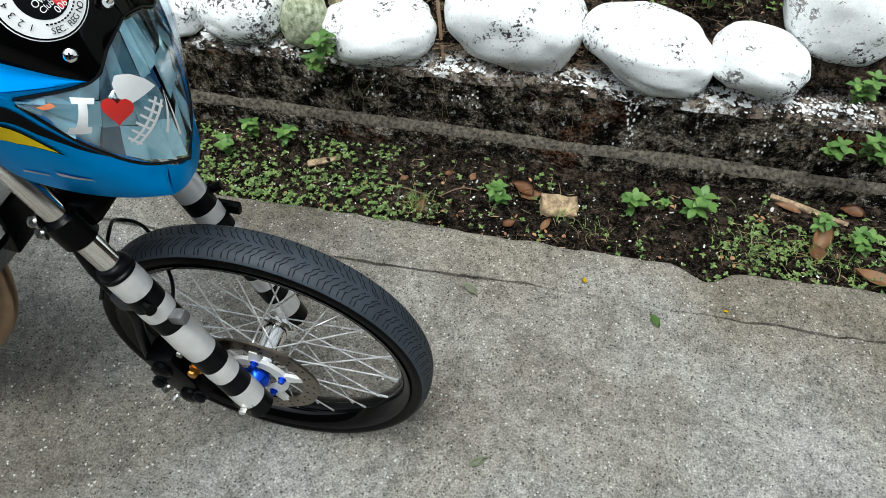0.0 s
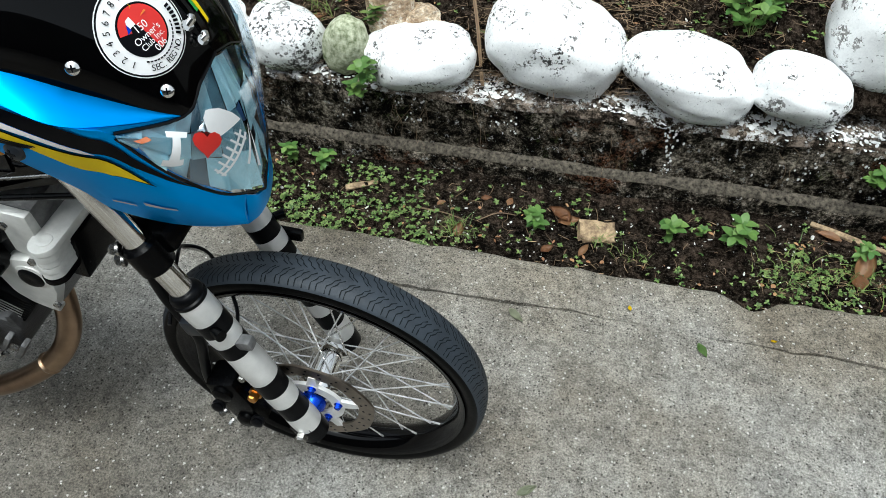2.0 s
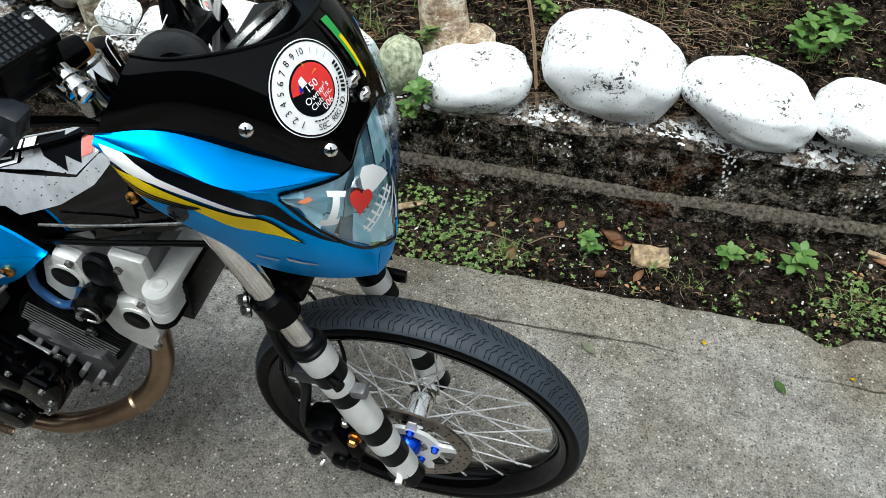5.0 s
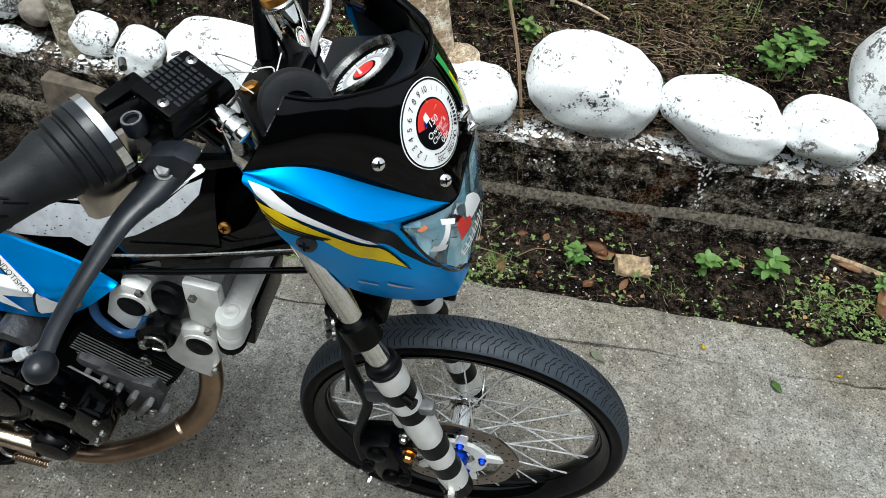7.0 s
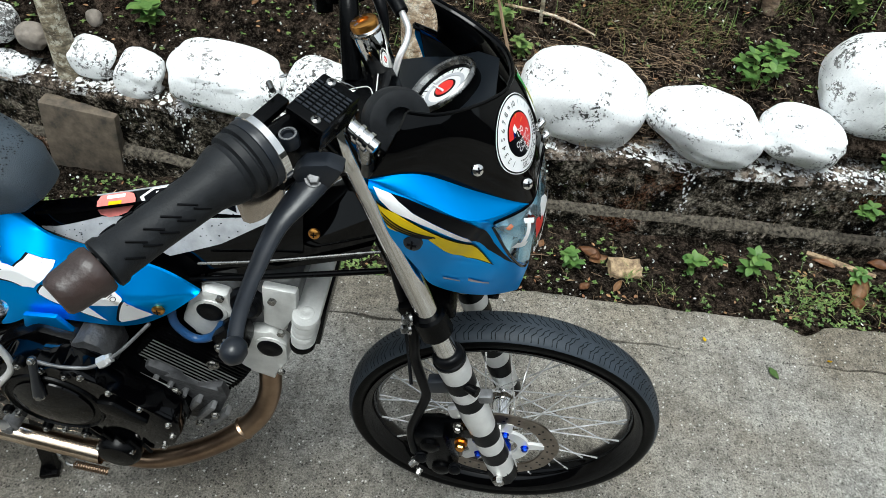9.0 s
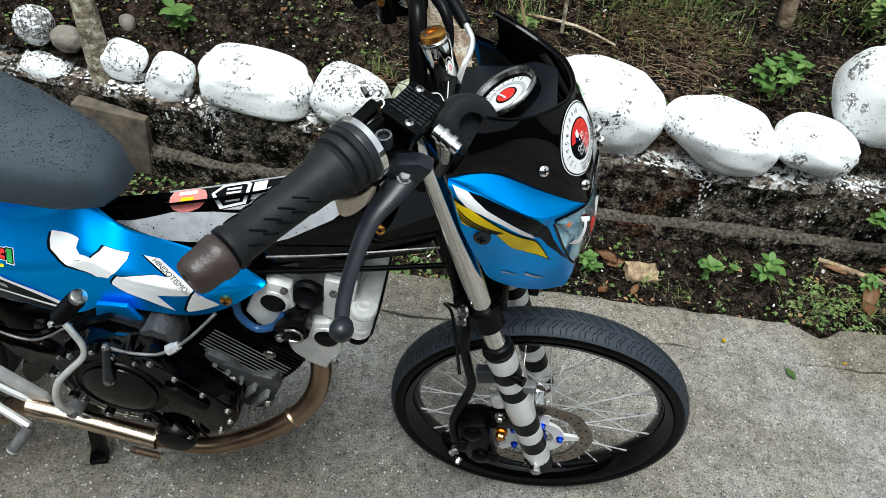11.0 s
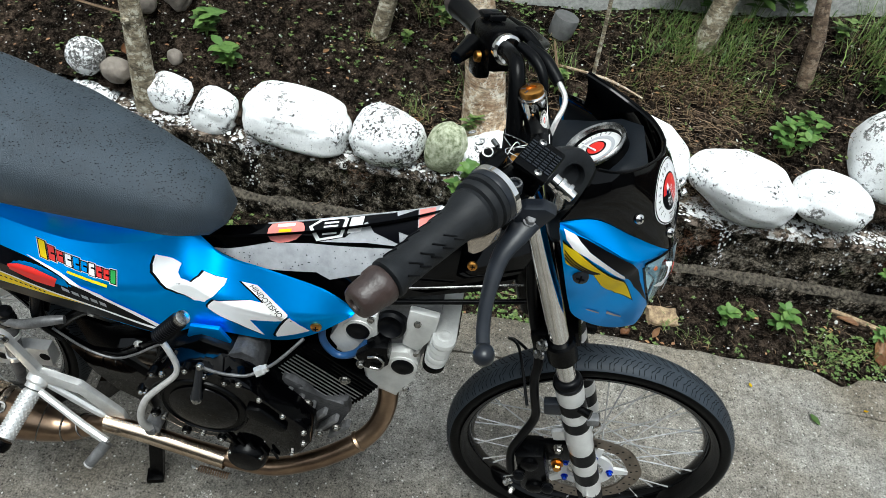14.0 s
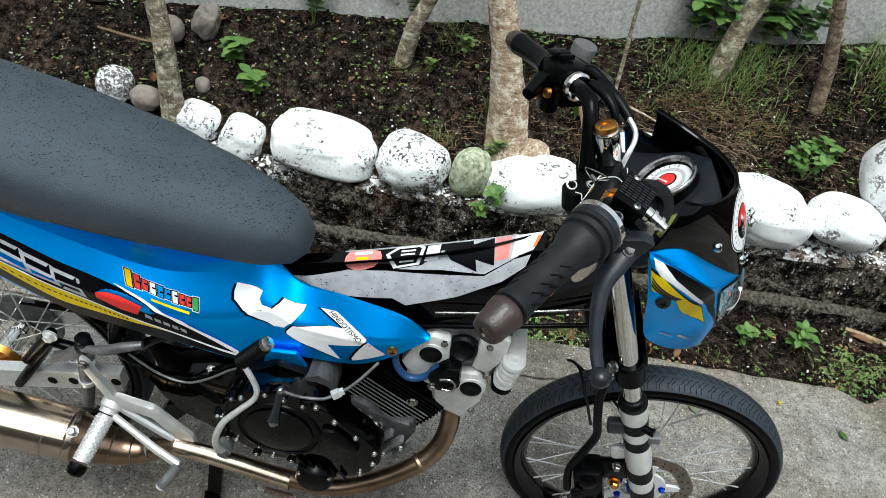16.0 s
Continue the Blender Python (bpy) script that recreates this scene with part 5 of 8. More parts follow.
part("heart", drape(P_LENS, [(0.518, 0.370), (0.524, 0.357), (0.559, 0.342), (0.617, 0.356), (0.663, 0.395), (0.674, 0.440), (0.644, 0.477), (0.588, 0.506), (0.538, 0.538), (0.514, 0.572), (0.510, 0.588), (0.506, 0.571), (0.482, 0.528), (0.436, 0.466), (0.391, 0.390), (0.372, 0.310), (0.389, 0.257), (0.438, 0.260), (0.489, 0.306), (0.515, 0.352)], .0032), M["red"], lamp, "red heart sticker")
for row in ([(0.577, 0.743), (0.867, 0.439), (0.884, 0.453), (0.593, 0.753)], [(0.616, 0.768), (0.910, 0.473), (0.929, 0.487), (0.631, 0.779)], [(0.562, 0.715), (0.657, 0.780), (0.667, 0.759), (0.571, 0.692)], [(0.598, 0.636), (0.696, 0.710), (0.707, 0.693), (0.610, 0.617)],
            [(0.643, 0.572), (0.738, 0.653), (0.750, 0.639), (0.657, 0.556)], [(0.693, 0.520), (0.783, 0.606), (0.797, 0.594), (0.707, 0.507)], [(0.744, 0.478), (0.834, 0.566), (0.849, 0.555), (0.758, 0.468)], [(0.798, 0.445), (0.893, 0.531), (0.912, 0.522), (0.813, 0.436)]):
    part("letter_bar", drape(P_LENS, row, .0032), M["white"], lamp, "white bar lettering")
for row in ([(1.000, 0.414), (1.000, 0.417), (0.943, 0.565), (0.867, 0.722), (0.847, 0.709), (0.921, 0.558)], [(1.000, 0.436), (1.000, 0.438), (1.000, 0.588), (0.989, 0.766), (0.953, 0.759), (1.000, 0.584)]):
    part("pinstripe", drape(P_LENS, row, .0032), M["white"], lamp)
# white patches on the lens; the first is a white reflection painted on
for row in ([(0.574, 0.155), (0.737, 0.229), (0.852, 0.315), (0.923, 0.388), (0.809, 0.399), (0.654, 0.414), (0.544, 0.319), (0.518, 0.182)], [(1.000, 0.174), (1.000, 0.224), (1.000, 0.233), (1.000, 0.378), (1.000, 0.393), (1.000, 0.291), (1.000, 0.249)]):
    part("white_patch", drape(P_LENS, row, .0026), M["white"], lamp, "white patch on the lens")
part("blue_patch", drape(P_LENS, [(0.997, 0.286), (1.000, 0.321), (1.000, 0.414), (0.952, 0.412), (0.911, 0.316)], .0026), M["hose"], lamp, "blue sticker patch")
part("green_decal", drape(P_COWL_FAR, [(.86, .10), (.94, .08), (.93, .62), (.88, .60)], .0014, 2), M["green"], fair, "green and blue decal strip")
part("green_decal", drape(P_COWL_FAR, [(.87, .30), (.91, .30), (.90, .75), (.87, .72)], .0018, 2), M["yellow"], fair, "yellow decal strip")
for u0, v0, u1, v1 in ((.925, .62, .985, .60), (.945, .80, .99, .78)):
    a_, b_ = P_COWL.p(u0, v0, .005), P_COWL.p(u1, v1, .007)
    clip = part("bracket_clip", tube([tuple(a_), tuple((a_ + b_) / 2 + np.array((.003, 0, .002))), tuple(b_)], .0042, 10), M["chrome"], fair, "chrome clip")
    part("clip_screw", lathe(tuple(a_), (.7, -.4, .5), [(0, .006), (.003, .0055), (.004, .0003)], 14), M["chrome"], clip)

# instrument panel behind the cowl
bm = loft([[(-.222, .158, .884), (-.222, -.080, .855), (-.222, -.075, .835), (-.222, .125, .850)], [(-.190, .152, .897), (-.190, -.090, .876), (-.190, -.08, .86), (-.190, .12, .87)], [(-.157, .134, .914), (-.157, -.085, .903), (-.157, -.08, .88), (-.157, .115, .89)], [(-.125, .110, .942), (-.125, -.060, .940), (-.125, -.055, .89), (-.125, .09, .90)], [(-.100, .078, .957), (-.100, -.022, .957), (-.095, -.02, .90), (-.095, .055, .90)]])
dash = part("instrument_panel", bm, M["dash"], bike, "matt black dashboard with round white dial and small display", angle=75)
DN = Vector((-.62, .01, .78)).normalized()
DC = Vector((-.157, .048, .924))
part("dial_housing", lathe(DC - DN * .012, DN, [(-.02, .043), (.0, .0445), (.018, .0450), (.0195, .0446), (.0195, .0410), (.013, .0378), (-.02, .0375)], 48, close=True), M["satin"], dash, "black dial housing")
part("dial_ring", lathe(DC - DN * .012, DN, [(.0185, .0462), (.0220, .0458), (.0240, .0440), (.0225, .0405), (.0170, .0385), (.0150, .0400)], 48, close=True), M["steel"], dash, "chrome dial ring")
part("dial_face", lathe(DC, DN, [(0, .037), (.001, .0365), (.0012, .0002)], 40), M["dial"], dash, "white rev counter face")
u_, w_ = frame_of(DN)
part("dial_badge", lathe(DC + DN * .0022 + u_ * .002, DN, [(0, .0125), (.0006, .0120), (.0008, .0002)], 24), M["red"], dash, "red dial centre")
part("badge_edge", lathe(DC + DN * .0016 + u_ * .002, DN, [(0, .0150), (.0006, .0145), (.0008, .0002)], 24), M["navy"], dash)
part("dial_band", lathe(DC + DN * .0014, DN, [(0, .0275), (.0004, .0275), (.0004, .0225), (0, .0225)], 40, close=True), M["greydecal"], dash)
part("needle", tube([DC + DN * .004 - u_ * .006, DC + DN * .004 + (u_ * .7 + w_ * .7) * .024], [.0016, .0006], 8), M["white"], dash)
for k in range(21):
    a = radians(-40 + 13 * k)
    d = u_ * math.cos(a) + w_ * math.sin(a)
    part("dial_tick", tube([DC + DN * .0018 + d * (.029 if k % 2 == 0 else .032), DC + DN * .0018 + d * .035], .0005, 4), M["navy"], dash)
bm = bmesh.new()
add_box(bm, -.152, -.049, .928, .030, .064, .010, DN.to_track_quat("Z", "Y").to_matrix().to_4x4(), .003)
part("display", bm, M["lcd"], dash, "olive green display")

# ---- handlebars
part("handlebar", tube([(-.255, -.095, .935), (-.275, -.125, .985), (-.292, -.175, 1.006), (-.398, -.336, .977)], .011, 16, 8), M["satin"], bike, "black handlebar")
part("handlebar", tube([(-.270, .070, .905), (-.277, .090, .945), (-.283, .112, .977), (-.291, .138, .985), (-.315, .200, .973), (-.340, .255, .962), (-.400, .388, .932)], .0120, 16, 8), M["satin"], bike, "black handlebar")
gA, gB = Vector((-.300, -.200, 1.006)), Vector((-.398, -.340, .977))
gd = (gB - gA).normalized()
L = (gB - gA).length
grip = part("grip", lathe(gA, gd, [(.0, .028), (.003, .0315), (.009, .0320), (.0105, .0285), (.012, .0285), (.0135, .0310), (.020, .0300), (.022, .0262), (.025, .0262), (.027, .0275), (.036, .0255), (.042, .0228), (.050, .0208), (.062, .0200), (L * .6, .0190), (L - .036, .0192), (L - .033, .0212), (L - .027, .0212), (L - .026, .0195)], 36), M["grip"], bike, "black rubber throttle grip with slanted grooves")
for k in range(9):
    s = .060 + .0078 * k
    u, w = frame_of(gd)
    for j in range(3):
        a = 1.1 + 2.1 * j + .5 * (k % 2)
        pts = [gA + gd * (s + .012 * i / 4) + (u * math.cos(a + .5 * i / 4) + w * math.sin(a + .5 * i / 4)) * .0196 for i in range(5)]
        part("groove", tube(pts, .0010, 5), M["rubber"], grip)
part("bar_end", lathe(gB - gd * .024, gd, [(0, .0190), (.003, .0208), (.012, .0204), (.014, .0190), (.030, .0180), (.036, .0160), (.038, .0135), (.038, .007), (.035, .006), (.035, .0002)], 28), M["brown"], grip, "worn brown bar end weight")
part("bar_end_screw", lathe(gB + gd * .0095, gd, [(0, .0065), (.002, .006), (.0025, .0002)], 6), M["dull_alu"], grip, angle=20)
ring = part("throttle_housing", lathe(gA - gd * .014, gd, [(0, .026), (.002, .0315), (.005, .0325), (.007, .0318), (.013, .0325), (.016, .0318), (.018, .029)], 48), M["lever"], bike, "black throttle cable housing with a chrome band")
foot_ring = []
for t_, r_ in ((0.0, .0325), (.35, .0345), (.7, .030), (1.0, .022), (1.06, .012)):
    c_ = gA - gd * .004 + Vector((.003, -.014, -.057)) * t_
    u, w = frame_of(gd)
    foot_ring.append([c_ + gd * (.011 * math.copysign(abs(math.cos(a)) ** .6, math.cos(a))) + Vector((.85, .5, .1)).normalized() * r_ * .62 * math.copysign(abs(math.sin(a)) ** .7, math.sin(a)) for a in (2 * math.pi * k / 20 for k in range(20))])
part("housing_foot", loft(foot_ring), M["foot"], ring, "smoky chrome lower shell")
part("housing_seam", lathe(gA - gd * .0130, gd, [(0, .0322), (.0008, .0334), (.0072, .0334), (.0080, .0322)], 40), M["chrome"], ring, "chrome band")
part("cable_stub", tube([(-.280, -.20, .975), (-.270, -.17, .965), (-.255, -.12, .93), (-.235, -.06, .88)], .005, 8, 6), M["rubber"], bike, "black throttle cable")

# master cylinder
RC = Vector((-.2565, -.142, 1.010))
ly = Vector((-.38, -.92, -.05)).normalized()
lx = Vector((.88, -.40, -.20)).normalized()
lz = lx.cross(ly).normalized()
if lz.z < 0:
    lz = -lz
RM = Matrix((lx, ly, lz)).transposed().to_4x4()
bm = bmesh.new()
add_box(bm, *RC, .036, .052, .026, RM, .005)
res = part("brake_reservoir", bm, M["satin"], bike, "black front brake fluid reservoir with printed lid")
bm = bmesh.new()
add_box(bm, *(RC + lz * .016), .041, .058, .008, RM, .003)
lid = part("lid", bm, M["satin"], res, "black lid")
for r in range(8):
    for k in range(5):
        c = RC + lz * .0205 + lx * (-.0155 + .0078 * k) + ly * (-.0165 + .0047 * r)
        bm = bmesh.new()
        add_box(bm, *c, .0062, .0024 if (r + k) % 3 else .0019, .0012, RM)
        part("printed_bar", bm, M["lever"], lid)
for sgn in (-1, 1):
    c = RC + lz * .0195 + ly * sgn * .0225 + lx * sgn * .008
    screw(tuple(c), tuple(lz), .0048, lid, M["steel"])
part("cylinder_body", tube([RC - lz * .022 + ly * .040, RC - lz * .022 - ly * .030, RC - lz * .022 - ly * .050], [.013, .013, .010], 18), M["satin"], res)
BJ = Vector((-.232, -.134, .997))
bd = Vector((.85, -.36, -.36)).normalized()
part("banjo", lathe(BJ, bd, [(0, .0085), (.008, .0085), (.009, .0105), (.013, .0105), (.0135, .0085), (.019, .0085), (.0195, .0105), (.024, .0105), (.0245, .0070), (.031, .0070), (.032, .005)], 12), M["chrome"], res, "steel banjo bolt and washers")
part("hose_crimp", tube([BJ + bd * .014, BJ + bd * .014 + Vector((.004, .004, -.030))], [.0065, .0075], 12), M["steel"], res, "crimped hose end")
part("hose_tail", tube([BJ + bd * .014 + Vector((.004, .004, -.030)), BJ + Vector((.012, .03, -.075)), BJ + Vector((.0, .07, -.13))], .0065, 10, 6), M["rubber"], res, "black brake hose")
part("switch_pin", lathe((-.275, -.179, 1.005), (-.1, -.1, 1), [(0, .0090), (.010, .0092), (.0125, .008), (.012, .0055), (.009, .005), (.009, .0002)], 20), M["lever"], res, "steel bolt boss")
part("pin_ring", lathe((-.2763, -.1802, 1.0170), (-.1, -.1, 1), [(0, .0080), (.001, .0080), (.001, .0062), (0, .0062)], 20, close=True), M["steel"], res, "bright ring")
bm = bmesh.new()
add_box(bm, -.300, -.150, 1.014, .014, .040, .010, RM, .003)
part("bar_clamp", bm, M["satin"], res)
part("switch_wire", tube([(-.306, -.128, 1.028), (-.300, -.138, 1.028)], .003, 8), M["steel"], res, "steel wire clip")
lever = part("brake_lever", tube([(-.246, -.178, .982), (-.262, -.205, .968), (-.276, -.235, .958), (-.283, -.285, .948), (-.283, -.325, .944), (-.279, -.350, .940)], [.0165, .0140, .0100, .0074, .0068, .0064], 14, 8, .58), M["lever"], bike, "satin black brake lever with ball end")
part("ball_end", lathe((-.279, -.340, .940), (0, -1, 0), [(0, .005), (.003, .0085), (.010, .0108), (.017, .0095), (.021, .005), (.0222, .0005)], 24), M["lever"], lever)
part("pivot_plate", prism([(-.225, .998), (-.240, 1.003), (-.262, .998), (-.272, .985), (-.262, .970), (-.240, .972)], -.197, -.177, .004), M["lever"], lever)
bolt("pivot_bolt", (-.252, -.195, .984), (.15, -.55, .82), .0060, .006, M["dull_alu"], lever)

# left switch gear
sA, sB = Vector((-.340, .255, .961)), Vector((-.402, .390, .932))
sd = (sB - sA).normalized()
L = (sB - sA).length
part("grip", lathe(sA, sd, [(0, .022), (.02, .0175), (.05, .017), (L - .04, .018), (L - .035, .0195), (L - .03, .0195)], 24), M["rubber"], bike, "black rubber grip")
part("bar_end", lathe(sB - sd * .034, sd, [(0, .0195), (.022, .019), (.034, .016), (.037, .010), (.037, .0002)], 24), M["brown"], bike, "worn brown bar end weight")
bm = bmesh.new()
rot = sd.to_track_quat("Y", "Z").to_matrix().to_4x4()
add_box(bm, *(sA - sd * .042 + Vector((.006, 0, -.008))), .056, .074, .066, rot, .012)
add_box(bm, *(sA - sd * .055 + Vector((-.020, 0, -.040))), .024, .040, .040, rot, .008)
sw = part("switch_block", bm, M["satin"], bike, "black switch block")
bm = bmesh.new()
add_box(bm, *(sA - sd * .018 + Vector((-.008, 0, .030))), .018, .026, .008, rot, .003)
part("rocker_switch", bm, M["rubber"], sw)
part("horn_button", lathe((-.340, .190, .950), (-1, -.5, .1), [(0, .009), (.006, .008), (.008, .004)], 16), M["gold"], sw, "yellow button")
part("lever_clamp", lathe(sA - sd * .100, sd, [(0, .019), (.004, .0225), (.012, .0225), (.016, .019)], 20), M["chrome"], sw, "chrome clamp ring")
part("clutch_perch", tube([(-.300, .210, .985), (-.284, .205, .992), (-.268, .190, .990), (-.250, .165, .985)], [.010, .010, .008, .007], 14, 6), M["satin"], bike, "black clutch lever perch")
part("perch_bolt", lathe((-.258, .226, .966), (0, 0, 1), [(-.03, .006), (0, .0065), (.006, .0075), (.008, .0050), (.005, .0045), (.005, .0002)], 18), M["dull_alu"], bike)
for k in range(3):
    bm = bmesh.new()
    add_box(bm, *(sA - sd * (.006 + .015 * k) + Vector((.002, .0, .031))), .024, .010, .008, rot, .002)
    part("switch_key", bm, M["rubber"] if k else M["lever"], sw, "ribbed black switch")
part("switch_lobe", tube([sA - sd * .02 + Vector((-.02, -.02, -.01)), sA - sd * .03 + Vector((-.045, -.05, -.02))], [.016, .010], 14), M["satin"], sw)
part("clutch_lever", tube([(-.262, .185, .985), (-.245, .24, .965), (-.262, .31, .945), (-.300, .375, .930)], [.010, .008, .006, .006], 12, 8, .7), M["satin"], bike, "black clutch lever")
part("clutch_boot", tube([(-.272, .185, .988), (-.245, .155, .982), (-.222, .126, .969)], [.006, .0100, .0085], 14, 6), M["rubber"], bike, "black cable boot")
part("clutch_cable", tube([(-.222, .126, .969), (-.211, .108, .960), (-.211, .092, .950), (-.218, .077, .930), (-.228, .06, .86)], .0040, 10, 8), M["alu"], bike, "silver cable end and cable")
part("clutch_boot", tube([(-.284, .170, .990), (-.262, .142, .988), (-.246, .122, .974), (-.236, .105, .94), (-.24, .07, .88)], [.007, .0085, .007, .003, .003], 12, 6), M["rubber"], bike, "black cable boot")
part("foam_wrap", lathe((-.212, -.020, .924), (.40, -.74, .50), [(0, .012), (.004, .031), (.014, .0355), (.034, .0365), (.042, .034), (.044, .026), (.043, .0165), (.030, .0155), (.029, .0002)], 32), M["grip"], bike, "black foam wrap roll")
key = part("ignition_lock", lathe((-.290, -.025, .905), (-.25, 0, 1), [(0, .018), (.03, .018), (.032, .013)], 20), M["satin"], bike, "ignition lock with keys in it")
for k in range(3):
    c = Vector((-.305 - .012 * k, -.035 + .012 * k, .945 + .004 * k))
    rr = .0065 - .0012 * k
    part("key_ring", tube([c + Vector((rr * math.cos(a), rr * math.sin(a) * .8, rr * .5 * math.sin(a + k))) for a in (2 * math.pi * i / 20 for i in range(21))], .0011, 6), M["chrome"], key, "steel key ring")

rng = random.Random(19)
for k in range(3):
    c = Vector((-.275 + .010 * k, -.030 + .010 * (k % 3), .955))
    pts = [c + Vector((rng.uniform(-.03, .03), rng.uniform(-.03, .03), rng.uniform(-.03, .012))) for _ in range(5)]
    part("key_wire", tube(pts, .0007, 6, 6), M["chrome"] if k % 2 else M["plug"], key, "thin bright wire and split rings")
# ---- frame, tank cover and body
part("frame_spine", tube([(-.225, 0, .80), (-.40, 0, .66), (-.62, 0, .55), (-.85, 0, .53), (-1.05, 0, .62)], .028, 16, 6), M["satin"], bike, "black frame spine")
for s in (-1, 1):
    part("head_gusset", loft([[(-.205, s * .045, .805), (-.23, s * .030, .70), (-.235, s * .010, .70), (-.21, s * .01, .86)], [(-.33, s * .046, .712), (-.36, s * .048, .665), (-.36, s * .012, .655), (-.33, s * .012, .72)], [(-.45, s * .044, .640), (-.46, s * .044, .610), (-.46, s * .02, .61), (-.45, s * .02, .64)]]), M["black"], bike, "gloss black inner frame cover")
    part("frame_rail", tube([(-.20, s * .052, .705), (-.35, s * .060, .668), (-.44, s * .058, .640), (-.52, s * .045, .60)], .0042, 10, 8), M["satin"], bike, "thin black rail")
    part("frame_rail", tube([(-.21, s * .048, .735), (-.35, s * .06, .700), (-.45, s * .060, .672)], .0022, 8, 8), M["steel"], bike, "thin grey trim line")
screw((-.291, -.0615, .766), (0, -1, .3), .0075, bike, M["gold"])
tank = part("tank_cover", skin(P_TANK, 30, 12), M["black"], bike, "gloss black centre cover with silver decal and stickers")
part("tank_half", skin(P_TANK, 30, 12, mirror=True), M["black"], tank)
part("decal", drape(P_TANK, [(.114, .335), (.178, .331), (.26, .444), (.323, .385), (.379, .245), (.529, .295), (.829, .492), (.90, .33), (.95, .30), (.94, .45), (.88, .60), (.76, .715), (.616, .755), (.569, .652), (.211, .513), (.145, .44)], .0010), M["greydecal"], tank, "silver grey wedge decal with dark specks")
part("decal", drape(P_TANK, [(.640, .262), (.690, .10), (.782, .004), (.90, .004), (.91, .30), (.828, .468), (.703, .352), (.56, .285)], .0010), M["greydecal"], tank, "silver grey decal")
for poly_ in ([(.694, .074), (.777, .003), (.735, .095), (.804, .424), (.722, .235)], [(.754, .084), (.838, .003), (.799, .096), (.850, .375), (.778, .232)]):
    part("decal", drape(P_TANK, poly_, .0016), M["navy"], tank, "black chevron decal")
# highlight on the cover's top edge, drawn as a thin pale tube
part("edge_highlight", tube([tuple(P_TANK.p(u0, 0) + np.array((0, 0, .0005))) for u0 in (.34, .42, .5, .65, .8, .9)], .0012, 8, 6), M["greydecal"], tank, "pale highlight line along the cover's edge")
random.seed(77)
bm = bmesh.new()
for _ in range(90):
    u0 = random.uniform(.15, .90)
    v0 = random.uniform(.30, .36 + .34 * min(1, u0 / .6))
    add_pebble(bm, random.uniform(.0006, .0016), Matrix.Translation(Vector(P_TANK.p(u0, min(v0, .66), .001))) @ Matrix.Diagonal((1, 1, .4, 1)))
tagged(part("speck", bm, M["navy"], tank, "dark specks of dirt"), kind="stuff")
part("sticker", drape(P_TANK, [(.352, .150), (.350, .070), (.362, .012), (.405, .004), (.462, .004), (.488, .030), (.498, .090), (.500, .150), (.478, .232), (.448, .258), (.412, .262), (.375, .222)], .0016), M["pink"], tank, "faded pink-red round sticker")
part("printed_bar", drape(P_TANK, [(.39, .02), (.46, .02), (.46, .06), (.39, .06)], .0022), M["white"], tank)
part("printed_bar", drape(P_TANK, [(.40, .09), (.45, .09), (.45, .13), (.40, .13)], .0022), M["yellow"], tank)
part("sticker", drape(P_TANK, [(.512, .085), (.548, .004), (.631, .004), (.641, .03), (.632, .253), (.55, .275)], .0016), M["white"], tank, "black and white shield sticker")
part("sticker_face", drape(P_TANK, [(.525, .090), (.556, .026), (.622, .022), (.630, .040), (.622, .225), (.560, .245)], .0020), M["navy"], tank)
for k in range(4):
    part("printed_bar", drape(P_TANK, [(.565, .05 + .045 * k), (.612, .05 + .045 * k), (.612, .072 + .045 * k), (.565, .072 + .045 * k)], .0024), M["white"], tank)
part("sticker", drape(P_TANK, [(.648, .020), (.686, .014), (.684, .205), (.645, .215)], .0018), M["white"], tank, "small white sticker")
part("sticker", drape(P_TANK, [(.842, .01), (.885, .01), (.884, .30), (.851, .32)], .0018), M["pink"], tank, "faded red and white sticker")
part("sticker", drape(P_TANK, [(.895, .01), (.985, .01), (.955, .24), (.892, .31)], .0018), M["white"], tank, "plain white sticker")
part("sticker_edge", drape(P_TANK, [(.965, .05), (.980, .05), (.962, .20), (.950, .21)], .0022), M["orange"], tank)

body = part("side_cover", skin(P_BODY, 60, 14), M["blue"], bike, "blue side cover with white block letters and black stripe")
far_body = Patch([tuple(p - np.array((0, 0, .035 if p[0] > -.95 else .01))) for p in P_BODY.t], [tuple(p) for p in P_BODY.b], .014, .42, True)
part("side_cover_half", skin(far_body, 60, 14, mirror=True), M["blue"], body)
inner = Patch([(-.700, -.012, .722), (-.745, -.048, .716), (-.85, -.080, .728), (-.99, -.092, .750), (-1.2, -.09, .79)], [tuple(p) for p in P_BODY.t[4:9]], -.010)
part("under_seat_panel", skin(inner, 24, 4, .002), M["blue"], body, "recessed blue panel under the seat")
part("front_fill", skin(Patch([(-.475, -.01, .60), (-.52, -.015, .61), (-.58, -.02, .620), (-.64, -.02, .63), (-.70, -.02, .645)], [tuple(q + np.array((0, .006, -.008))) for q in P_BODY.t[:5]], 0), 10, 3, .002), M["satin"], body)
part("lower_prong", prism([(-.715, .520), (-.708, .548), (-.660, .553), (-.642, .522), (-.660, .481), (-.685, .490)], -.100, -.092, .002), M["blue"], body)
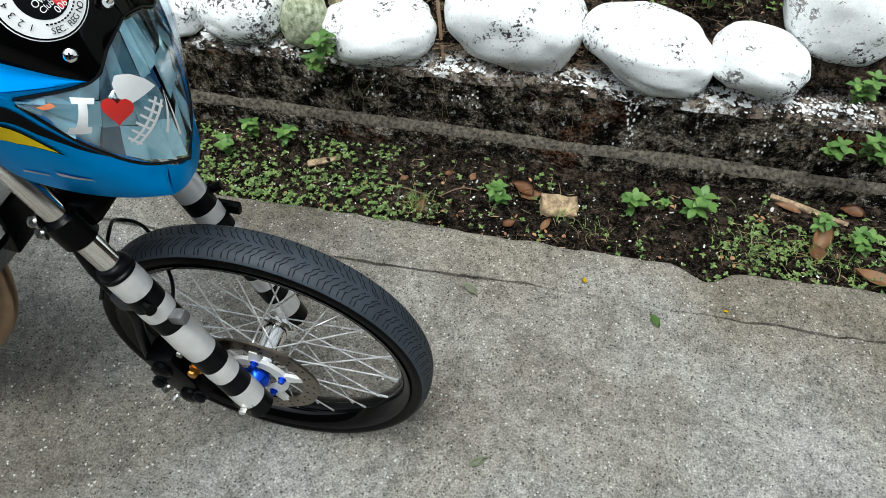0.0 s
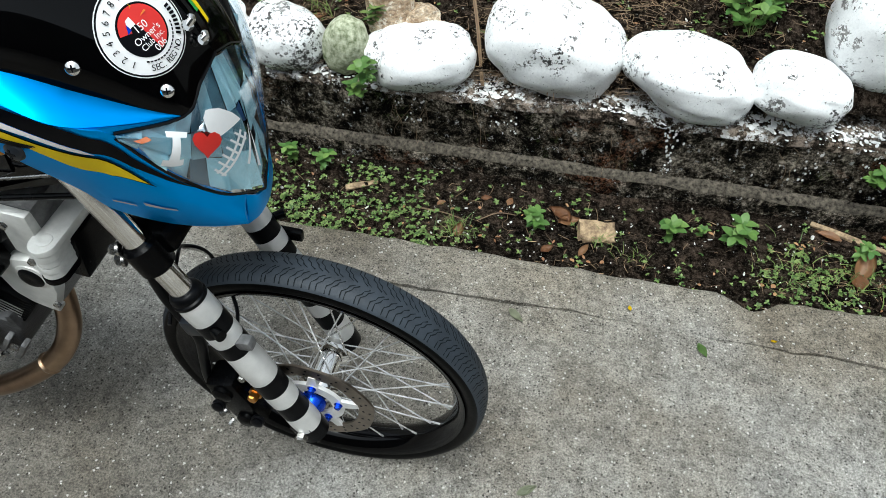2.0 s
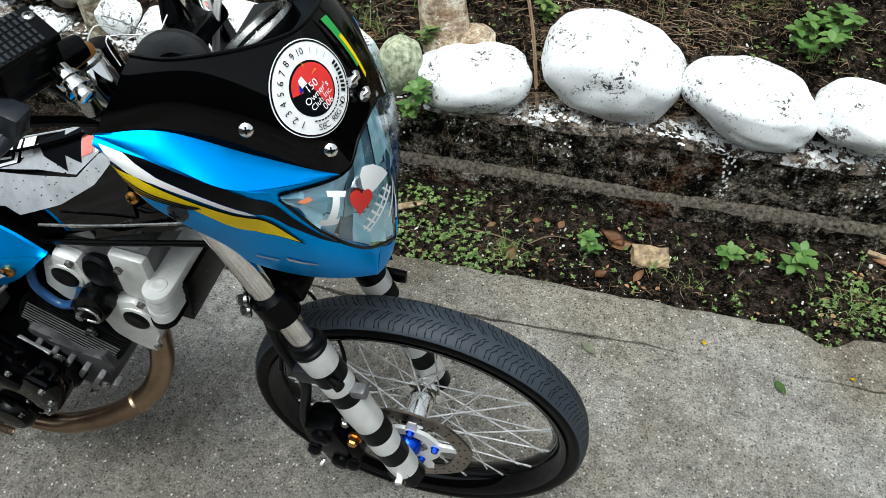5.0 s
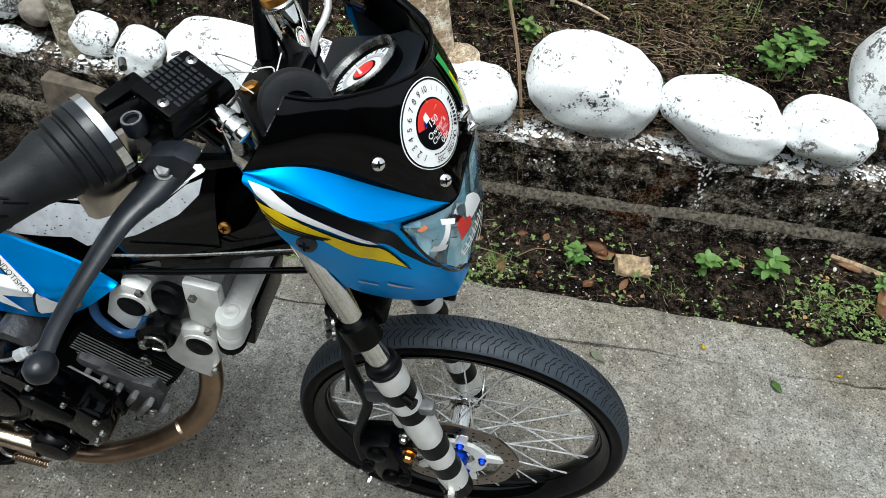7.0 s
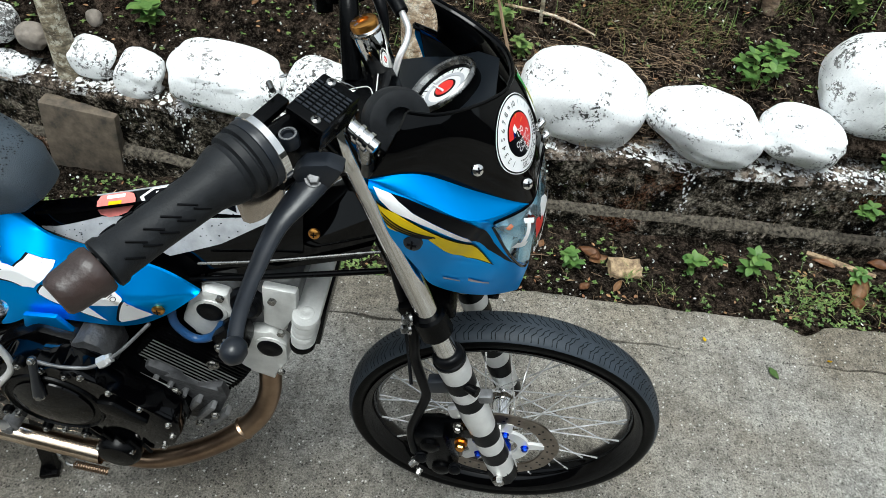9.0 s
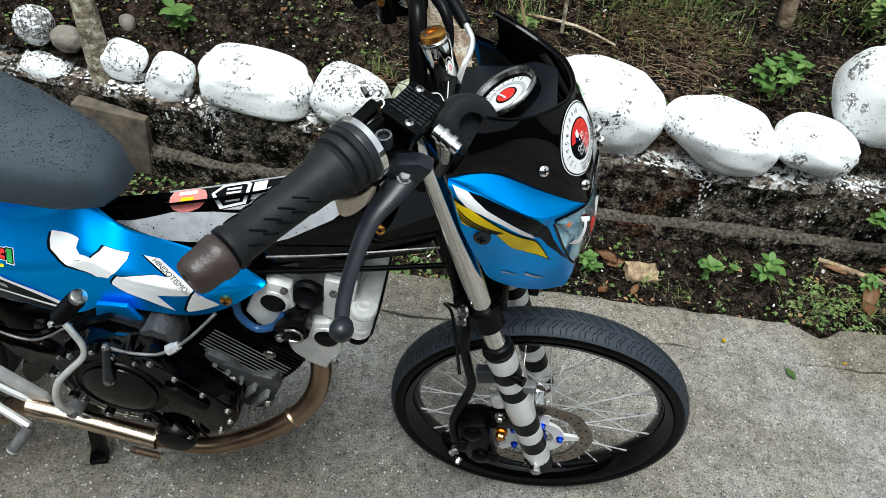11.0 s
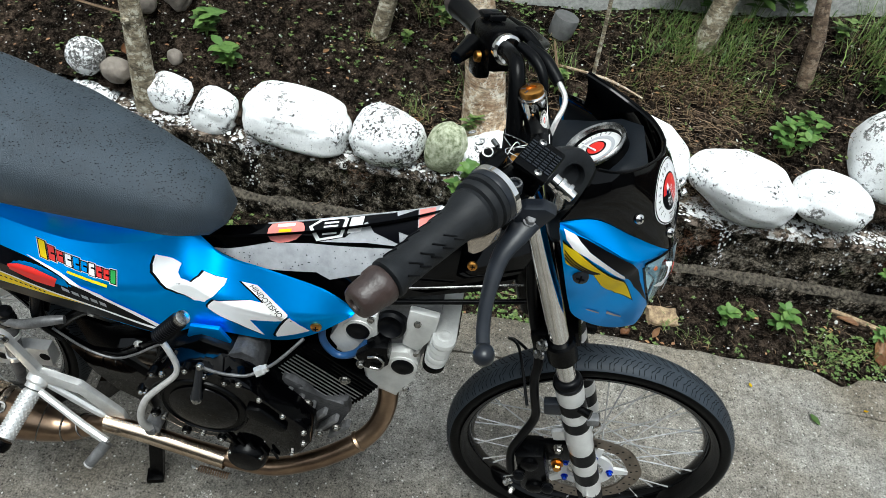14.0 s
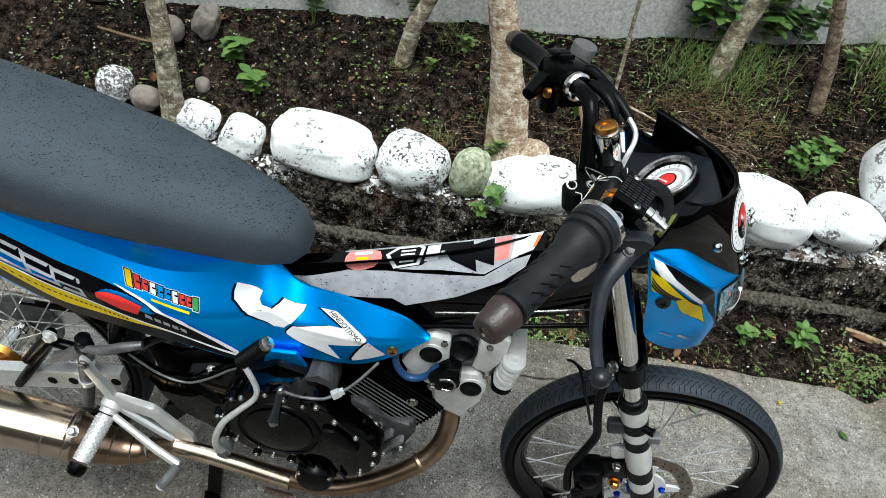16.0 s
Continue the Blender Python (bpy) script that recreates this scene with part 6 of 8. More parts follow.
U_OUT = [(0.542, 0.170), (0.453, 0.357), (0.464, 0.428), (0.454, 0.480), (0.422, 0.496), (0.396, 0.407), (0.382, 0.328), (0.315, 0.257), (0.321, 0.341), (0.343, 0.468), (0.385, 0.656), (0.425, 0.700), (0.473, 0.612), (0.522, 0.454), (0.547, 0.338), (0.548, 0.261)]
N_OUT = [(0.376, 0.686), (0.347, 0.539), (0.259, 0.419), (0.228, 0.417), (0.281, 0.242), (0.249, 0.234), (0.177, 0.496), (0.193, 0.613), (0.269, 0.702), (0.249, 0.924), (0.302, 0.814), (0.378, 0.721)]
for row, what in ((U_OUT, "white block letter U"), (N_OUT, "white block letter N"), ([(0.173, 0.512), (0.128, 0.850), (0.221, 0.927), (0.223, 0.894)], "white arrow decal")):
    part("decal_edge", drape(P_BODY, [(u + .007, v + .004) for u, v in row], .0011), M["navy"], body)
    part("decal", drape(P_BODY, row, .0015), M["white"], body, what)
part("word_sticker", drape(P_BODY, [(0.262, 0.246), (0.245, 0.230), (0.177, 0.482), (0.195, 0.607)], .0019), M["plug"], body, "pale sticker with a printed word")
part("sticker_word", drape_text(P_BODY, "HINDOTISMO", (0.258, 0.261), (0.192, 0.522), (-.015, -.060), .0024), M["navy"], body, smooth=False)
screw(tuple(P_BODY.p(0.111, 0.768, .001)), (.1, -1, .1), .009, body, M["gold"])


def ribbon(top, bot, lift, name, material, label=""):
    """A long decal between two rows of places on the side cover."""
    bm = bmesh.new()
    rows = []
    for row in (top, [tuple((a + b) / 2 for a, b in zip(p, q)) for p, q in zip(top, bot)], bot):
        pts = [np.array(p) for p in row]
        rows.append([bm.verts.new(P_BODY.p(*Patch.along(pts, k / 60), lift)) for k in range(61)])
    for a, b in zip(rows, rows[1:]):
        for k in range(60):
            bm.faces.new((a[k], a[k + 1], b[k + 1], b[k]))
    return part(name, bm, material, body, label)


def shift(row, dv):
    return [(u, min(.999, v + dv)) for u, v in row]


S_TOP = [(.95, .12), (.88, .215), (.850, .245), (.825, .280), (.797, .325), (.764, .346), (.724, .397), (.679, .542), (.627, .725), (.549, .946)]
S_LOW = [(.97, .45), (.90, .52), (.872, .560), (.848, .610), (.819, .670), (.782, .705), (.742, .765), (.690, .820), (.631, .890), (.549, .960)]
Y_FAR = [(.985, .66), (.915, .70), (.884, .760), (.872, .860), (.848, .955), (.800, .925), (.750, .872), (.692, .845), (.632, .897), (.549, .962)]
Y_LOW = [(a + (c - a) * .72, b + (d - b) * .72) for (a, b), (c, d) in zip(S_LOW, Y_FAR)]
B_LOW = [(.99, .9), (.93, .92), (.899, .940), (.876, .97), (.848, .998), (.805, .998), (.756, .99), (.699, .99), (.634, .985), (.550, .995)]
ribbon(S_TOP, S_LOW, .0012, "stripe", M["navy"], "black stripe decal along the cover's edge")
ribbon(shift(S_LOW, .004), Y_LOW, .0012, "stripe_yellow", M["yellow"], "yellow stripe with dark ticks")
ribbon(shift(S_LOW, -.022), shift(S_LOW, .006), .0018, "stripe_edge", M["white"], "white pinstripe")
ribbon(shift(Y_LOW, .004), B_LOW, .0011, "stripe_base", M["navy"], "black lower edge")
ribbon([(.738, .345), (.724, .370), (.700, .425), (.678, .499), (.650, .59), (.626, .686), (.59, .79), (.549, .900)], [(.738, .352), (.724, .397), (.700, .462), (.679, .548), (.652, .645), (.627, .735), (.59, .845), (.549, .950)], .0020, "stripe_edge", M["white"], "white pinstripe")
for k in range(26):
    f = k / 25
    uu = .745 + .135 * f
    lo = lerp([(u, v) for u, v in S_LOW[::-1]], uu)[0]
    hi = lerp([(u, v) for u, v in Y_LOW[::-1]], uu)[0]
    vv = lo + (hi - lo) * .42
    part("tick", drape(P_BODY, [(uu, vv - .012), (uu + .0034, vv - .008), (uu + .0034, vv + .014), (uu, vv + .010)], .0024, 1), M["navy"], body)
for u0, u1, t0, t1 in ((.856, .830, .18, .80), (.828, .806, .22, .82), (.803, .782, .25, .85), (.872, .858, .15, .8)):
    for a, b in ((t0, t0 + .10), (t0 + .28, t0 + .36), (t1 - .10, t1)):
        row = []
        for u in (u0, u1):
            lo, hi = lerp(S_TOP[::-1], u)[0], lerp(S_LOW[::-1], u)[0]
            row.append((lo, hi))
        part("letter_bar", drape(P_BODY, [(u0, row[0][0] + (row[0][1] - row[0][0]) * a), (u1, row[1][0] + (row[1][1] - row[1][0]) * a), (u1 + .004, row[1][0] + (row[1][1] - row[1][0]) * b), (u0 + .004, row[0][0] + (row[0][1] - row[0][0]) * b)], .0020, 1), M["greydecal"], body, "grey outlined bar lettering")
    lo, hi = lerp(S_TOP[::-1], u1)[0], lerp(S_LOW[::-1], u1)[0]
    part("letter_bar", drape(P_BODY, [(u1, lo + (hi - lo) * t0), (u1 - .003, lo + (hi - lo) * (t0 + .03)), (u1 + .001, lo + (hi - lo) * t1), (u1 + .005, lo + (hi - lo) * t1)], .0020, 1), M["greydecal"], body)
part("red_block", drape(P_BODY, [(.764, .505), (.752, .470), (.735, .463), (.704, .505), (.719, .655), (.742, .650), (.768, .590)], .0022, 2), M["red"], body, "red block decal")
for k in range(5):
    uu = .706 - .0125 * k
    vv = .610 + .024 * k
    part("letter_bar", drape(P_BODY, [(uu, vv), (uu - .009, vv + .02), (uu - .007, vv + .075), (uu + .002, vv + .055)], .0024, 1), M["greydecal"], body)
COL = [("yellow", 1.35), ("red", 1), ("red", 1), ("white", .9), ("blue", 1), ("blue", 1), ("white", .95), ("red", 1), ("red", 1), ("green", 1.1)]
for k, (cm, hh) in enumerate(COL):
    f = k / 9
    uu = .7160 - .0960 * f
    v0, v1 = .150 + .175 * f, .305 + .125 * f
    vm = (v0 + v1) / 2
    hh *= 1 + .16 * math.sin(2.3 * k)
    vm += .012 * math.sin(1.7 * k + 1)
    v0, v1 = vm + (v0 - vm) * hh, vm + (v1 - vm) * hh
    part("letter_bar", drape(P_BODY, [(uu + .0062, v0 - .020), (uu - .0062, v0 - .004), (uu - .0058, v1 + .022), (uu + .0066, v1 + .006)], .0014, 1), M["white" if k % 2 else "dial"], body, "bright multicoloured bar-letter sticker")
    part("letter_bar", drape(P_BODY, [(uu + .0052, v0 - .012), (uu - .0052, v0 + .002), (uu - .0050, v1 + .014), (uu + .0054, v1)], .0018, 1), M["navy"], body)
    part("letter_bar", drape(P_BODY, [(uu + .0040, v0), (uu - .0036, v0 + .010), (uu - .0034, v1 + .004), (uu + .0042, v1 - .008)], .0023, 1), M[cm], body)
    if k not in (0, 9):
        part("letter_bar", drape(P_BODY, [(uu + .001, vm - .014), (uu - .0040, vm - .008), (uu - .0038, vm + .012), (uu + .0012, vm + .006)], .0027, 1), M["navy"], body)
part("letter_bar", drape(P_BODY, [(.688, .395), (.630, .462), (.631, .488), (.689, .420)], .0023, 1), M["yellow"], body, "small yellow bar lettering")

# seat
def build_seat():
    T = [(-.668, .028, .722, .752), (-.690, .052, .706, .782), (-.74, .072, .705, .806), (-.82, .092, .722, .832), (-.92, .110, .738, .862), (-1.05, .120, .752, .890), (-1.20, .120, .775, .915), (-1.36, .105, .805, .925), (-1.46, .07, .83, .92)]
    rings = []
    for x in spaced(-1.46, -.668, .02):
        w, zb, zt = lerp([(-a, *r) for a, *r in T][::1], -x)
        ring = []
        for k in range(32):
            a = 2 * math.pi * k / 32
            ca, sa = math.cos(a), math.sin(a)
            yy = math.copysign(abs(ca) ** .72, ca) * w
            h = math.copysign(abs(sa) ** (.85 if sa > 0 else .45), sa)
            ring.append((x + (0.004 if sa < 0 else 0), yy, (zb + zt) / 2 - .012 + h * (zt - zb) / 2))
        rings.append(ring)
    return loft(rings)


part("seat", build_seat(), M["seat"], bike, "black vinyl seat beaded with fine drops")
random.seed(5)
bm = bmesh.new()
for _ in range(3200):
    x = random.uniform(-1.30, -.69)
    w, zb, zt = lerp([(.668, .028, .722, .752), (.690, .052, .706, .782), (.74, .072, .705, .806), (.82, .092, .722, .832), (.92, .110, .738, .862), (1.05, .120, .752, .890), (1.2, .12, .775, .915)], -x)
    y = random.uniform(-.86, .8) * w
    c = (abs(y) / w) ** (1 / .72)
    h = math.sqrt(max(0, 1 - c * c)) ** .85
    z = (zb + zt) / 2 - .012 + h * (zt - zb) / 2
    r = random.uniform(.0004, .0009)
    add_pebble(bm, r, Matrix.Translation((x, y, z)) @ Matrix.Diagonal((1.5, 1, .45, 1)))
tagged(part("seat_drop", bm, M["black"], bike, "fine dark drops on the seat"), kind="stuff")
# ---------------------------------------------------------------- engine, exhaust, foot controls
def rounded(cx, cz, r, a0, a1, n=10):
    return [(cx + r * math.cos(radians(a0 + (a1 - a0) * k / n)), cz + r * math.sin(radians(a0 + (a1 - a0) * k / n))) for k in range(n + 1)]


part("crankcase", prism([(-.80, .36), (-.765, .48), (-.69, .535), (-.63, .52), (-.600, .47), (-.555, .42), (-.50, .36), (-.50, .33), (-.56, .285), (-.72, .275)], -.115, .10, .012), M["satin"], bike, "black engine crankcase")
cov = part("clutch_cover", prism(rounded(-.680, .420, .098, 70, 290, 20) + [(-.590, .302), (-.545, .300), (-.508, .330), (-.492, .368), (-.494, .404), (-.522, .430), (-.557, .460), (-.590, .493), (-.618, .515)], -.160, -.112, .012), M["black"], bike, "black clutch cover ringed by bolts")
part("cover_boss", lathe((-.672, -.158, .420), (0, -1, 0), [(0, .060), (.006, .058), (.009, .045), (.012, .020), (.0125, .0005)], 32), M["black"], cov)
for k in range(5):
    a = radians(80 + k * 47)
    bolt("cover_bolt", (-.680 + .090 * math.cos(a), -.160, .420 + .090 * math.sin(a)), (0, -1, 0), .0042, .005, M["steel"], cov)
for x, z in ((-.505, .365), (-.505, .400), (-.540, .438), (-.578, .473), (-.525, .325), (-.610, .505)):
    bolt("cover_bolt", (x, -.160, z), (0, -1, 0), .0042, .005, M["steel"], cov)
for k in range(7):
    a = radians(60 + k * 38)
    boss = part("bolt_boss", lathe((-.680 + .097 * math.cos(a), -.150, .420 + .097 * math.sin(a)), (0, -1, 0), [(0, .0085), (.012, .0080), (.013, .006)], 14), M["satin"], cov)
    bolt("cover_bolt", (-.680 + .097 * math.cos(a), -.163, .420 + .097 * math.sin(a)), (0, -1, 0), .0036, .004, M["steel"], cov)
part("cover_ring", lathe((-.672, -.160, .420), (0, -1, 0), [(0, .0745), (.003, .0730), (.004, .0700), (.001, .0680)], 40), M["satin"], cov)
for k in range(5):
    part("cover_rib", tube([(-.640 + .020 * k, -.163, .350 - .006 * k), (-.622 + .018 * k, -.163, .318 - .004 * k)], .0026, 8), M["satin"], cov)
part("cover_step", prism([(-.600, .452), (-.575, .455), (-.530, .412), (-.540, .395), (-.598, .425)], -.170, -.158, .006), M["satin"], cov)
part("shift_post", tube([(-.668, -.160, .538), (-.674, -.168, .49), (-.679, -.168, .456)], [.0055, .0065, .010], 14), M["lever"], cov, "grey clutch arm")
bolt("arm_bolt", (-.678, -.172, .456), (0, -1, .2), .0065, .006, M["steel"], cov)
bolt("arm_bolt", (-.668, -.163, .536), (0, -1, .4), .0045, .005, M["steel"], cov)
part("filter_cover", lathe((-.606, -.150, .288), (0, -1, 0), [(0, .036), (.018, .035), (.025, .029), (.027, .012), (.0275, .0005)], 28), M["satin"], bike, "black round oil filter cover")
for a in (30, 150, 270):
    bolt("cover_bolt", (-.606 + .031 * math.cos(radians(a)), -.168, .288 + .031 * math.sin(radians(a))), (0, -1, 0), .0042, .005, M["steel"], bike)

# cylinder block and fins: fins lean forward
AX = Vector((.559, 0, .829))
FX = Vector((.829, 0, -.559))
C0 = Vector((-.514, 0, .416))
bm = bmesh.new()
FR = Matrix((FX, Vector((0, 1, 0)), AX)).transposed().to_4x4()
add_box(bm, *(C0 + AX * .02), .105, .11, .13, FR, .008)
barrel = part("cylinder", bm, M["satin"], bike, "black finned cylinder")
for k in range(12):
    bm = bmesh.new()
    add_box(bm, *(C0 + AX * (-.016 + .0092 * k) + FX * .004), .150 + .01 * math.sin(k / 11 * math.pi), .150, .0032, FR, .001)
    part("cooling_fin", bm, M["satin"], barrel, "black fin with bare metal edge")
    bm = bmesh.new()
    add_box(bm, *(C0 + AX * (-.016 + .0092 * k) + FX * .004 + Vector((0, -.0752, 0))), .142, .0012, .0024, FR)
    part("fin_edge", bm, M["fin"] if k < 8 else M["satin"], barrel)
bolt("fin_bolt", C0 + AX * .060 + FX * .028 + Vector((0, -.076, 0)), (0, -1, 0), .008, .006, M["steel"], barrel)
base = part("cylinder_base", prism([(-.585, .402), (-.560, .440), (-.530, .425), (-.490, .388), (-.446, .408), (-.440, .372), (-.462, .318), (-.482, .285), (-.520, .290), (-.556, .325)], -.088, .090, .010), M["dark_cast"], barrel, "dusty grey cast cylinder base")
for k in range(6):
    bm = bmesh.new()
    add_box(bm, -.562 + .021 * k, -.094, .392 - .014 * k, .009, .018, .058, FR, .003)
    part("base_rib", bm, M["dull_alu"], base)
bolt("base_nut", (-.515, -.103, .398), (0, -1, 0), .0085, .006, M["steel"], base)
bolt("base_nut", (-.462, -.100, .335), (0, -1, 0), .006, .006, M["steel"], base)
bolt("base_nut", (-.492, -.102, .306), (0, -1, 0), .006, .006, M["steel"], base)
part("base_pipe", tube([(-.575, -.100, .430), (-.550, -.106, .425), (-.525, -.106, .408)], .006, 10), M["alu"], base)

# cylinder head: pale cast cover with two round plugs
HP = [(-.471, .606), (-.492, .548), (-.473, .520), (-.428, .503), (-.420, .458), (-.398, .436), (-.367, .424), (-.340, .479), (-.334, .567), (-.322, .600), (-.318, .645), (-.371, .650), (-.445, .630)]
head = part("cylinder_head", prism(HP, -.052, .062, .006), M["dull_alu"], bike, "pale silver cylinder head cover")
part("cam_cover", prism([(-.470, .606), (-.490, .550), (-.472, .522), (-.432, .510), (-.418, .535), (-.410, .575), (-.415, .622), (-.445, .628)], -.071, -.045, .007), M["head"], head, "pale cast cam cover")
part("cam_cover", prism([(-.428, .500), (-.420, .458), (-.398, .438), (-.367, .426), (-.341, .479), (-.338, .530), (-.360, .552), (-.392, .545), (-.412, .520)], -.071, -.045, .007), M["head"], head, "pale cast cam cover")
part("head_web", prism([(-.372, .562), (-.340, .548), (-.334, .585), (-.322, .603), (-.320, .642), (-.368, .646)], -.064, -.045, .005), M["head"], head, "pale cast web")
part("head_flange", prism([(-.478, .517), (-.428, .497), (-.424, .455), (-.400, .431), (-.366, .418), (-.364, .428), (-.396, .440), (-.416, .462), (-.422, .505), (-.472, .526)], -.066, -.050, .003), M["alu"], head, "machined head flange")
for x, z in ((-.443, .585), (-.364, .515)):
    rim_ = part("plug_rim", lathe((x, -.0695, z), (0, -1, 0), [(0, .0250), (.0030, .0240), (.0040, .0210)], 28), M["head"], head)
    part("rubber_plug", lathe((x, -.0715, z), (0, -1, 0), [(0, .0195), (.003, .0190), (.0055, .0160), (.0062, .0120), (.0058, .0060), (.0050, .0003)], 24), M["rubber"], rim_, "black round rubber plug")
part("plug_well", lathe((-.392, -.050, .600), (-.1, -1, .25), [(0, .026), (.016, .025), (.020, .020), (.016, .016), (.010, .0003)], 24), M["rubber"], head, "black rubber spark plug boot")
for x, z in ((-.345, .555), (-.352, .628), (-.425, .617), (-.352, .452)):
    part("head_screw", lathe((x, -.070, z), (0, -1, 0), [(0, .0062), (.005, .0058), (.006, .0003)], 6), M["steel"], head, angle=20)
pb = part("sensor_cap", prism([(-.442, .548), (-.415, .580), (-.390, .585), (-.385, .540), (-.402, .520), (-.428, .522)], -.096, -.060, .008), M["satin"], head, "black cap with steel clip")
part("cap_clip", tube([(-.420, -.098, .556), (-.405, -.100, .562), (-.394, -.100, .552), (-.398, -.100, .535), (-.414, -.100, .534)], .0022, 8, 4), M["steel"], pb)
bolt("cap_bolt", (-.430, -.094, .530), (0, -1, 0), .0065, .006, M["steel"], pb)
part("coolant_hose", tube([(-.500, -.060, .600), (-.499, -.077, .562), (-.488, -.080, .537), (-.468, -.081, .524), (-.443, -.080, .537), (-.426, -.075, .566)], .0062, 12, 8), M["hose"], bike, "blue hose curving under the head cover")
part("oil_line", tube([(-.670, -.158, .530), (-.645, -.156, .520), (-.621, -.152, .515), (-.598, -.146, .514), (-.570, -.132, .527), (-.550, -.120, .544), (-.524, -.095, .567)], .0027, 10, 8), M["dull_alu"], bike, "braided steel line")
part("line_nut", lathe((-.588, -.141, .518), (.75, .35, .38), [(0, .009), (.012, .009), (.014, .007), (.020, .007)], 6), M["alu"], bike, angle=20)
mount = part("engine_mount", prism([(-.648, .500), (-.640, .520), (-.618, .531), (-.598, .522), (-.589, .500), (-.588, .470), (-.600, .456), (-.634, .458)], -.118, -.060, .006), M["dark_cast"], bike, "dusty grey engine mount lug")
part("lug_recess", lathe((-.612, -.1185, .492), (0, -1, 0), [(0, .019), (.0012, .019)], 20), M["navy"], mount)
bolt("mount_bolt", (-.638, -.119, .500), (0, -1, 0), .006, .006, M["steel"], mount)
bolt("mount_bolt", (-.596, -.119, .468), (0, -1, 0), .006, .006, M["steel"], mount)

# oil cooler hung under the head stock
def slot_plate(cx, y0, y1, r, z0, z1, lean=0.0):
    """A flat plate with a rounded near end, running away along y."""
    ring = [(cx + r * math.cos(a), y0 + r * math.sin(a)) for a in (math.pi + math.pi * k / 14 for k in range(15))] + [(cx + r, y1), (cx - r, y1)]
    e = .0014
    rings = [[(cx + (x - cx) * f + lean * (z1 - z), y0 + (y - y0) * (f if y < y0 else 1), z) for x, y in ring] for z, f in ((z0, .93), (z0 + e, 1), (z1 - e, 1), (z1, .95))]
    return loft(rings)


cool = part("oil_cooler", slot_plate(-.307, -.070, .045, .0195, .596, .606), M["head"], bike, "alloy oil cooler with flat lid and ribbed end tank")
part("lid_boss", lathe((-.307, -.066, .605), (0, 0, 1), [(0, .0115), (.002, .011), (.003, .0075), (.002, .005), (.002, .0003)], 24), M["head"], cool)
for k in range(5):
    part("tank_rib", slot_plate(-.309 - .0015 * k, -.070, .045, .0185 - .0008 * (k % 2), .5825 - .0125 * k, .594 - .0125 * k), M["head"] if k < 4 else M["satin"], cool)
bm = bmesh.new()
add_box(bm, -.303, .015, .545, .026, .12, .09, Euler((0, radians(8), 0)).to_matrix().to_4x4(), .004)
part("cooler_core", bm, M["satin"], cool, "black cooler core")

# exhaust
EX = [(-.394, -.020, .450), (-.384, -.036, .405), (-.382, -.056, .360), (-.396, -.080, .320), (-.432, -.101, .284), (-.499, -.121, .240), (-.580, -.133, .208), (-.680, -.142, .232), (-.790, -.146, .264), (-.860, -.146, .273), (-.905, -.142, .252)]
part("exhaust_pipe", tube(EX, [.0185] * 6 + [.0180, .0165, .0155, .0155, .0165], 20, 8), M["titan"], bike, "heat-browned steel exhaust pipe")
part("pipe_clamp", lathe((-.420, -.0955, .295), (-.70, -.38, -.62), [(-.004, .0190), (0, .0212), (.004, .0190)], 20), M["titan"], bike)
part("heat_shield", loft([[(x, -.146 + .0175 * math.sin(a) - .002, z + .0175 * math.cos(a)) for a in (radians(-190 + 22 * k) for k in range(10))] for x, z in ((-.655, .230), (-.70, .243), (-.80, .270), (-.87, .281))], closed=False, cap=False), M["shield"], bike, "bright steel heat shield strip")
coil = []
for k in range(90):
    t = k / 89
    c = Vector((-.645 - .055 * t, -.166, .203 + .010 * t))
    coil.append(c + Vector((0, math.cos(k * .9), math.sin(k * .9))) * .006)
part("stand_spring", tube(coil, .0014, 6), M["titan"], bike, "coiled stand spring")
part("spring_hook", tube([(-.70, -.166, .206), (-.715, -.166, .215), (-.725, -.160, .235), (-.735, -.150, .225)], .003, 8, 5), M["steel"], bike)
MUF = [(-.905, -.142, .250), (-.935, -.142, .232), (-.975, -.145, .228), (-1.02, -.150, .240), (-1.06, -.152, .253)]
muf = part("muffler", tube(MUF, [.018, .024, .031, .039, .046], 28, 8), M["titan"], bike, "polished steel muffler with welded bend")
for k in range(4):
    a, b = Vector(MUF[k]), Vector(MUF[k + 1])
    part("weld", lathe((a + b) / 2, b - a, [(-.0012, (.0215, .0282, .0358, .0432)[k]), (0, (.0215, .0282, .0358, .0432)[k] + .0014), (.0012, (.0215, .0282, .0358, .0432)[k])], 28), M["steel"], muf)
md = Vector((-.42, -.02, .085)).normalized()
m0 = Vector((-1.055, -.152, .252))
part("can", lathe(m0, md, [(0, .046), (.004, .0485), (.012, .0485), (.014, .046), (.05, .046), (.052, .048), (.40, .048), (.405, .040), (.46, .022)], 36), M["muffler"], muf, "polished steel can")
# highlight on top of the can, put in as a strip of bright steel
part("can_highlight", loft([[(m0 + md * s + Vector((0, .0525 * math.sin(a), .0525 * math.cos(a)))) for a in (radians(-40 + 9 * k) for k in range(11))] for s in (.005, .05, .15, .30)], closed=False, cap=False), M["shield"], muf, "bright strip along the can as its highlight")
bolt("shield_clip", m0 + Vector((.010, -.02, .052)), (0, -.5, 1), .008, .012, M["steel"], muf)

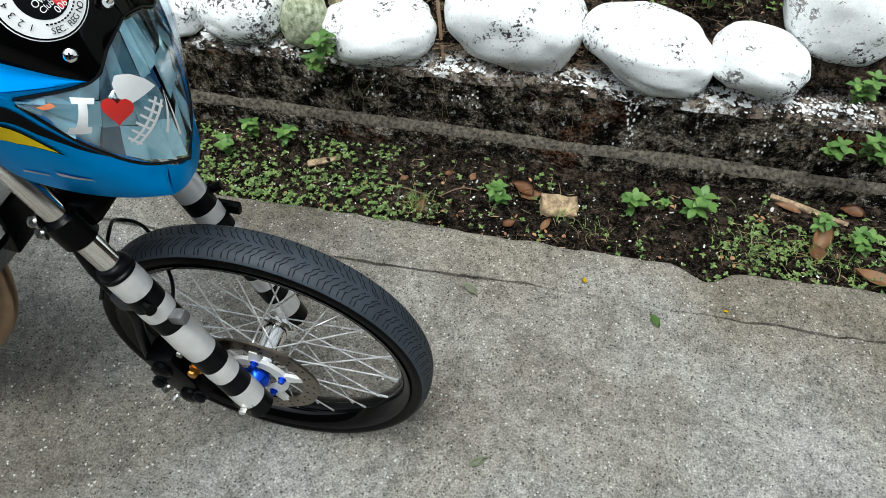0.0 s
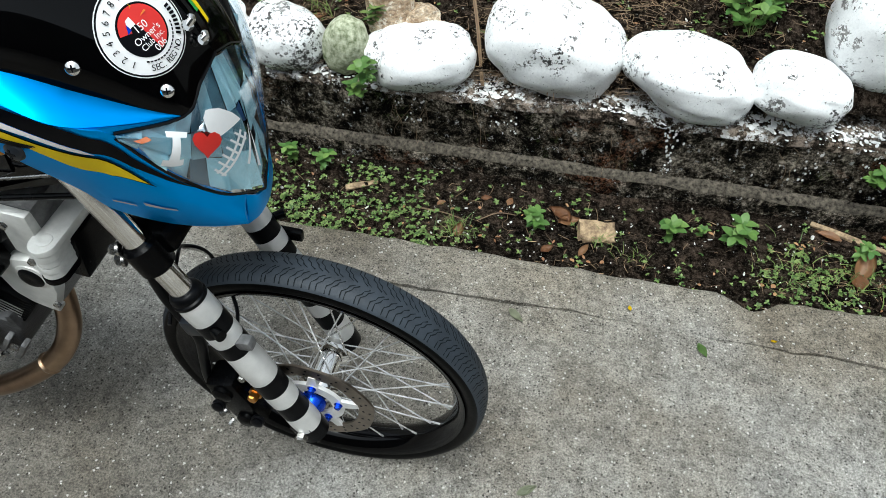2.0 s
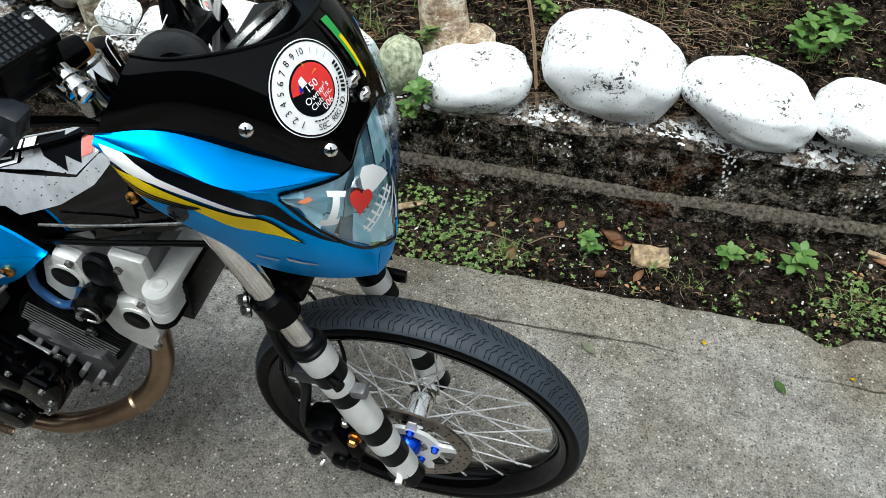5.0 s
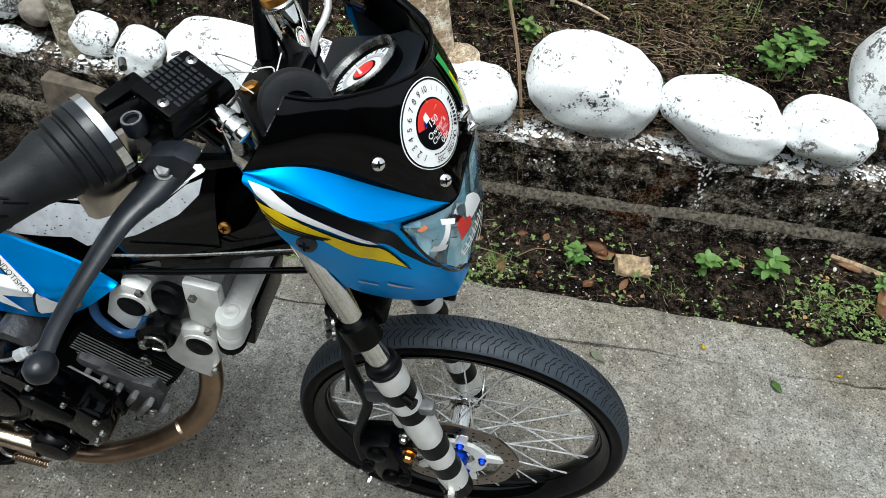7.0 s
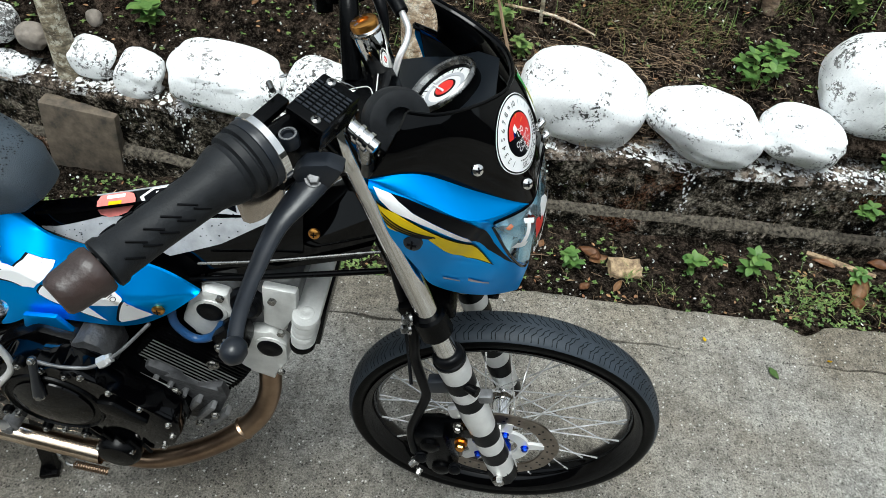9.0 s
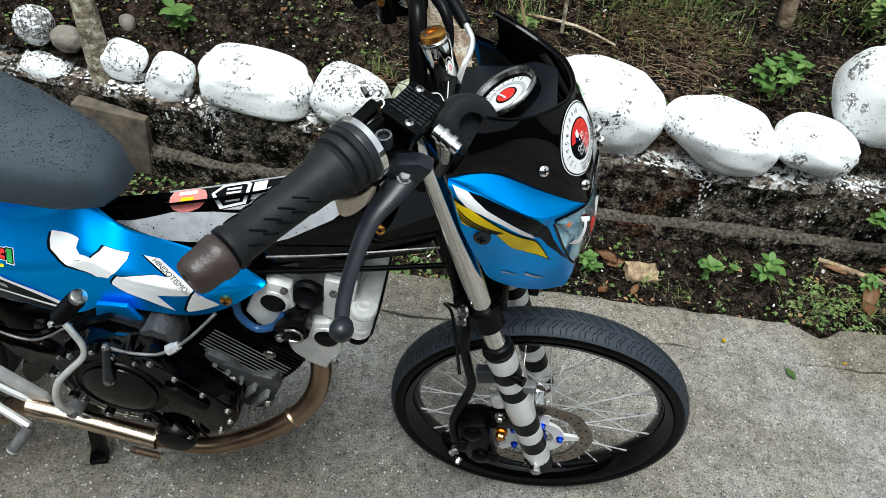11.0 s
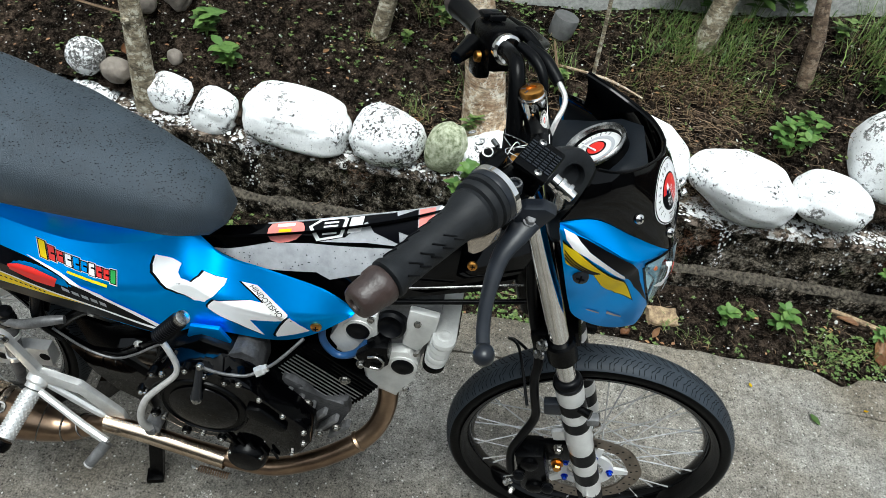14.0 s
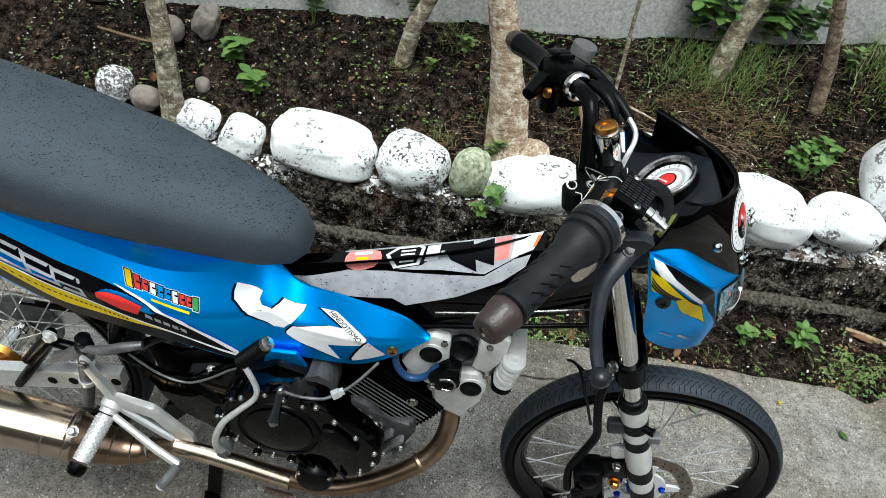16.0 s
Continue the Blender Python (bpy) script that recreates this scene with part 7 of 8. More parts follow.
# kick start, foot controls
kick = part("kick_start", tube([(-.772, -.165, .325), (-.778, -.175, .350), (-.778, -.176, .385), (-.763, -.173, .430), (-.738, -.166, .463), (-.714, -.160, .493), (-.709, -.156, .517), (-.722, -.150, .547), (-.736, -.143, .562)], [.008, .007, .0062, .0058, .0053, .0051, .0050, .0050, .0054], 14, 8), M["alu"], bike, "grey kick start lever with black ribbed rubber")
kA, kB = Vector((-.738, -.142, .563)), Vector((-.686, -.140, .631))
kd = (kB - kA).normalized()
prof = [(0, .010)]
for k in range(11):
    prof += [(.003 + .0058 * k, .0135), (.0055 + .0058 * k, .0118)]
part("rubber_foot", lathe(kA, kd, prof + [(.068, .012)], 20), M["rubber"], kick)
part("foot_tip", lathe(kA + kd * .066, kd, [(0, .012), (.008, .0115), (.010, .008), (.010, .0003)], 20), M["steel"], kick)
part("kick_boss", lathe((-.772, -.145, .325), (0, -1, 0), [(0, .014), (.022, .014), (.024, .009), (.030, .009)], 20), M["dull_alu"], kick)

rs = part("rear_set", prism([(-.855, .236), (-.832, .246), (-.842, .300), (-.905, .372), (-.975, .382), (-1.005, .470), (-1.018, .482), (-1.022, .462), (-.988, .372), (-.972, .352), (-.910, .345), (-.870, .292), (-.880, .262)], -.138, -.126, .004), M["alu"], bike, "alloy rear-set foot control bracket")
part("bracket_arm", tube([(-.972, -.132, .350), (-.905, -.134, .298), (-.845, -.136, .258)], .008, 8), M["alu"], rs)
part("bracket_arm", tube([(-.975, -.150, .345), (-.900, -.170, .300), (-.850, -.185, .285)], .0068, 8), M["alu"], rs, "alloy brake pedal arm")
part("bracket_arm", tube([(-.968, -.150, .332), (-.895, -.172, .288), (-.850, -.186, .278)], .0050, 8), M["alu"], rs)
for x, z in ((-.852, .262), (-.842, .248), (-.985, .36), (-1.010, .470)):
    bolt("bracket_bolt", (x, -.140, z), (0, -1, 0), .0075, .007, M["steel"], rs)
part("peg_pivot", lathe((-.982, -.125, .358), (-.22, -.90, -.52), [(0, .020), (.014, .020), (.018, .016), (.026, .016)], 22), M["alu"], rs)
pA, pB = Vector((-.988, -.150, .344)), Vector((-1.008, -.240, .298))
peg = part("foot_peg", lathe(pA, pB - pA, [(0, .0125), (.004, .0145), (.082, .0145), (.085, .0155)], 24), M["alu"], rs, "knurled alloy foot peg")
pd = (pB - pA).normalized()
u, w = frame_of(pd)
bm = bmesh.new()
for k in range(16):
    for j in range(13):
        a = 2 * math.pi * (j + .5 * (k % 2)) / 13
        c = pA + pd * (.008 + .0048 * k) + (u * math.cos(a) + w * math.sin(a)) * .0146
        add_pebble(bm, .0017, Matrix.Translation(c))
part("knurl", bm, M["alu"], rs)
part("peg_end", lathe(pB - pd * .012, pd, [(0, .016), (.010, .016), (.018, .012), (.021, .005), (.0215, .0003)], 22), M["satin"], rs, "black rubber peg end")
part("brake_toe", tube([(-.850, -.186, .282), (-.862, -.205, .268), (-.872, -.218, .255)], [.010, .010, .009], 14), M["dull_alu"], rs, "grey brake pedal toe")
part("brake_toe_tip", lathe((-.871, -.216, .256), (-.5, -.6, -.6), [(0, .009), (.006, .009), (.008, .004)], 16), M["alu"], rs)
mc = part("rear_master_cylinder", tube([(-1.062, -.090, .268), (-1.052, -.090, .340), (-1.043, -.090, .410), (-1.038, -.090, .450)], [.008, .013, .014, .012], 18), M["dull_alu"], bike, "grey rear brake master cylinder")
part("boot", lathe((-1.038, -.090, .445), (.06, 0, 1), [(0, .015), (.008, .016), (.010, .013), (.018, .0145), (.020, .012), (.030, .013), (.036, .008)], 20), M["rubber"], mc)
for z in (.345, .405):
    part("clamp_ring", lathe((-1.043 - (.405 - z) * .12, -.090, z), (.06, 0, 1), [(0, .016), (.010, .016)], 20), M["alu"], mc)
part("rear_hose", tube([(-1.038, -.098, .455), (-1.00, -.100, .462), (-.96, -.098, .480), (-.93, -.09, .485)], [.006, .009, .009, .007], 14, 6), M["dull_alu"], bike, "braided hose with crimped end")
sw_arm = part("swingarm", loft([[(x, y, z) for y, z in ((-.085, zc + .024), (-.065, zc + .028), (-.060, zc - .020), (-.085, zc - .024))] for x, zc in ((-.990, .350), (-1.03, .343), (-1.10, .325), (-1.30, .275))]), M["alu"], bike, "polished alloy swingarm with round holes")
part("swingarm_side", loft([[(x, -y, z) for y, z in ((-.085, zc + .024), (-.065, zc + .028), (-.060, zc - .020), (-.085, zc - .024))] for x, zc in ((-.990, .350), (-1.03, .343), (-1.10, .325), (-1.30, .275))]), M["alu"], sw_arm)
for k in range(4):
    x = -1.00 - .042 * k
    zc = .370 - .27 * (-.93 - x) * 1.0
    part("lightening_hole", lathe((x, -.0845, zc), (0, -1, 0), [(0, .0095), (.0012, .0095)], 18), M["navy"], sw_arm)
part("shock", tube([(-.905, 0, .44), (-.945, 0, .27)], .026, 20), M["dull_alu"], bike, "grey rear shock body")
part("shock", tube([(-.80, .02, .46), (-.86, .02, .33)], .022, 18), M["satin"], bike, "dark air box stub")
for s in (-1, 1):
    part("rear_frame", loft([[(x, s * y, z) for y, z in ((.062, zt), (.075, zt - .01), (.075, zb), (.058, zb))] for x, zt, zb in ((-.70, .54, .50), (-.78, .45, .40), (-.86, .42, .30), (-.905, .33, .24), (-.93, .27, .22))]), M["black"], bike, "gloss black frame plate")
    part("sub_frame", tube([(-.72, s * .055, .52), (-.90, s * .058, .505), (-1.05, s * .060, .53), (-1.35, s * .06, .67)], .011, 12, 6), M["satin"], bike, "black sub-frame tube")
    part("peg_stay", tube([(-1.03, s * .080, .42), (-1.10, s * .085, .44), (-1.15, s * .085, .36), (-1.20, s * .08, .28)], .010, 10), M["satin"], bike, "black passenger peg stay")
    part("peg_stay", tube([(-1.095, s * .085, .465), (-1.16, s * .085, .37)], .010, 10), M["satin"], bike, "black stay")
    bolt("stay_bolt", (-1.094, s * .092, .464), (0, s, 0), .010, .010, M["alu"], bike)
part("stay_plate", prism([(-1.02, .440), (-1.10, .395), (-1.12, .375), (-1.10, .415), (-1.04, .458)], -.098, -.088, .002), M["dull_alu"], bike, "grey alloy stay plate")
bolt("frame_bolt", (-.815, -.078, .435), (0, -1, 0), .009, .006, M["alu"], bike)
part("mud_guard", loft([[(-1.262 + r * math.cos(a), y, .285 + r * math.sin(a)) for r, y in ((.315, -.05), (.322, 0), (.315, .05), (.312, 0))] for a in (radians(60 + 9 * k) for k in range(9))]), M["satin"], bike, "black rear mudguard")
part("chain", tube([(-.80, .06, .36), (-1.0, .06, .36), (-1.262, .06, .345)], .007, 8), M["satin"], bike, "dark drive chain")
part("sprocket", lathe((-1.262, .055, .285), (0, 1, 0), [(0, .075), (.006, .075)], 40), M["dull_alu"], bike)
part("hub_carrier", lathe((-1.262, -.045, .285), (0, -1, 0), [(0, .06), (.012, .055), (.02, .03)], 30), M["gold"], bike, "gold rear hub carrier")
part("brake_cable", tube([(-.960, -.088, .450), (-.922, -.088, .415), (-.890, -.088, .399), (-.857, -.088, .398), (-.822, -.088, .420), (-.780, -.088, .458), (-.745, -.086, .480)], .0023, 8, 6), M["dull_alu"], bike, "thin steel cable along the frame")
for s in (-1, 1):
    part("frame_plate", prism([(-.70, .545), (-.725, .500), (-.775, .470), (-.820, .440), (-.855, .405), (-.905, .400), (-.955, .440), (-.945, .405), (-.915, .335), (-.880, .290), (-.820, .255), (-.770, .27), (-.745, .36), (-.690, .47)], s * .080 - .004, s * .080 + .004, .003), M["black"], bike, "gloss black frame side plate")
    part("frame_tube", tube([(-.76, s * .075, .53), (-.88, s * .078, .515), (-.96, s * .078, .44)], .009, 10, 6), M["satin"], bike, "black frame tube")
    part("frame_tube", tube([(-.965, s * .078, .55), (-.985, s * .078, .46), (-.95, s * .078, .42)], .012, 10, 6), M["satin"], bike, "black frame tube")
    part("side_skirt", prism([(-.95, .53), (-1.11, .575), (-1.10, .545), (-1.02, .500), (-.97, .47)], s * .070 - .003, s * .070 + .003, .002), M["satin"], bike, "black inner skirt")
part("inner_plate", prism([(-.74, .52), (-.80, .475), (-.88, .44), (-.945, .46), (-.925, .37), (-.89, .30), (-.80, .25), (-.74, .27)], -.058, -.050, .003), M["satin"], bike, "black inner frame plate")
# centre stand
for s in (-1, 1):
    part("stand_leg", loft([[(x + a, s * y + b, z) for a, b in ((-.014, -.006), (.014, -.006), (.014, .006), (-.014, .006))] for x, y, z in ((-.80, .07, .27), (-.825, .085, .14), (-.835, .098, .018))]), M["satin"], bike, "black stand leg")
    bm = bmesh.new()
    add_box(bm, -.838, s * .102, .0085, .034, .030, .015, Euler((0, 0, .3)).to_matrix().to_4x4(), .003)
    part("stand_foot", bm, M["satin"], bike, "black stand foot")
part("stand_bar", tube([(-.815, -.08, .19), (-.815, .08, .19)], .009, 10), M["satin"], bike)
# ---------------------------------------------------------------- trees on the bank
def build_tree(base, top, r0, r1, material, label, flare=1.0, height=2.6, knots=3, seed=1):
    """A trunk with limbs and a leafy crown high above."""
    random.seed(seed)
    b, t = Vector(base), Vector(top)
    d = (t - b).normalized()
    b -= d * max(0.0, (b.z - bank_z(b.x, b.y) + .01) / d.z)
    root = tagged(new("tree"), label, "tree", "young trees on the bank")
    root.location = b
    bpy.context.view_layer.update()
    pts, rad = [], []
    n = 26
    for k in range(n + 1):
        s = k / n
        h = height * s
        p = b + d * h + Vector((fbm((s * 3, seed, 0), 1.2), fbm((s * 3, seed, 5), 1.2), 0)) * .035 * min(1, s * 4)
        pts.append(p - Vector((0, 0, .16 * (1 - min(1, s * 14)))))
        f = 1 + flare * math.exp(-h / .17)
        rad.append((r0 + (r1 - r0) * s * .8) * f * (1 + .05 * fbm((s * 9, seed, 3), 2)))
    bm = tube(pts, rad, 20)
    for v in bm.verts:
        v.co += Vector((fbm(v.co, 14), fbm(v.co + Vector((3, 0, 0)), 14), 0)) * r0 * .10 + Vector((fbm(v.co, 45), fbm(v.co + Vector((1, 4, 0)), 45), 0)) * r0 * .05
    trunk = part("trunk", bm, material, root)
    for k in range(knots):
        s = .05 + .16 * random.random()
        a = random.uniform(math.pi, 2 * math.pi)
        p = b + d * height * s
        r = lerp([(0, r0 * 1.1), (1, r1)], s)[0]
        q = p + Vector((math.cos(a), math.sin(a), .2)) * r * .9
        part("knot", tube([q, q + Vector((math.cos(a), math.sin(a), .3)) * r * .16], [r * .42, r * .26], 12), material, trunk)
    crown = bmesh.new()
    for k in range(6):
        a = random.uniform(0, 2 * math.pi)
        p0 = b + d * height * random.uniform(.72, .98)
        p1 = p0 + Vector((math.cos(a) * .35, math.sin(a) * .35, .35))
        part("limb", tube([p0, (p0 + p1) / 2 + Vector((0, 0, -.03)), p1], [r1 * .7, r1 * .5, r1 * .25], 8), material, trunk)
        for _ in range(26):
            c = p0.lerp(p1, random.uniform(.35, 1.15)) + Vector((random.gauss(0, .10), random.gauss(0, .10), random.gauss(0, .08)))
            add_leaf(crown, c, random.uniform(0, 6.28), random.uniform(-.6, .5), random.uniform(.05, .09))
    part("crown", crown, M["leaf_dark"], root)
    return root


def add_leaf(bm, base, yaw, pitch, length, width=None, fold=.18, droop=.15):
    """An oval pointed leaf with a folded midrib."""
    w = (width or length * .62) / 2
    d = Vector((math.cos(yaw) * math.cos(pitch), math.sin(yaw) * math.cos(pitch), math.sin(pitch)))
    s = Vector((-math.sin(yaw), math.cos(yaw), 0))
    up = d.cross(s)
    if up.z < 0:
        up = -up
    base = Vector(base)
    mid, lef, rig = [], [], []
    for t, ww in ((0, .05), (.22, .78), (.5, 1.0), (.78, .66), (1, .02)):
        c = base + d * length * t - Vector((0, 0, droop * length * t * t))
        mid.append(bm.verts.new(c))
        lef.append(bm.verts.new(c + s * w * ww + up * w * ww * fold))
        rig.append(bm.verts.new(c - s * w * ww + up * w * ww * fold))
    for k in range(4):
        bm.faces.new((mid[k], mid[k + 1], lef[k + 1], lef[k]))
        bm.faces.new((mid[k], rig[k], rig[k + 1], mid[k + 1]))


build_tree((-1.512, 1.335, -.05), (-1.570, 1.375, .388), .034, .030, M["bark_grey"], "slender grey-green tree trunk at the wall's end", .45, 2.4, 2, 11)
build_tree((-.262, 1.425, .02), (-.402, 1.440, .573), .046, .042, M["bark_pale"], "pale lichened tree trunk with a flared root", 1.5, 2.6, 3, 12)
build_tree((-.742, 1.66, .20), (-.664, 1.66, .432), .025, .022, M["bark_grey"], "thin leaning tree trunk on the bank", .6, 2.2, 2, 13)
build_tree((.447, 1.735, .354), (.485, 1.735, .61), .031, .028, M["bark_grey"], "pale leaning tree trunk near the back wall", .6, 2.2, 2, 14)
build_tree((.840, 1.635, .329), (.693, 1.635, .687), .021, .019, M["bark_brown"], "brown tree trunk with a broken twig", .5, 2.2, 3, 15)
# root lump at the pale trunk's foot
boulder("tree_root", (-.185, 1.415, -.01), .17, .17, .13, 47, M["bark_pale"], "knobbly pale root swelling at the trunk's foot", 30, group="", lump=.22, cat="root")


def stick(name, pts, r, label, material=None, cat="stick", group="dry sticks"):
    return tagged(link_bm(name, tube(pts, [r] * (len(pts) - 1) + [r * .55], 8, 5), material or M["straw"]), label, cat, group)


stick("dry_stick", [(.080, 1.575, .14), (.060, 1.565, .40), (.045, 1.56, .60), (.02, 1.55, 1.2)], .007, "thin upright grey stick stuck in the soil", M["bark_grey"])
stick("dry_stick", [(.050, 1.27, -.08), (.00, 1.37, .10), (-.06, 1.47, .24), (-.10, 1.52, .34)], .0055, "pale straw-coloured stick leaning on the bank", M["straw"])
stick("dry_stick", [(-.05, 1.60, .21), (.12, 1.56, .215), (.26, 1.52, .19)], .005, "long dry twig lying on the bank", M["bark_pale"])
stick("dry_stick", [(-1.90, 1.60, .09), (-1.72, 1.57, .09), (-1.66, 1.58, .085)], .005, "dry twig on the soil", M["straw"])


# ---------------------------------------------------------------- plants
def seedling(x, y, z, height, leaves, leaf, seed, label, material=None, spread=.3, group="weed plants", lean=(0, 0), cat="plant"):
    """Stems with pairs of broad leaves."""
    random.seed(seed)
    root = tagged(new("weed_plant"), label, cat, group)
    root.location = (x, y, z)
    bpy.context.view_layer.update()
    stems, bm = bmesh.new(), bmesh.new()
    for k in range(leaves):
        a = random.uniform(0, 6.28)
        tip = Vector((x + lean[0] + math.cos(a) * spread * height * random.uniform(.2, 1), y + lean[1] + math.sin(a) * spread * height * random.uniform(.2, 1), z + height * random.uniform(.55, 1)))
        b = Vector((x, y, z - .01))
        m = b.lerp(tip, .5) + Vector((0, 0, height * .08))
        add_tube(stems, smooth_pts([b, m, tip], 3), .0013, 5)
        for f in (.45, .75, 1.0):
            c = b.lerp(tip, f) + Vector((0, 0, height * .06 * (1 - f)))
            ya = random.uniform(0, 6.28)
            for j in range(2 if f < 1 else 4):
                add_leaf(bm, c, ya + j * (math.pi if f < 1 else math.pi / 2), random.uniform(-.1, .55), leaf * (.55 + .45 * f) * random.uniform(.75, 1.1))
    part("stem", stems, M["grass"], root)
    part("leaf", bm, material or M["leaf"], root)
    return root


# in the sunken strip
for i, (x, y, h, n, lf) in enumerate([(.295, .985, .07, 4, .038), (.707, 1.035, .07, 3, .045), (.885, 1.03, .13, 4, .046), (-.553, 1.10, .10, 4, .035), (-.63, 1.02, .08, 4, .035), (-.45, 1.10, .09, 3, .036), (1.26, 1.05, .07, 4, .03), (1.36, 1.00, .10, 5, .035), (.80, 1.06, .04, 3, .02)]):
    seedling(x, y, ditch_z(x, y), h, n, lf, 50 + i, "small fresh green weed with broad toothed leaves on the soil")
# on the wall and between stones
seedling(-.300, 1.215, -.085, .10, 5, .040, 70, "green weed hanging over the wall's edge", lean=(-.01, -.05))
seedling(-.330, 1.205, -.150, .08, 4, .036, 71, "green weed hanging over the wall's edge", lean=(0, -.04))
seedling(1.24, 1.215, -.16, .08, 5, .036, 72, "green weed growing from the wall's face", lean=(0, -.04))
seedling(1.31, 1.20, -.13, .11, 6, .034, 73, "green weed growing from the wall's face", lean=(.02, -.04))
seedling(1.22, 1.235, .02, .12, 5, .034, 74, "tall green weed beside a painted boulder", lean=(0, -.03))
seedling(.800, 1.42, bank_z(.80, 1.42), .13, 9, .040, 75, "bushy light green weed on the bank", spread=.6)
seedling(.845, 1.455, bank_z(.845, 1.455), .11, 8, .036, 76, "bushy light green weed on the bank", spread=.6)
seedling(-.320, 1.355, .0, .09, 6, .034, 77, "green weed at the root of a tree", M["leaf_dark"])
for i, (x, y, h, n, lf) in enumerate([(-1.36, 1.56, .11, 5, .058), (-1.25, 1.46, .10, 4, .060), (-1.10, 1.74, .20, 6, .055), (-.80, 1.84, .18, 6, .05), (-.70, 1.80, .16, 6, .05), (.45, 1.82, .22, 7, .070), (.34, 1.84, .26, 6, .080), (.62, 1.86, .22, 7, .075), (.74, 1.84, .22, 7, .070), (.90, 1.74, .10, 6, .035), (1.06, 1.60, .12, 6, .04), (1.15, 1.70, .14, 7, .05), (-.20, 1.62, .10, 6, .035), (-.05, 1.52, .10, 6, .035), (.02, 1.46, .08, 6, .03), (-1.80, 1.80, .12, 5, .045), (-.50, 1.70, .08, 6, .03), (-.62, 1.62, .06, 5, .025)]):
    seedling(x, y, bank_z(x, y), h, n, lf, 90 + i, "green broad-leaved weed on the soil bank" if lf > .04 else "small dull green weed on the soil bank", M["leaf"] if lf > .05 else M["leaf_dark"])


def stuff(name, bm, material, label, cat):
    return tagged(link_bm(name, bm, material, angle=60), label, cat, kind="stuff")


def scatter_leaves():
    """Low creeping sprouts, thick at the far end of the strip by the slab and thin elsewhere."""
    random.seed(21)
    bm = bmesh.new()
    k = 0
    while k < 3300:
        x = random.uniform(-1.6, 1.7)
        y = random.uniform(.66, 1.17)
        if x < -.04:
            dens = .95 if y < 1.02 else .35
        elif x < .12:
            dens = .8 if y < .90 else .12
        else:
            dens = .50 if x > .95 and y < 1.06 else .10
        dens *= .35 + 1.2 * max(0, .5 + fbm((x, y, 3), 6))
        if random.random() > dens:
            continue
        z = ditch_z(x, y) + random.uniform(.002, .035 if x < 0 else .012)
        a = random.uniform(0, 6.28)
        size = random.uniform(.006, .0125)
        for j in range(random.choice((2, 4, 4, 5))):
            add_leaf(bm, (x, y, z), a + j * 1.6 + random.uniform(-.3, .3), random.uniform(-.1, .6), size * random.uniform(.8, 1.2))
        k += 1
    stuff("ground_cover", bm, M["leaf_dark"], "low creeping green sprouts on dark soil", "weeds")
    random.seed(22)
    bm = bmesh.new()
    k = 0
    while k < 1300:
        x, y = random.uniform(-2.2, 1.6), random.uniform(1.36, 1.95)
        if random.random() > .25 + 1.2 * max(0, fbm((x, y, 9), 3)):
            continue
        z = bank_z(x, y) + random.uniform(.002, .012)
        a = random.uniform(0, 6.28)
        size = random.uniform(.006, .013)
        for j in range(random.choice((2, 4, 4))):
            add_leaf(bm, (x, y, z), a + j * 1.57, random.uniform(.0, .5), size)
        k += 1
    stuff("bank_sprouts", bm, M["leaf_dark"], "scattered small sprouts on the soil bank", "weeds")


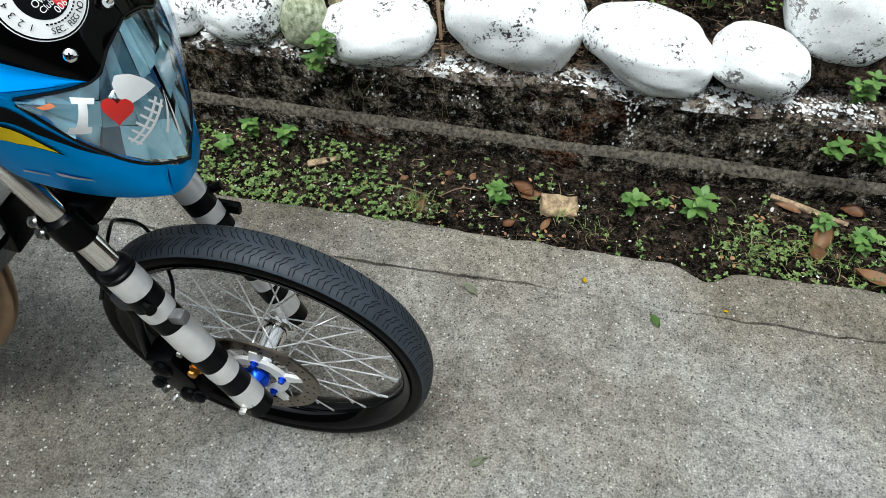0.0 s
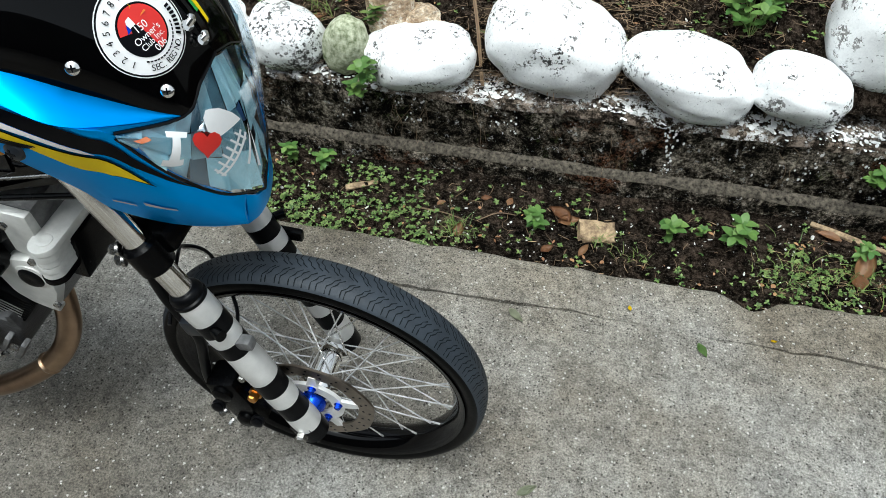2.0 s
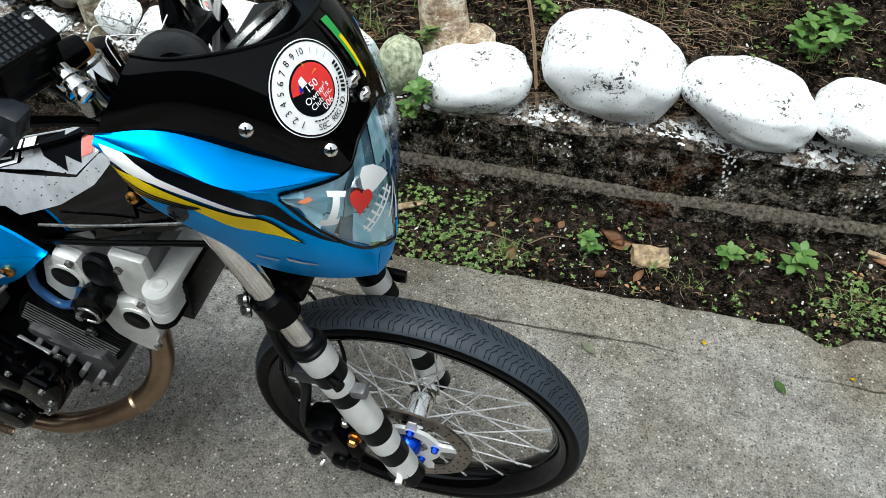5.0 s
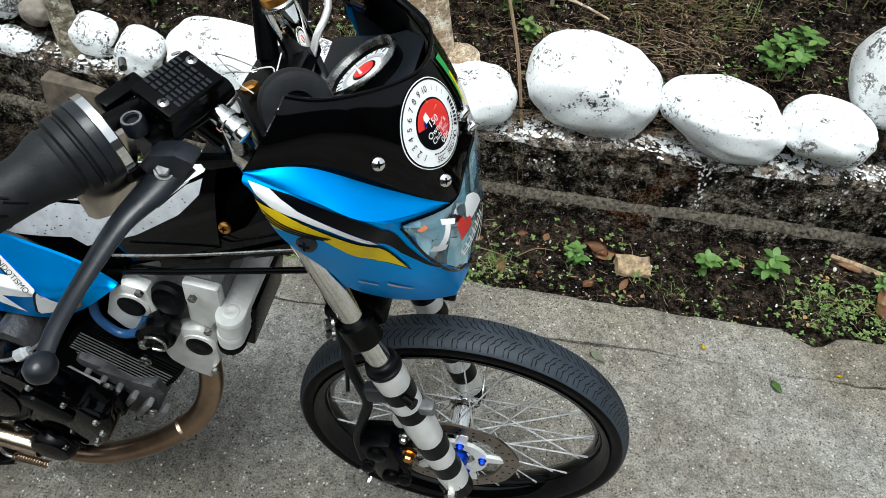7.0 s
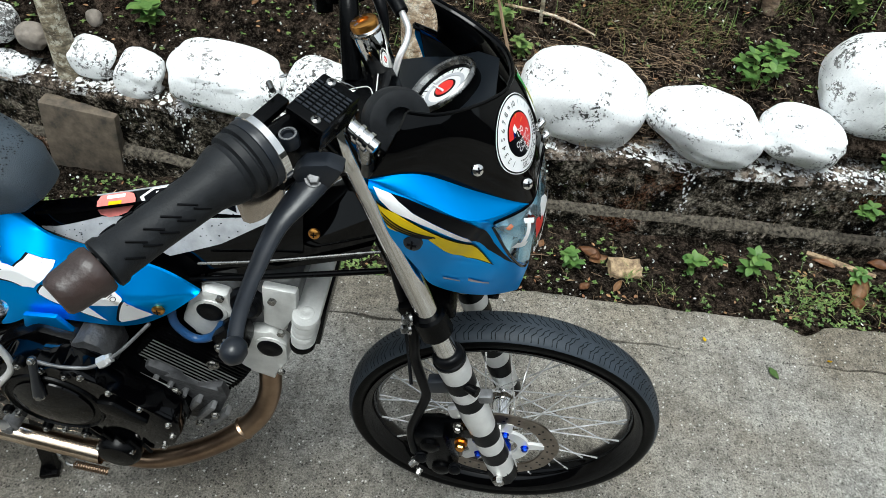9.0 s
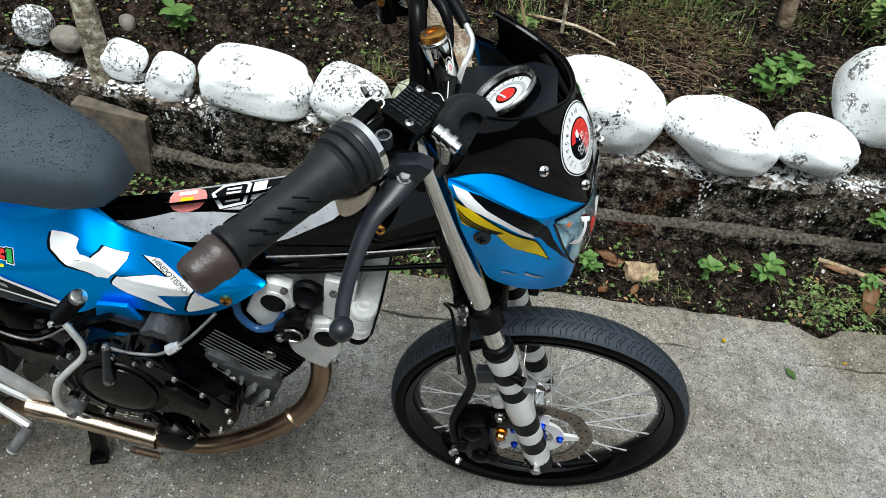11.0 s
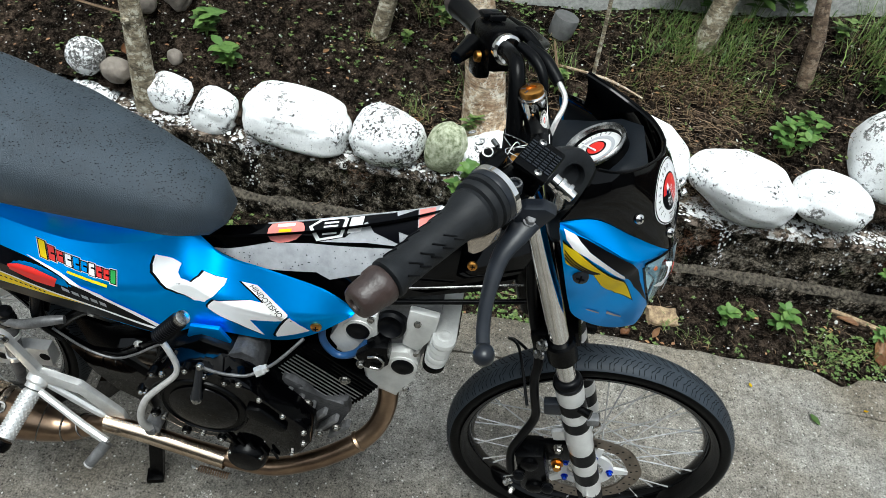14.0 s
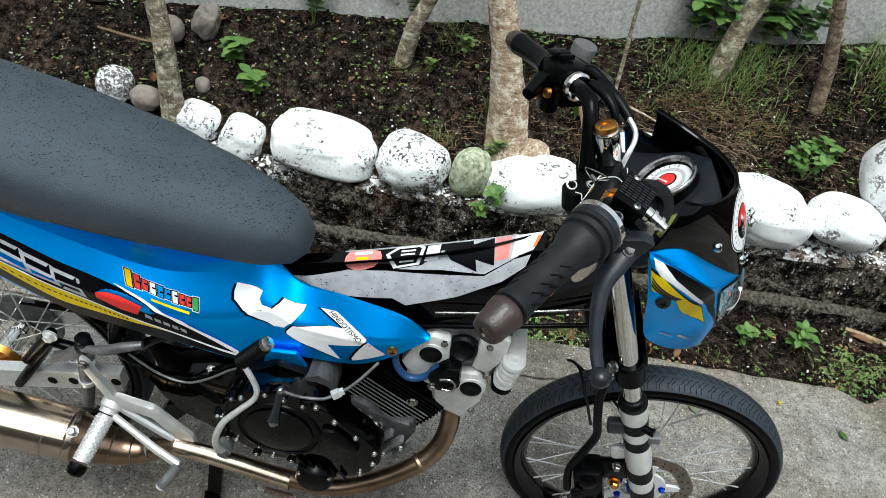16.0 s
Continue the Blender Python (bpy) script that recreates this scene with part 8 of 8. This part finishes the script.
def scatter_chips():
    random.seed(23)
    bm = bmesh.new()
    spots = [(random.uniform(-1.6, 1.7), random.uniform(.60, 1.17), 0) for _ in range(1100)] + [(random.uniform(-2.3, 1.6), random.uniform(1.36, 1.9), 1) for _ in range(1500)] + [(random.uniform(-1.6, 1.7), None, 2) for _ in range(650)]
    for x, y, w in spots:
        if w == 2:
            if fbm((x, 3, 3), 2.5) < -.12:
                continue
            y = wall_y(x) + random.uniform(-.003, .12)
            z = ledge_z(x) + .014 + .1 * (y - wall_y(x))
        else:
            z = ditch_z(x, y) if w == 0 else bank_z(x, y)
        r = random.uniform(.0015, .0042) * (1.7 if random.random() < .16 else 1)
        m = Matrix.Translation((x, y, z + r * .3)) @ Euler((random.random() * .8, random.random() * .8, random.random() * 6)).to_matrix().to_4x4() @ Matrix.Diagonal((random.uniform(.8, 1.9), random.uniform(.5, 1.1), random.uniform(.25, .5), 1))
        add_pebble(bm, r * .9, m)
    stuff("paint_chips", bm, M["chalk"], "scattered white paint flakes and chalky crumbs", "debris")
    random.seed(27)
    bm = bmesh.new()
    for cx, n_, sp in ((-.55, 70, .06), (-.70, 60, .07), (-.30, 60, .05), (.55, 60, .05), (.72, 60, .05), (.93, 70, .05), (1.12, 60, .05), (-.42, 60, .10), (-.20, 70, .09), (.02, 70, .06), (.12, 60, .05), (.40, 30, .07), (.47, 60, .05), (.64, 70, .07), (.83, 70, .07), (1.02, 60, .08), (1.20, 70, .10), (-1.10, 90, .07), (-1.33, 90, .08), (-.78, 50, .08), (-1.6, 60, .12)):
        for _ in range(n_):
            x = random.gauss(cx, sp)
            y = wall_y(x) + random.uniform(-.004, .075) ** 1.0
            r = random.uniform(.0015, .0055) * (2.0 if random.random() < .16 else 1)
            z = ledge_z(x) + .014 + .1 * (y - wall_y(x)) if y > wall_y(x) + .008 else ledge_z(x) + .004
            add_pebble(bm, r, Matrix.Translation((x, y, z)) @ Euler((random.uniform(-.3, .3), random.uniform(-.3, .3), random.random() * 6)).to_matrix().to_4x4() @ Matrix.Diagonal((random.uniform(.9, 2.0), random.uniform(.7, 1.2), .35, 1)))
    for cx, n_, sp, drop in ((.655, 46, .014, .20), (1.06, 16, .02, .16), (1.24, 18, .03, .18), (-.16, 22, .03, .14), (-1.08, 40, .02, .16), (-1.25, 30, .03, .14), (.14, 18, .03, .12), (-.40, 16, .03, .14), (.9, 12, .05, .15)):
        for _ in range(n_):
            x = random.gauss(cx, sp)
            z = ledge_z(x) - random.uniform(0, 1) ** 1.3 * drop
            r = random.uniform(.0015, .0045)
            add_pebble(bm, r, Matrix.Translation((x, wall_y(x) - .004, z)) @ Matrix.Diagonal((1, .5, random.uniform(.9, 2.2), 1)))
    stuff("paint_clots", bm, M["flake"], "clots and drips of white paint on ledge and wall", "debris")
    random.seed(24)
    bm = bmesh.new()
    for _ in range(2200):
        w = random.random() < .45
        x = random.uniform(-1.7, 1.7) if w else random.uniform(-2.3, 1.6)
        y = random.uniform(.58, 1.17) if w else random.uniform(1.34, 1.92)
        z = ditch_z(x, y) if w else bank_z(x, y)
        r = random.uniform(.003, .011)
        m = Matrix.Translation((x, y, z + r * .2)) @ Euler((random.random(), random.random(), random.random() * 6)).to_matrix().to_4x4() @ Matrix.Diagonal((1.2, 1, .75, 1))
        add_pebble(bm, r, m)
    stuff("soil_clods", bm, M["soil"], "crumbs and clods of dark soil", "soil")
    bm = bmesh.new()
    for _ in range(800):
        x, y = random.uniform(-1.3, 1.4), random.uniform(-1.0, .52)
        if abs(y) < .06 and abs(x) < .08:
            continue
        r = random.uniform(.0006, .0020)
        m = Matrix.Translation((x, y, r * .3)) @ Euler((random.random(), random.random(), random.random() * 6)).to_matrix().to_4x4() @ Matrix.Diagonal((1.4, 1, .6, 1))
        add_pebble(bm, r, m)
    stuff("road_grit", bm, M["chalk"], "pale grit and tiny stones on the slab", "debris")


def blade(bm, x, y, z, h, a, bend, w):
    d = Vector((math.cos(a), math.sin(a), 0))
    s = Vector((-d.y, d.x, 0)) * w
    prev = None
    for k in range(5):
        t = k / 4
        c = Vector((x, y, z)) + d * bend * t * t + Vector((0, 0, h * (t - .35 * t * t * min(1, bend / h))))
        ww = s * (1 - t * .9)
        cur = (bm.verts.new(c + ww), bm.verts.new(c - ww))
        if prev:
            bm.faces.new((prev[0], prev[1], cur[1], cur[0]))
        prev = cur


def grass_tuft(x, y, zf, r, n, h, label, seed, straw=.3):
    random.seed(seed)
    root = tagged(new("grass_tuft"), label, "grass", "grass tufts")
    root.location = (x, y, zf(x, y))
    bpy.context.view_layer.update()
    g, s = bmesh.new(), bmesh.new()
    for _ in range(n):
        px, py = x + random.gauss(0, r * .5), y + random.gauss(0, r * .38)
        dry = random.random() < straw
        blade(s if dry else g, px, py, zf(px, py) - .005, h * random.uniform(.45, 1.1) * (.6 if dry else 1), random.uniform(-3.0, -.1) if dry else random.uniform(0, 6.28), h * random.uniform(.3, .9), random.uniform(.0012, .0026))
    tagged(part("grass_blade", g, M["grass"], root), kind="stuff")
    if len(s.verts):
        tagged(part("dry_blade", s, M["straw"], root, "dry brown blades"), kind="stuff")
    else:
        s.free()


for i, (x, y, r, n, h, st) in enumerate([(.36, 1.72, .15, 420, .10, .15), (.54, 1.73, .15, 420, .10, .15), (.36, 1.60, .15, 420, .08, .9), (.52, 1.58, .15, 420, .08, .9), (.22, 1.60, .10, 160, .09, .8), (-.33, 1.50, .08, 110, .10, .5), (-.55, 1.40, .08, 90, .07, .6), (1.02, 1.72, .14, 260, .15, .3), (1.15, 1.85, .16, 220, .16, .3), (-.08, 1.60, .10, 120, .10, .4), (.66, 1.55, .10, 140, .09, .7), (-.55, 1.76, .10, 110, .09, .5), (.86, 1.62, .06, 90, .06, .6), (.44, 1.70, .06, 90, .06, .4), (-.74, 1.63, .06, 80, .06, .6), (-.27, 1.36, .07, 80, .06, .5)]):
    grass_tuft(x, y, bank_z, r, n, h, "grass tuft, green above dry brown straw, on the bank" if st > .4 else "green grass tuft on the bank", 120 + i, st)
for i, (x, y, r, n, h, st) in enumerate([(.06, .92, .05, 60, .07, .2), (.50, .98, .05, 50, .05, .2), (1.10, 1.00, .13, 80, .06, .35), (1.28, .97, .13, 80, .06, .35), (1.02, .92, .09, 50, .05, .4), (.62, .93, .05, 36, .04, .4)]):
    grass_tuft(x, y, ditch_z, r, n, h, "sparse grass tuft in the soil strip", 150 + i, st)


def straw_mat():
    """Loose dry roots and straw, thick round the stones' feet."""
    random.seed(31)
    bm = bmesh.new()
    for _ in range(2200):
        k = random.random()
        if k < .55:
            x = random.choice((.03, .45, .80, -.42, .25, .55, .12, .46, .06)) + random.gauss(0, .06)
            y = wall_y(x) + random.uniform(.03, .30)
            z = max(ledge_z(x) + .03, bank_z(x, y)) + .004
        elif k < .88:
            x, y = random.uniform(-.5, 1.5), random.uniform(1.38, 1.8)
            z = bank_z(x, y) + .005
        else:
            x, y = random.uniform(-1.4, 1.5), random.uniform(.62, 1.15)
            z = ditch_z(x, y) + .005
        a, ln = random.uniform(0, 6.28), random.uniform(.015, .075)
        p = [Vector((x, y, z))]
        for j in range(3):
            a += random.gauss(0, .5)
            p.append(p[-1] + Vector((math.cos(a) * ln / 3, math.sin(a) * ln / 3, random.uniform(-.003, .006))))
        add_tube(bm, p, random.uniform(.0004, .0009), 4, False)
    stuff("dry_straw", bm, M["straw"], "tangled dry roots and straw on the soil", "straw")


def hanging_roots():
    random.seed(33)
    bm = bmesh.new()
    for _ in range(15):
        x = random.choice((-.20, -.12, .02, -.75, .45, 1.0)) + random.gauss(0, .05)
        y = wall_y(x) - .008
        z = ledge_z(x) - random.uniform(0, .06)
        p = [Vector((x, y, z))]
        for j in range(5):
            p.append(p[-1] + Vector((random.gauss(0, .014), random.gauss(-.004, .004), -random.uniform(.015, .04))))
        add_tube(bm, smooth_pts(p, 2), .0005, 4, False)
    stuff("hanging_roots", bm, M["straw"], "thin pale roots hanging down the wall", "roots")


def litter():
    """Small torn bits of brown leaf and bark over the soil."""
    random.seed(35)
    for name, mt, n, what in (("leaf_litter", "dead", 520, "small torn bits of brown fallen leaf on the soil"), ("bark_litter", "straw", 700, "thin tan slivers of bark and twig on the soil")):
        bm = bmesh.new()
        for _ in range(n):
            far = random.random() < .62
            x = random.uniform(-2.2, 1.6) if far else random.uniform(-1.5, 1.6)
            y = random.uniform(1.36, 1.85) if far else random.uniform(.62, 1.15)
            z = (bank_z(x, y) if far else ditch_z(x, y)) + .004
            ln = random.uniform(.006, .020) if mt == "dead" else random.uniform(.010, .034)
            add_leaf(bm, (x, y, z), random.uniform(0, 6.28), random.uniform(-.1, .5), ln, ln * (random.uniform(.35, .8) if mt == "dead" else random.uniform(.06, .14)))
        stuff(name, bm, M[mt], what, "litter")


scatter_leaves()
scatter_chips()
litter()
straw_mat()
hanging_roots()


# ---------------------------------------------------------------- litter
def dead_leaf(x, y, z, ln, wd, yaw, pitch, seed, label="curled brown fallen leaf on the soil", material=None, curl=.5):
    random.seed(seed)
    bm = bmesh.new()
    n, m = 10, 6
    rows = []
    for i in range(n + 1):
        t = i / n
        w = wd / 2 * math.sin(math.pi * min(1, max(0.02, t)) ** .8) + .0005
        row = []
        for j in range(-m, m + 1):
            s = j / m
            row.append(bm.verts.new((ln * (t - .5), w * s, curl * wd * (s * s * .5) + curl * ln * .18 * math.sin(3 * t + seed) + .003 * fbm((t * 3, s * 2, seed), 2))))
        rows.append(row)
    for a, b in zip(rows, rows[1:]):
        for j in range(2 * m):
            bm.faces.new((a[j], a[j + 1], b[j + 1], b[j]))
    lo = min(v.co.z for v in bm.verts)
    for v in bm.verts:
        v.co.z -= lo
    bmesh.ops.solidify(bm, geom=bm.faces[:], thickness=.0006)
    ob = link_bm("fallen_leaf", bm, material or M["dead"], angle=70)
    ob.location = (x, y, z + .003)
    ob.rotation_euler = Euler((random.uniform(-.15, .15), radians(pitch), radians(yaw)))
    return tagged(ob, label, "leaf", "fallen leaves")


for i, (x, y, ln, wd, yw, pt) in enumerate([(.365, 1.06, .085, .045, 150, -8), (.40, 1.04, .07, .04, 20, -12), (.346, .90, .045, .030, 40, -5), (.065, .915, .05, .035, 80, -14), (.455, .92, .05, .022, 60, -4), (1.27, 1.03, .11, .055, 70, -22), (1.25, .97, .06, .05, 100, -10), (1.37, 1.15, .07, .045, 170, -8), (1.40, .90, .12, .05, 165, -4), (.12, 1.09, .035, .022, 10, -4), (.20, 1.08, .03, .022, 70, -4), (-.02, 1.03, .03, .02, 30, 0), (1.18, 1.13, .08, .03, 165, -5)]):
    dead_leaf(x, y, ditch_z(x, y), ln, wd, yw, pt, i + 1)
for i, (x, y, ln, wd, yw) in enumerate([(-1.45, 1.72, .07, .035, 80), (-.52, 1.38, .05, .03, 20), (-1.64, 1.47, .05, .03, 120), (.60, 1.82, .05, .03, 30), (-.90, 1.55, .03, .02, 60)]):
    dead_leaf(x, y, bank_z(x, y), ln, wd, yw, -6, 40 + i, "dry tan fallen leaf on the bank")
M["slab_leaf"] = leaf_mat("pale_grey_green_leaf", (0.20, 0.22, 0.14), (0.26, 0.27, 0.18))
dead_leaf(.299, .381, .002, .045, .018, -40, 0, 61, "pale flat leaf lying on the concrete slab", M["slab_leaf"], .06)
dead_leaf(.385, -.004, .002, .042, .016, 35, 0, 62, "pale flat leaf lying on the concrete slab", M["slab_leaf"], .06)
dead_leaf(.707, .389, .002, .036, .018, -60, 0, 63, "small green leaf lying on the concrete slab", M["leaf"], .06)
dead_leaf(.546, .462, .002, .014, .008, 100, 0, 64, "tiny yellow leaf on the concrete slab", M["yellow"], .2)
dead_leaf(.86, .45, .002, .014, .006, 10, 0, 65, "tiny yellow leaf on the concrete slab", M["yellow"], .2)


def plank(x, y, zf, l, w, h, yaw, tilt, label, material, seed, rough=.0035):
    bm = bmesh.new()
    add_box(bm, 0, 0, 0, l, w, h, None, min(l, w, h) * .12)
    bmesh.ops.subdivide_edges(bm, edges=bm.edges[:], cuts=3, use_grid_fill=True)
    for v in bm.verts:
        v.co += Vector((fbm(v.co + Vector((seed, 0, 0)), 40), fbm(v.co + Vector((0, seed, 0)), 40), fbm(v.co, 50))) * rough
    ob = link_bm("wood_piece", bm, material, angle=35)
    ob.rotation_euler = Euler((radians(tilt), radians(tilt * .4), radians(yaw)))
    ob.location = (x, y, zf(x, y) + h * .45)
    return tagged(ob, label, "wood", "wood scraps")


plank(.490, 1.010, ditch_z, .115, .075, .022, 8, 8, "split pale wood block lying on the soil", M["wood"], 3, .011)
plank(-.300, 1.052, ditch_z, .11, .018, .008, 32, 4, "flat brown wood splinter on the soil", M["wood"], 5)
plank(1.26, 1.14, ditch_z, .26, .016, .010, -16, 3, "long thin weathered lath on the soil", M["wood"], 7)
plank(.305, 1.222, lambda x, y: ledge_z(x) + .006, .05, .028, .004, 65, 22, "small grey slate chip hanging on the ledge", M["footing"], 9)
stick("dry_stick", [(-.10, 1.0, ditch_z(-.10, 1.0) + .006), (.0, .985, ditch_z(0, .985) + .008), (.08, .965, ditch_z(.08, .965) + .006)], .0022, "thin dry stalk on the soil")
stick("dry_stick", [(.11, .98, ditch_z(.11, .98) + .005), (.17, 1.02, ditch_z(.17, 1.02) + .012), (.23, 1.03, ditch_z(.23, 1.03) + .006)], .0018, "thin dry stalk on the soil")

# grey pot stub on the bank and a plain block in the wall
pot = lathe((-.066, 1.74, bank_z(-.066, 1.74) - .02), (.15, 0, 1), [(0, .045), (.02, .047), (.072, .048), (.076, .046), (.074, .040), (.073, .0005)], 24)
tagged(link_bm("plastic_pot", pot, mat("dusty_grey_plastic", (.11, .11, .11), .6, var=.3, scale=30)), "dusty grey plastic pot half sunk in soil", "pot")
blk = bmesh.new()
add_box(blk, -1.480, 1.258, -.380, .27, .09, .35, Euler((radians(-2), radians(5), 0)).to_matrix().to_4x4(), .012)
tagged(link_bm("wall_block", blk, mat("brown_grey_block", (.155, .122, .088), .95, color2=(.040, .033, .026), scale=20, bump=.7, bscale=90)), "plain brown-grey concrete block in the low wall", "wall", kind="structure")
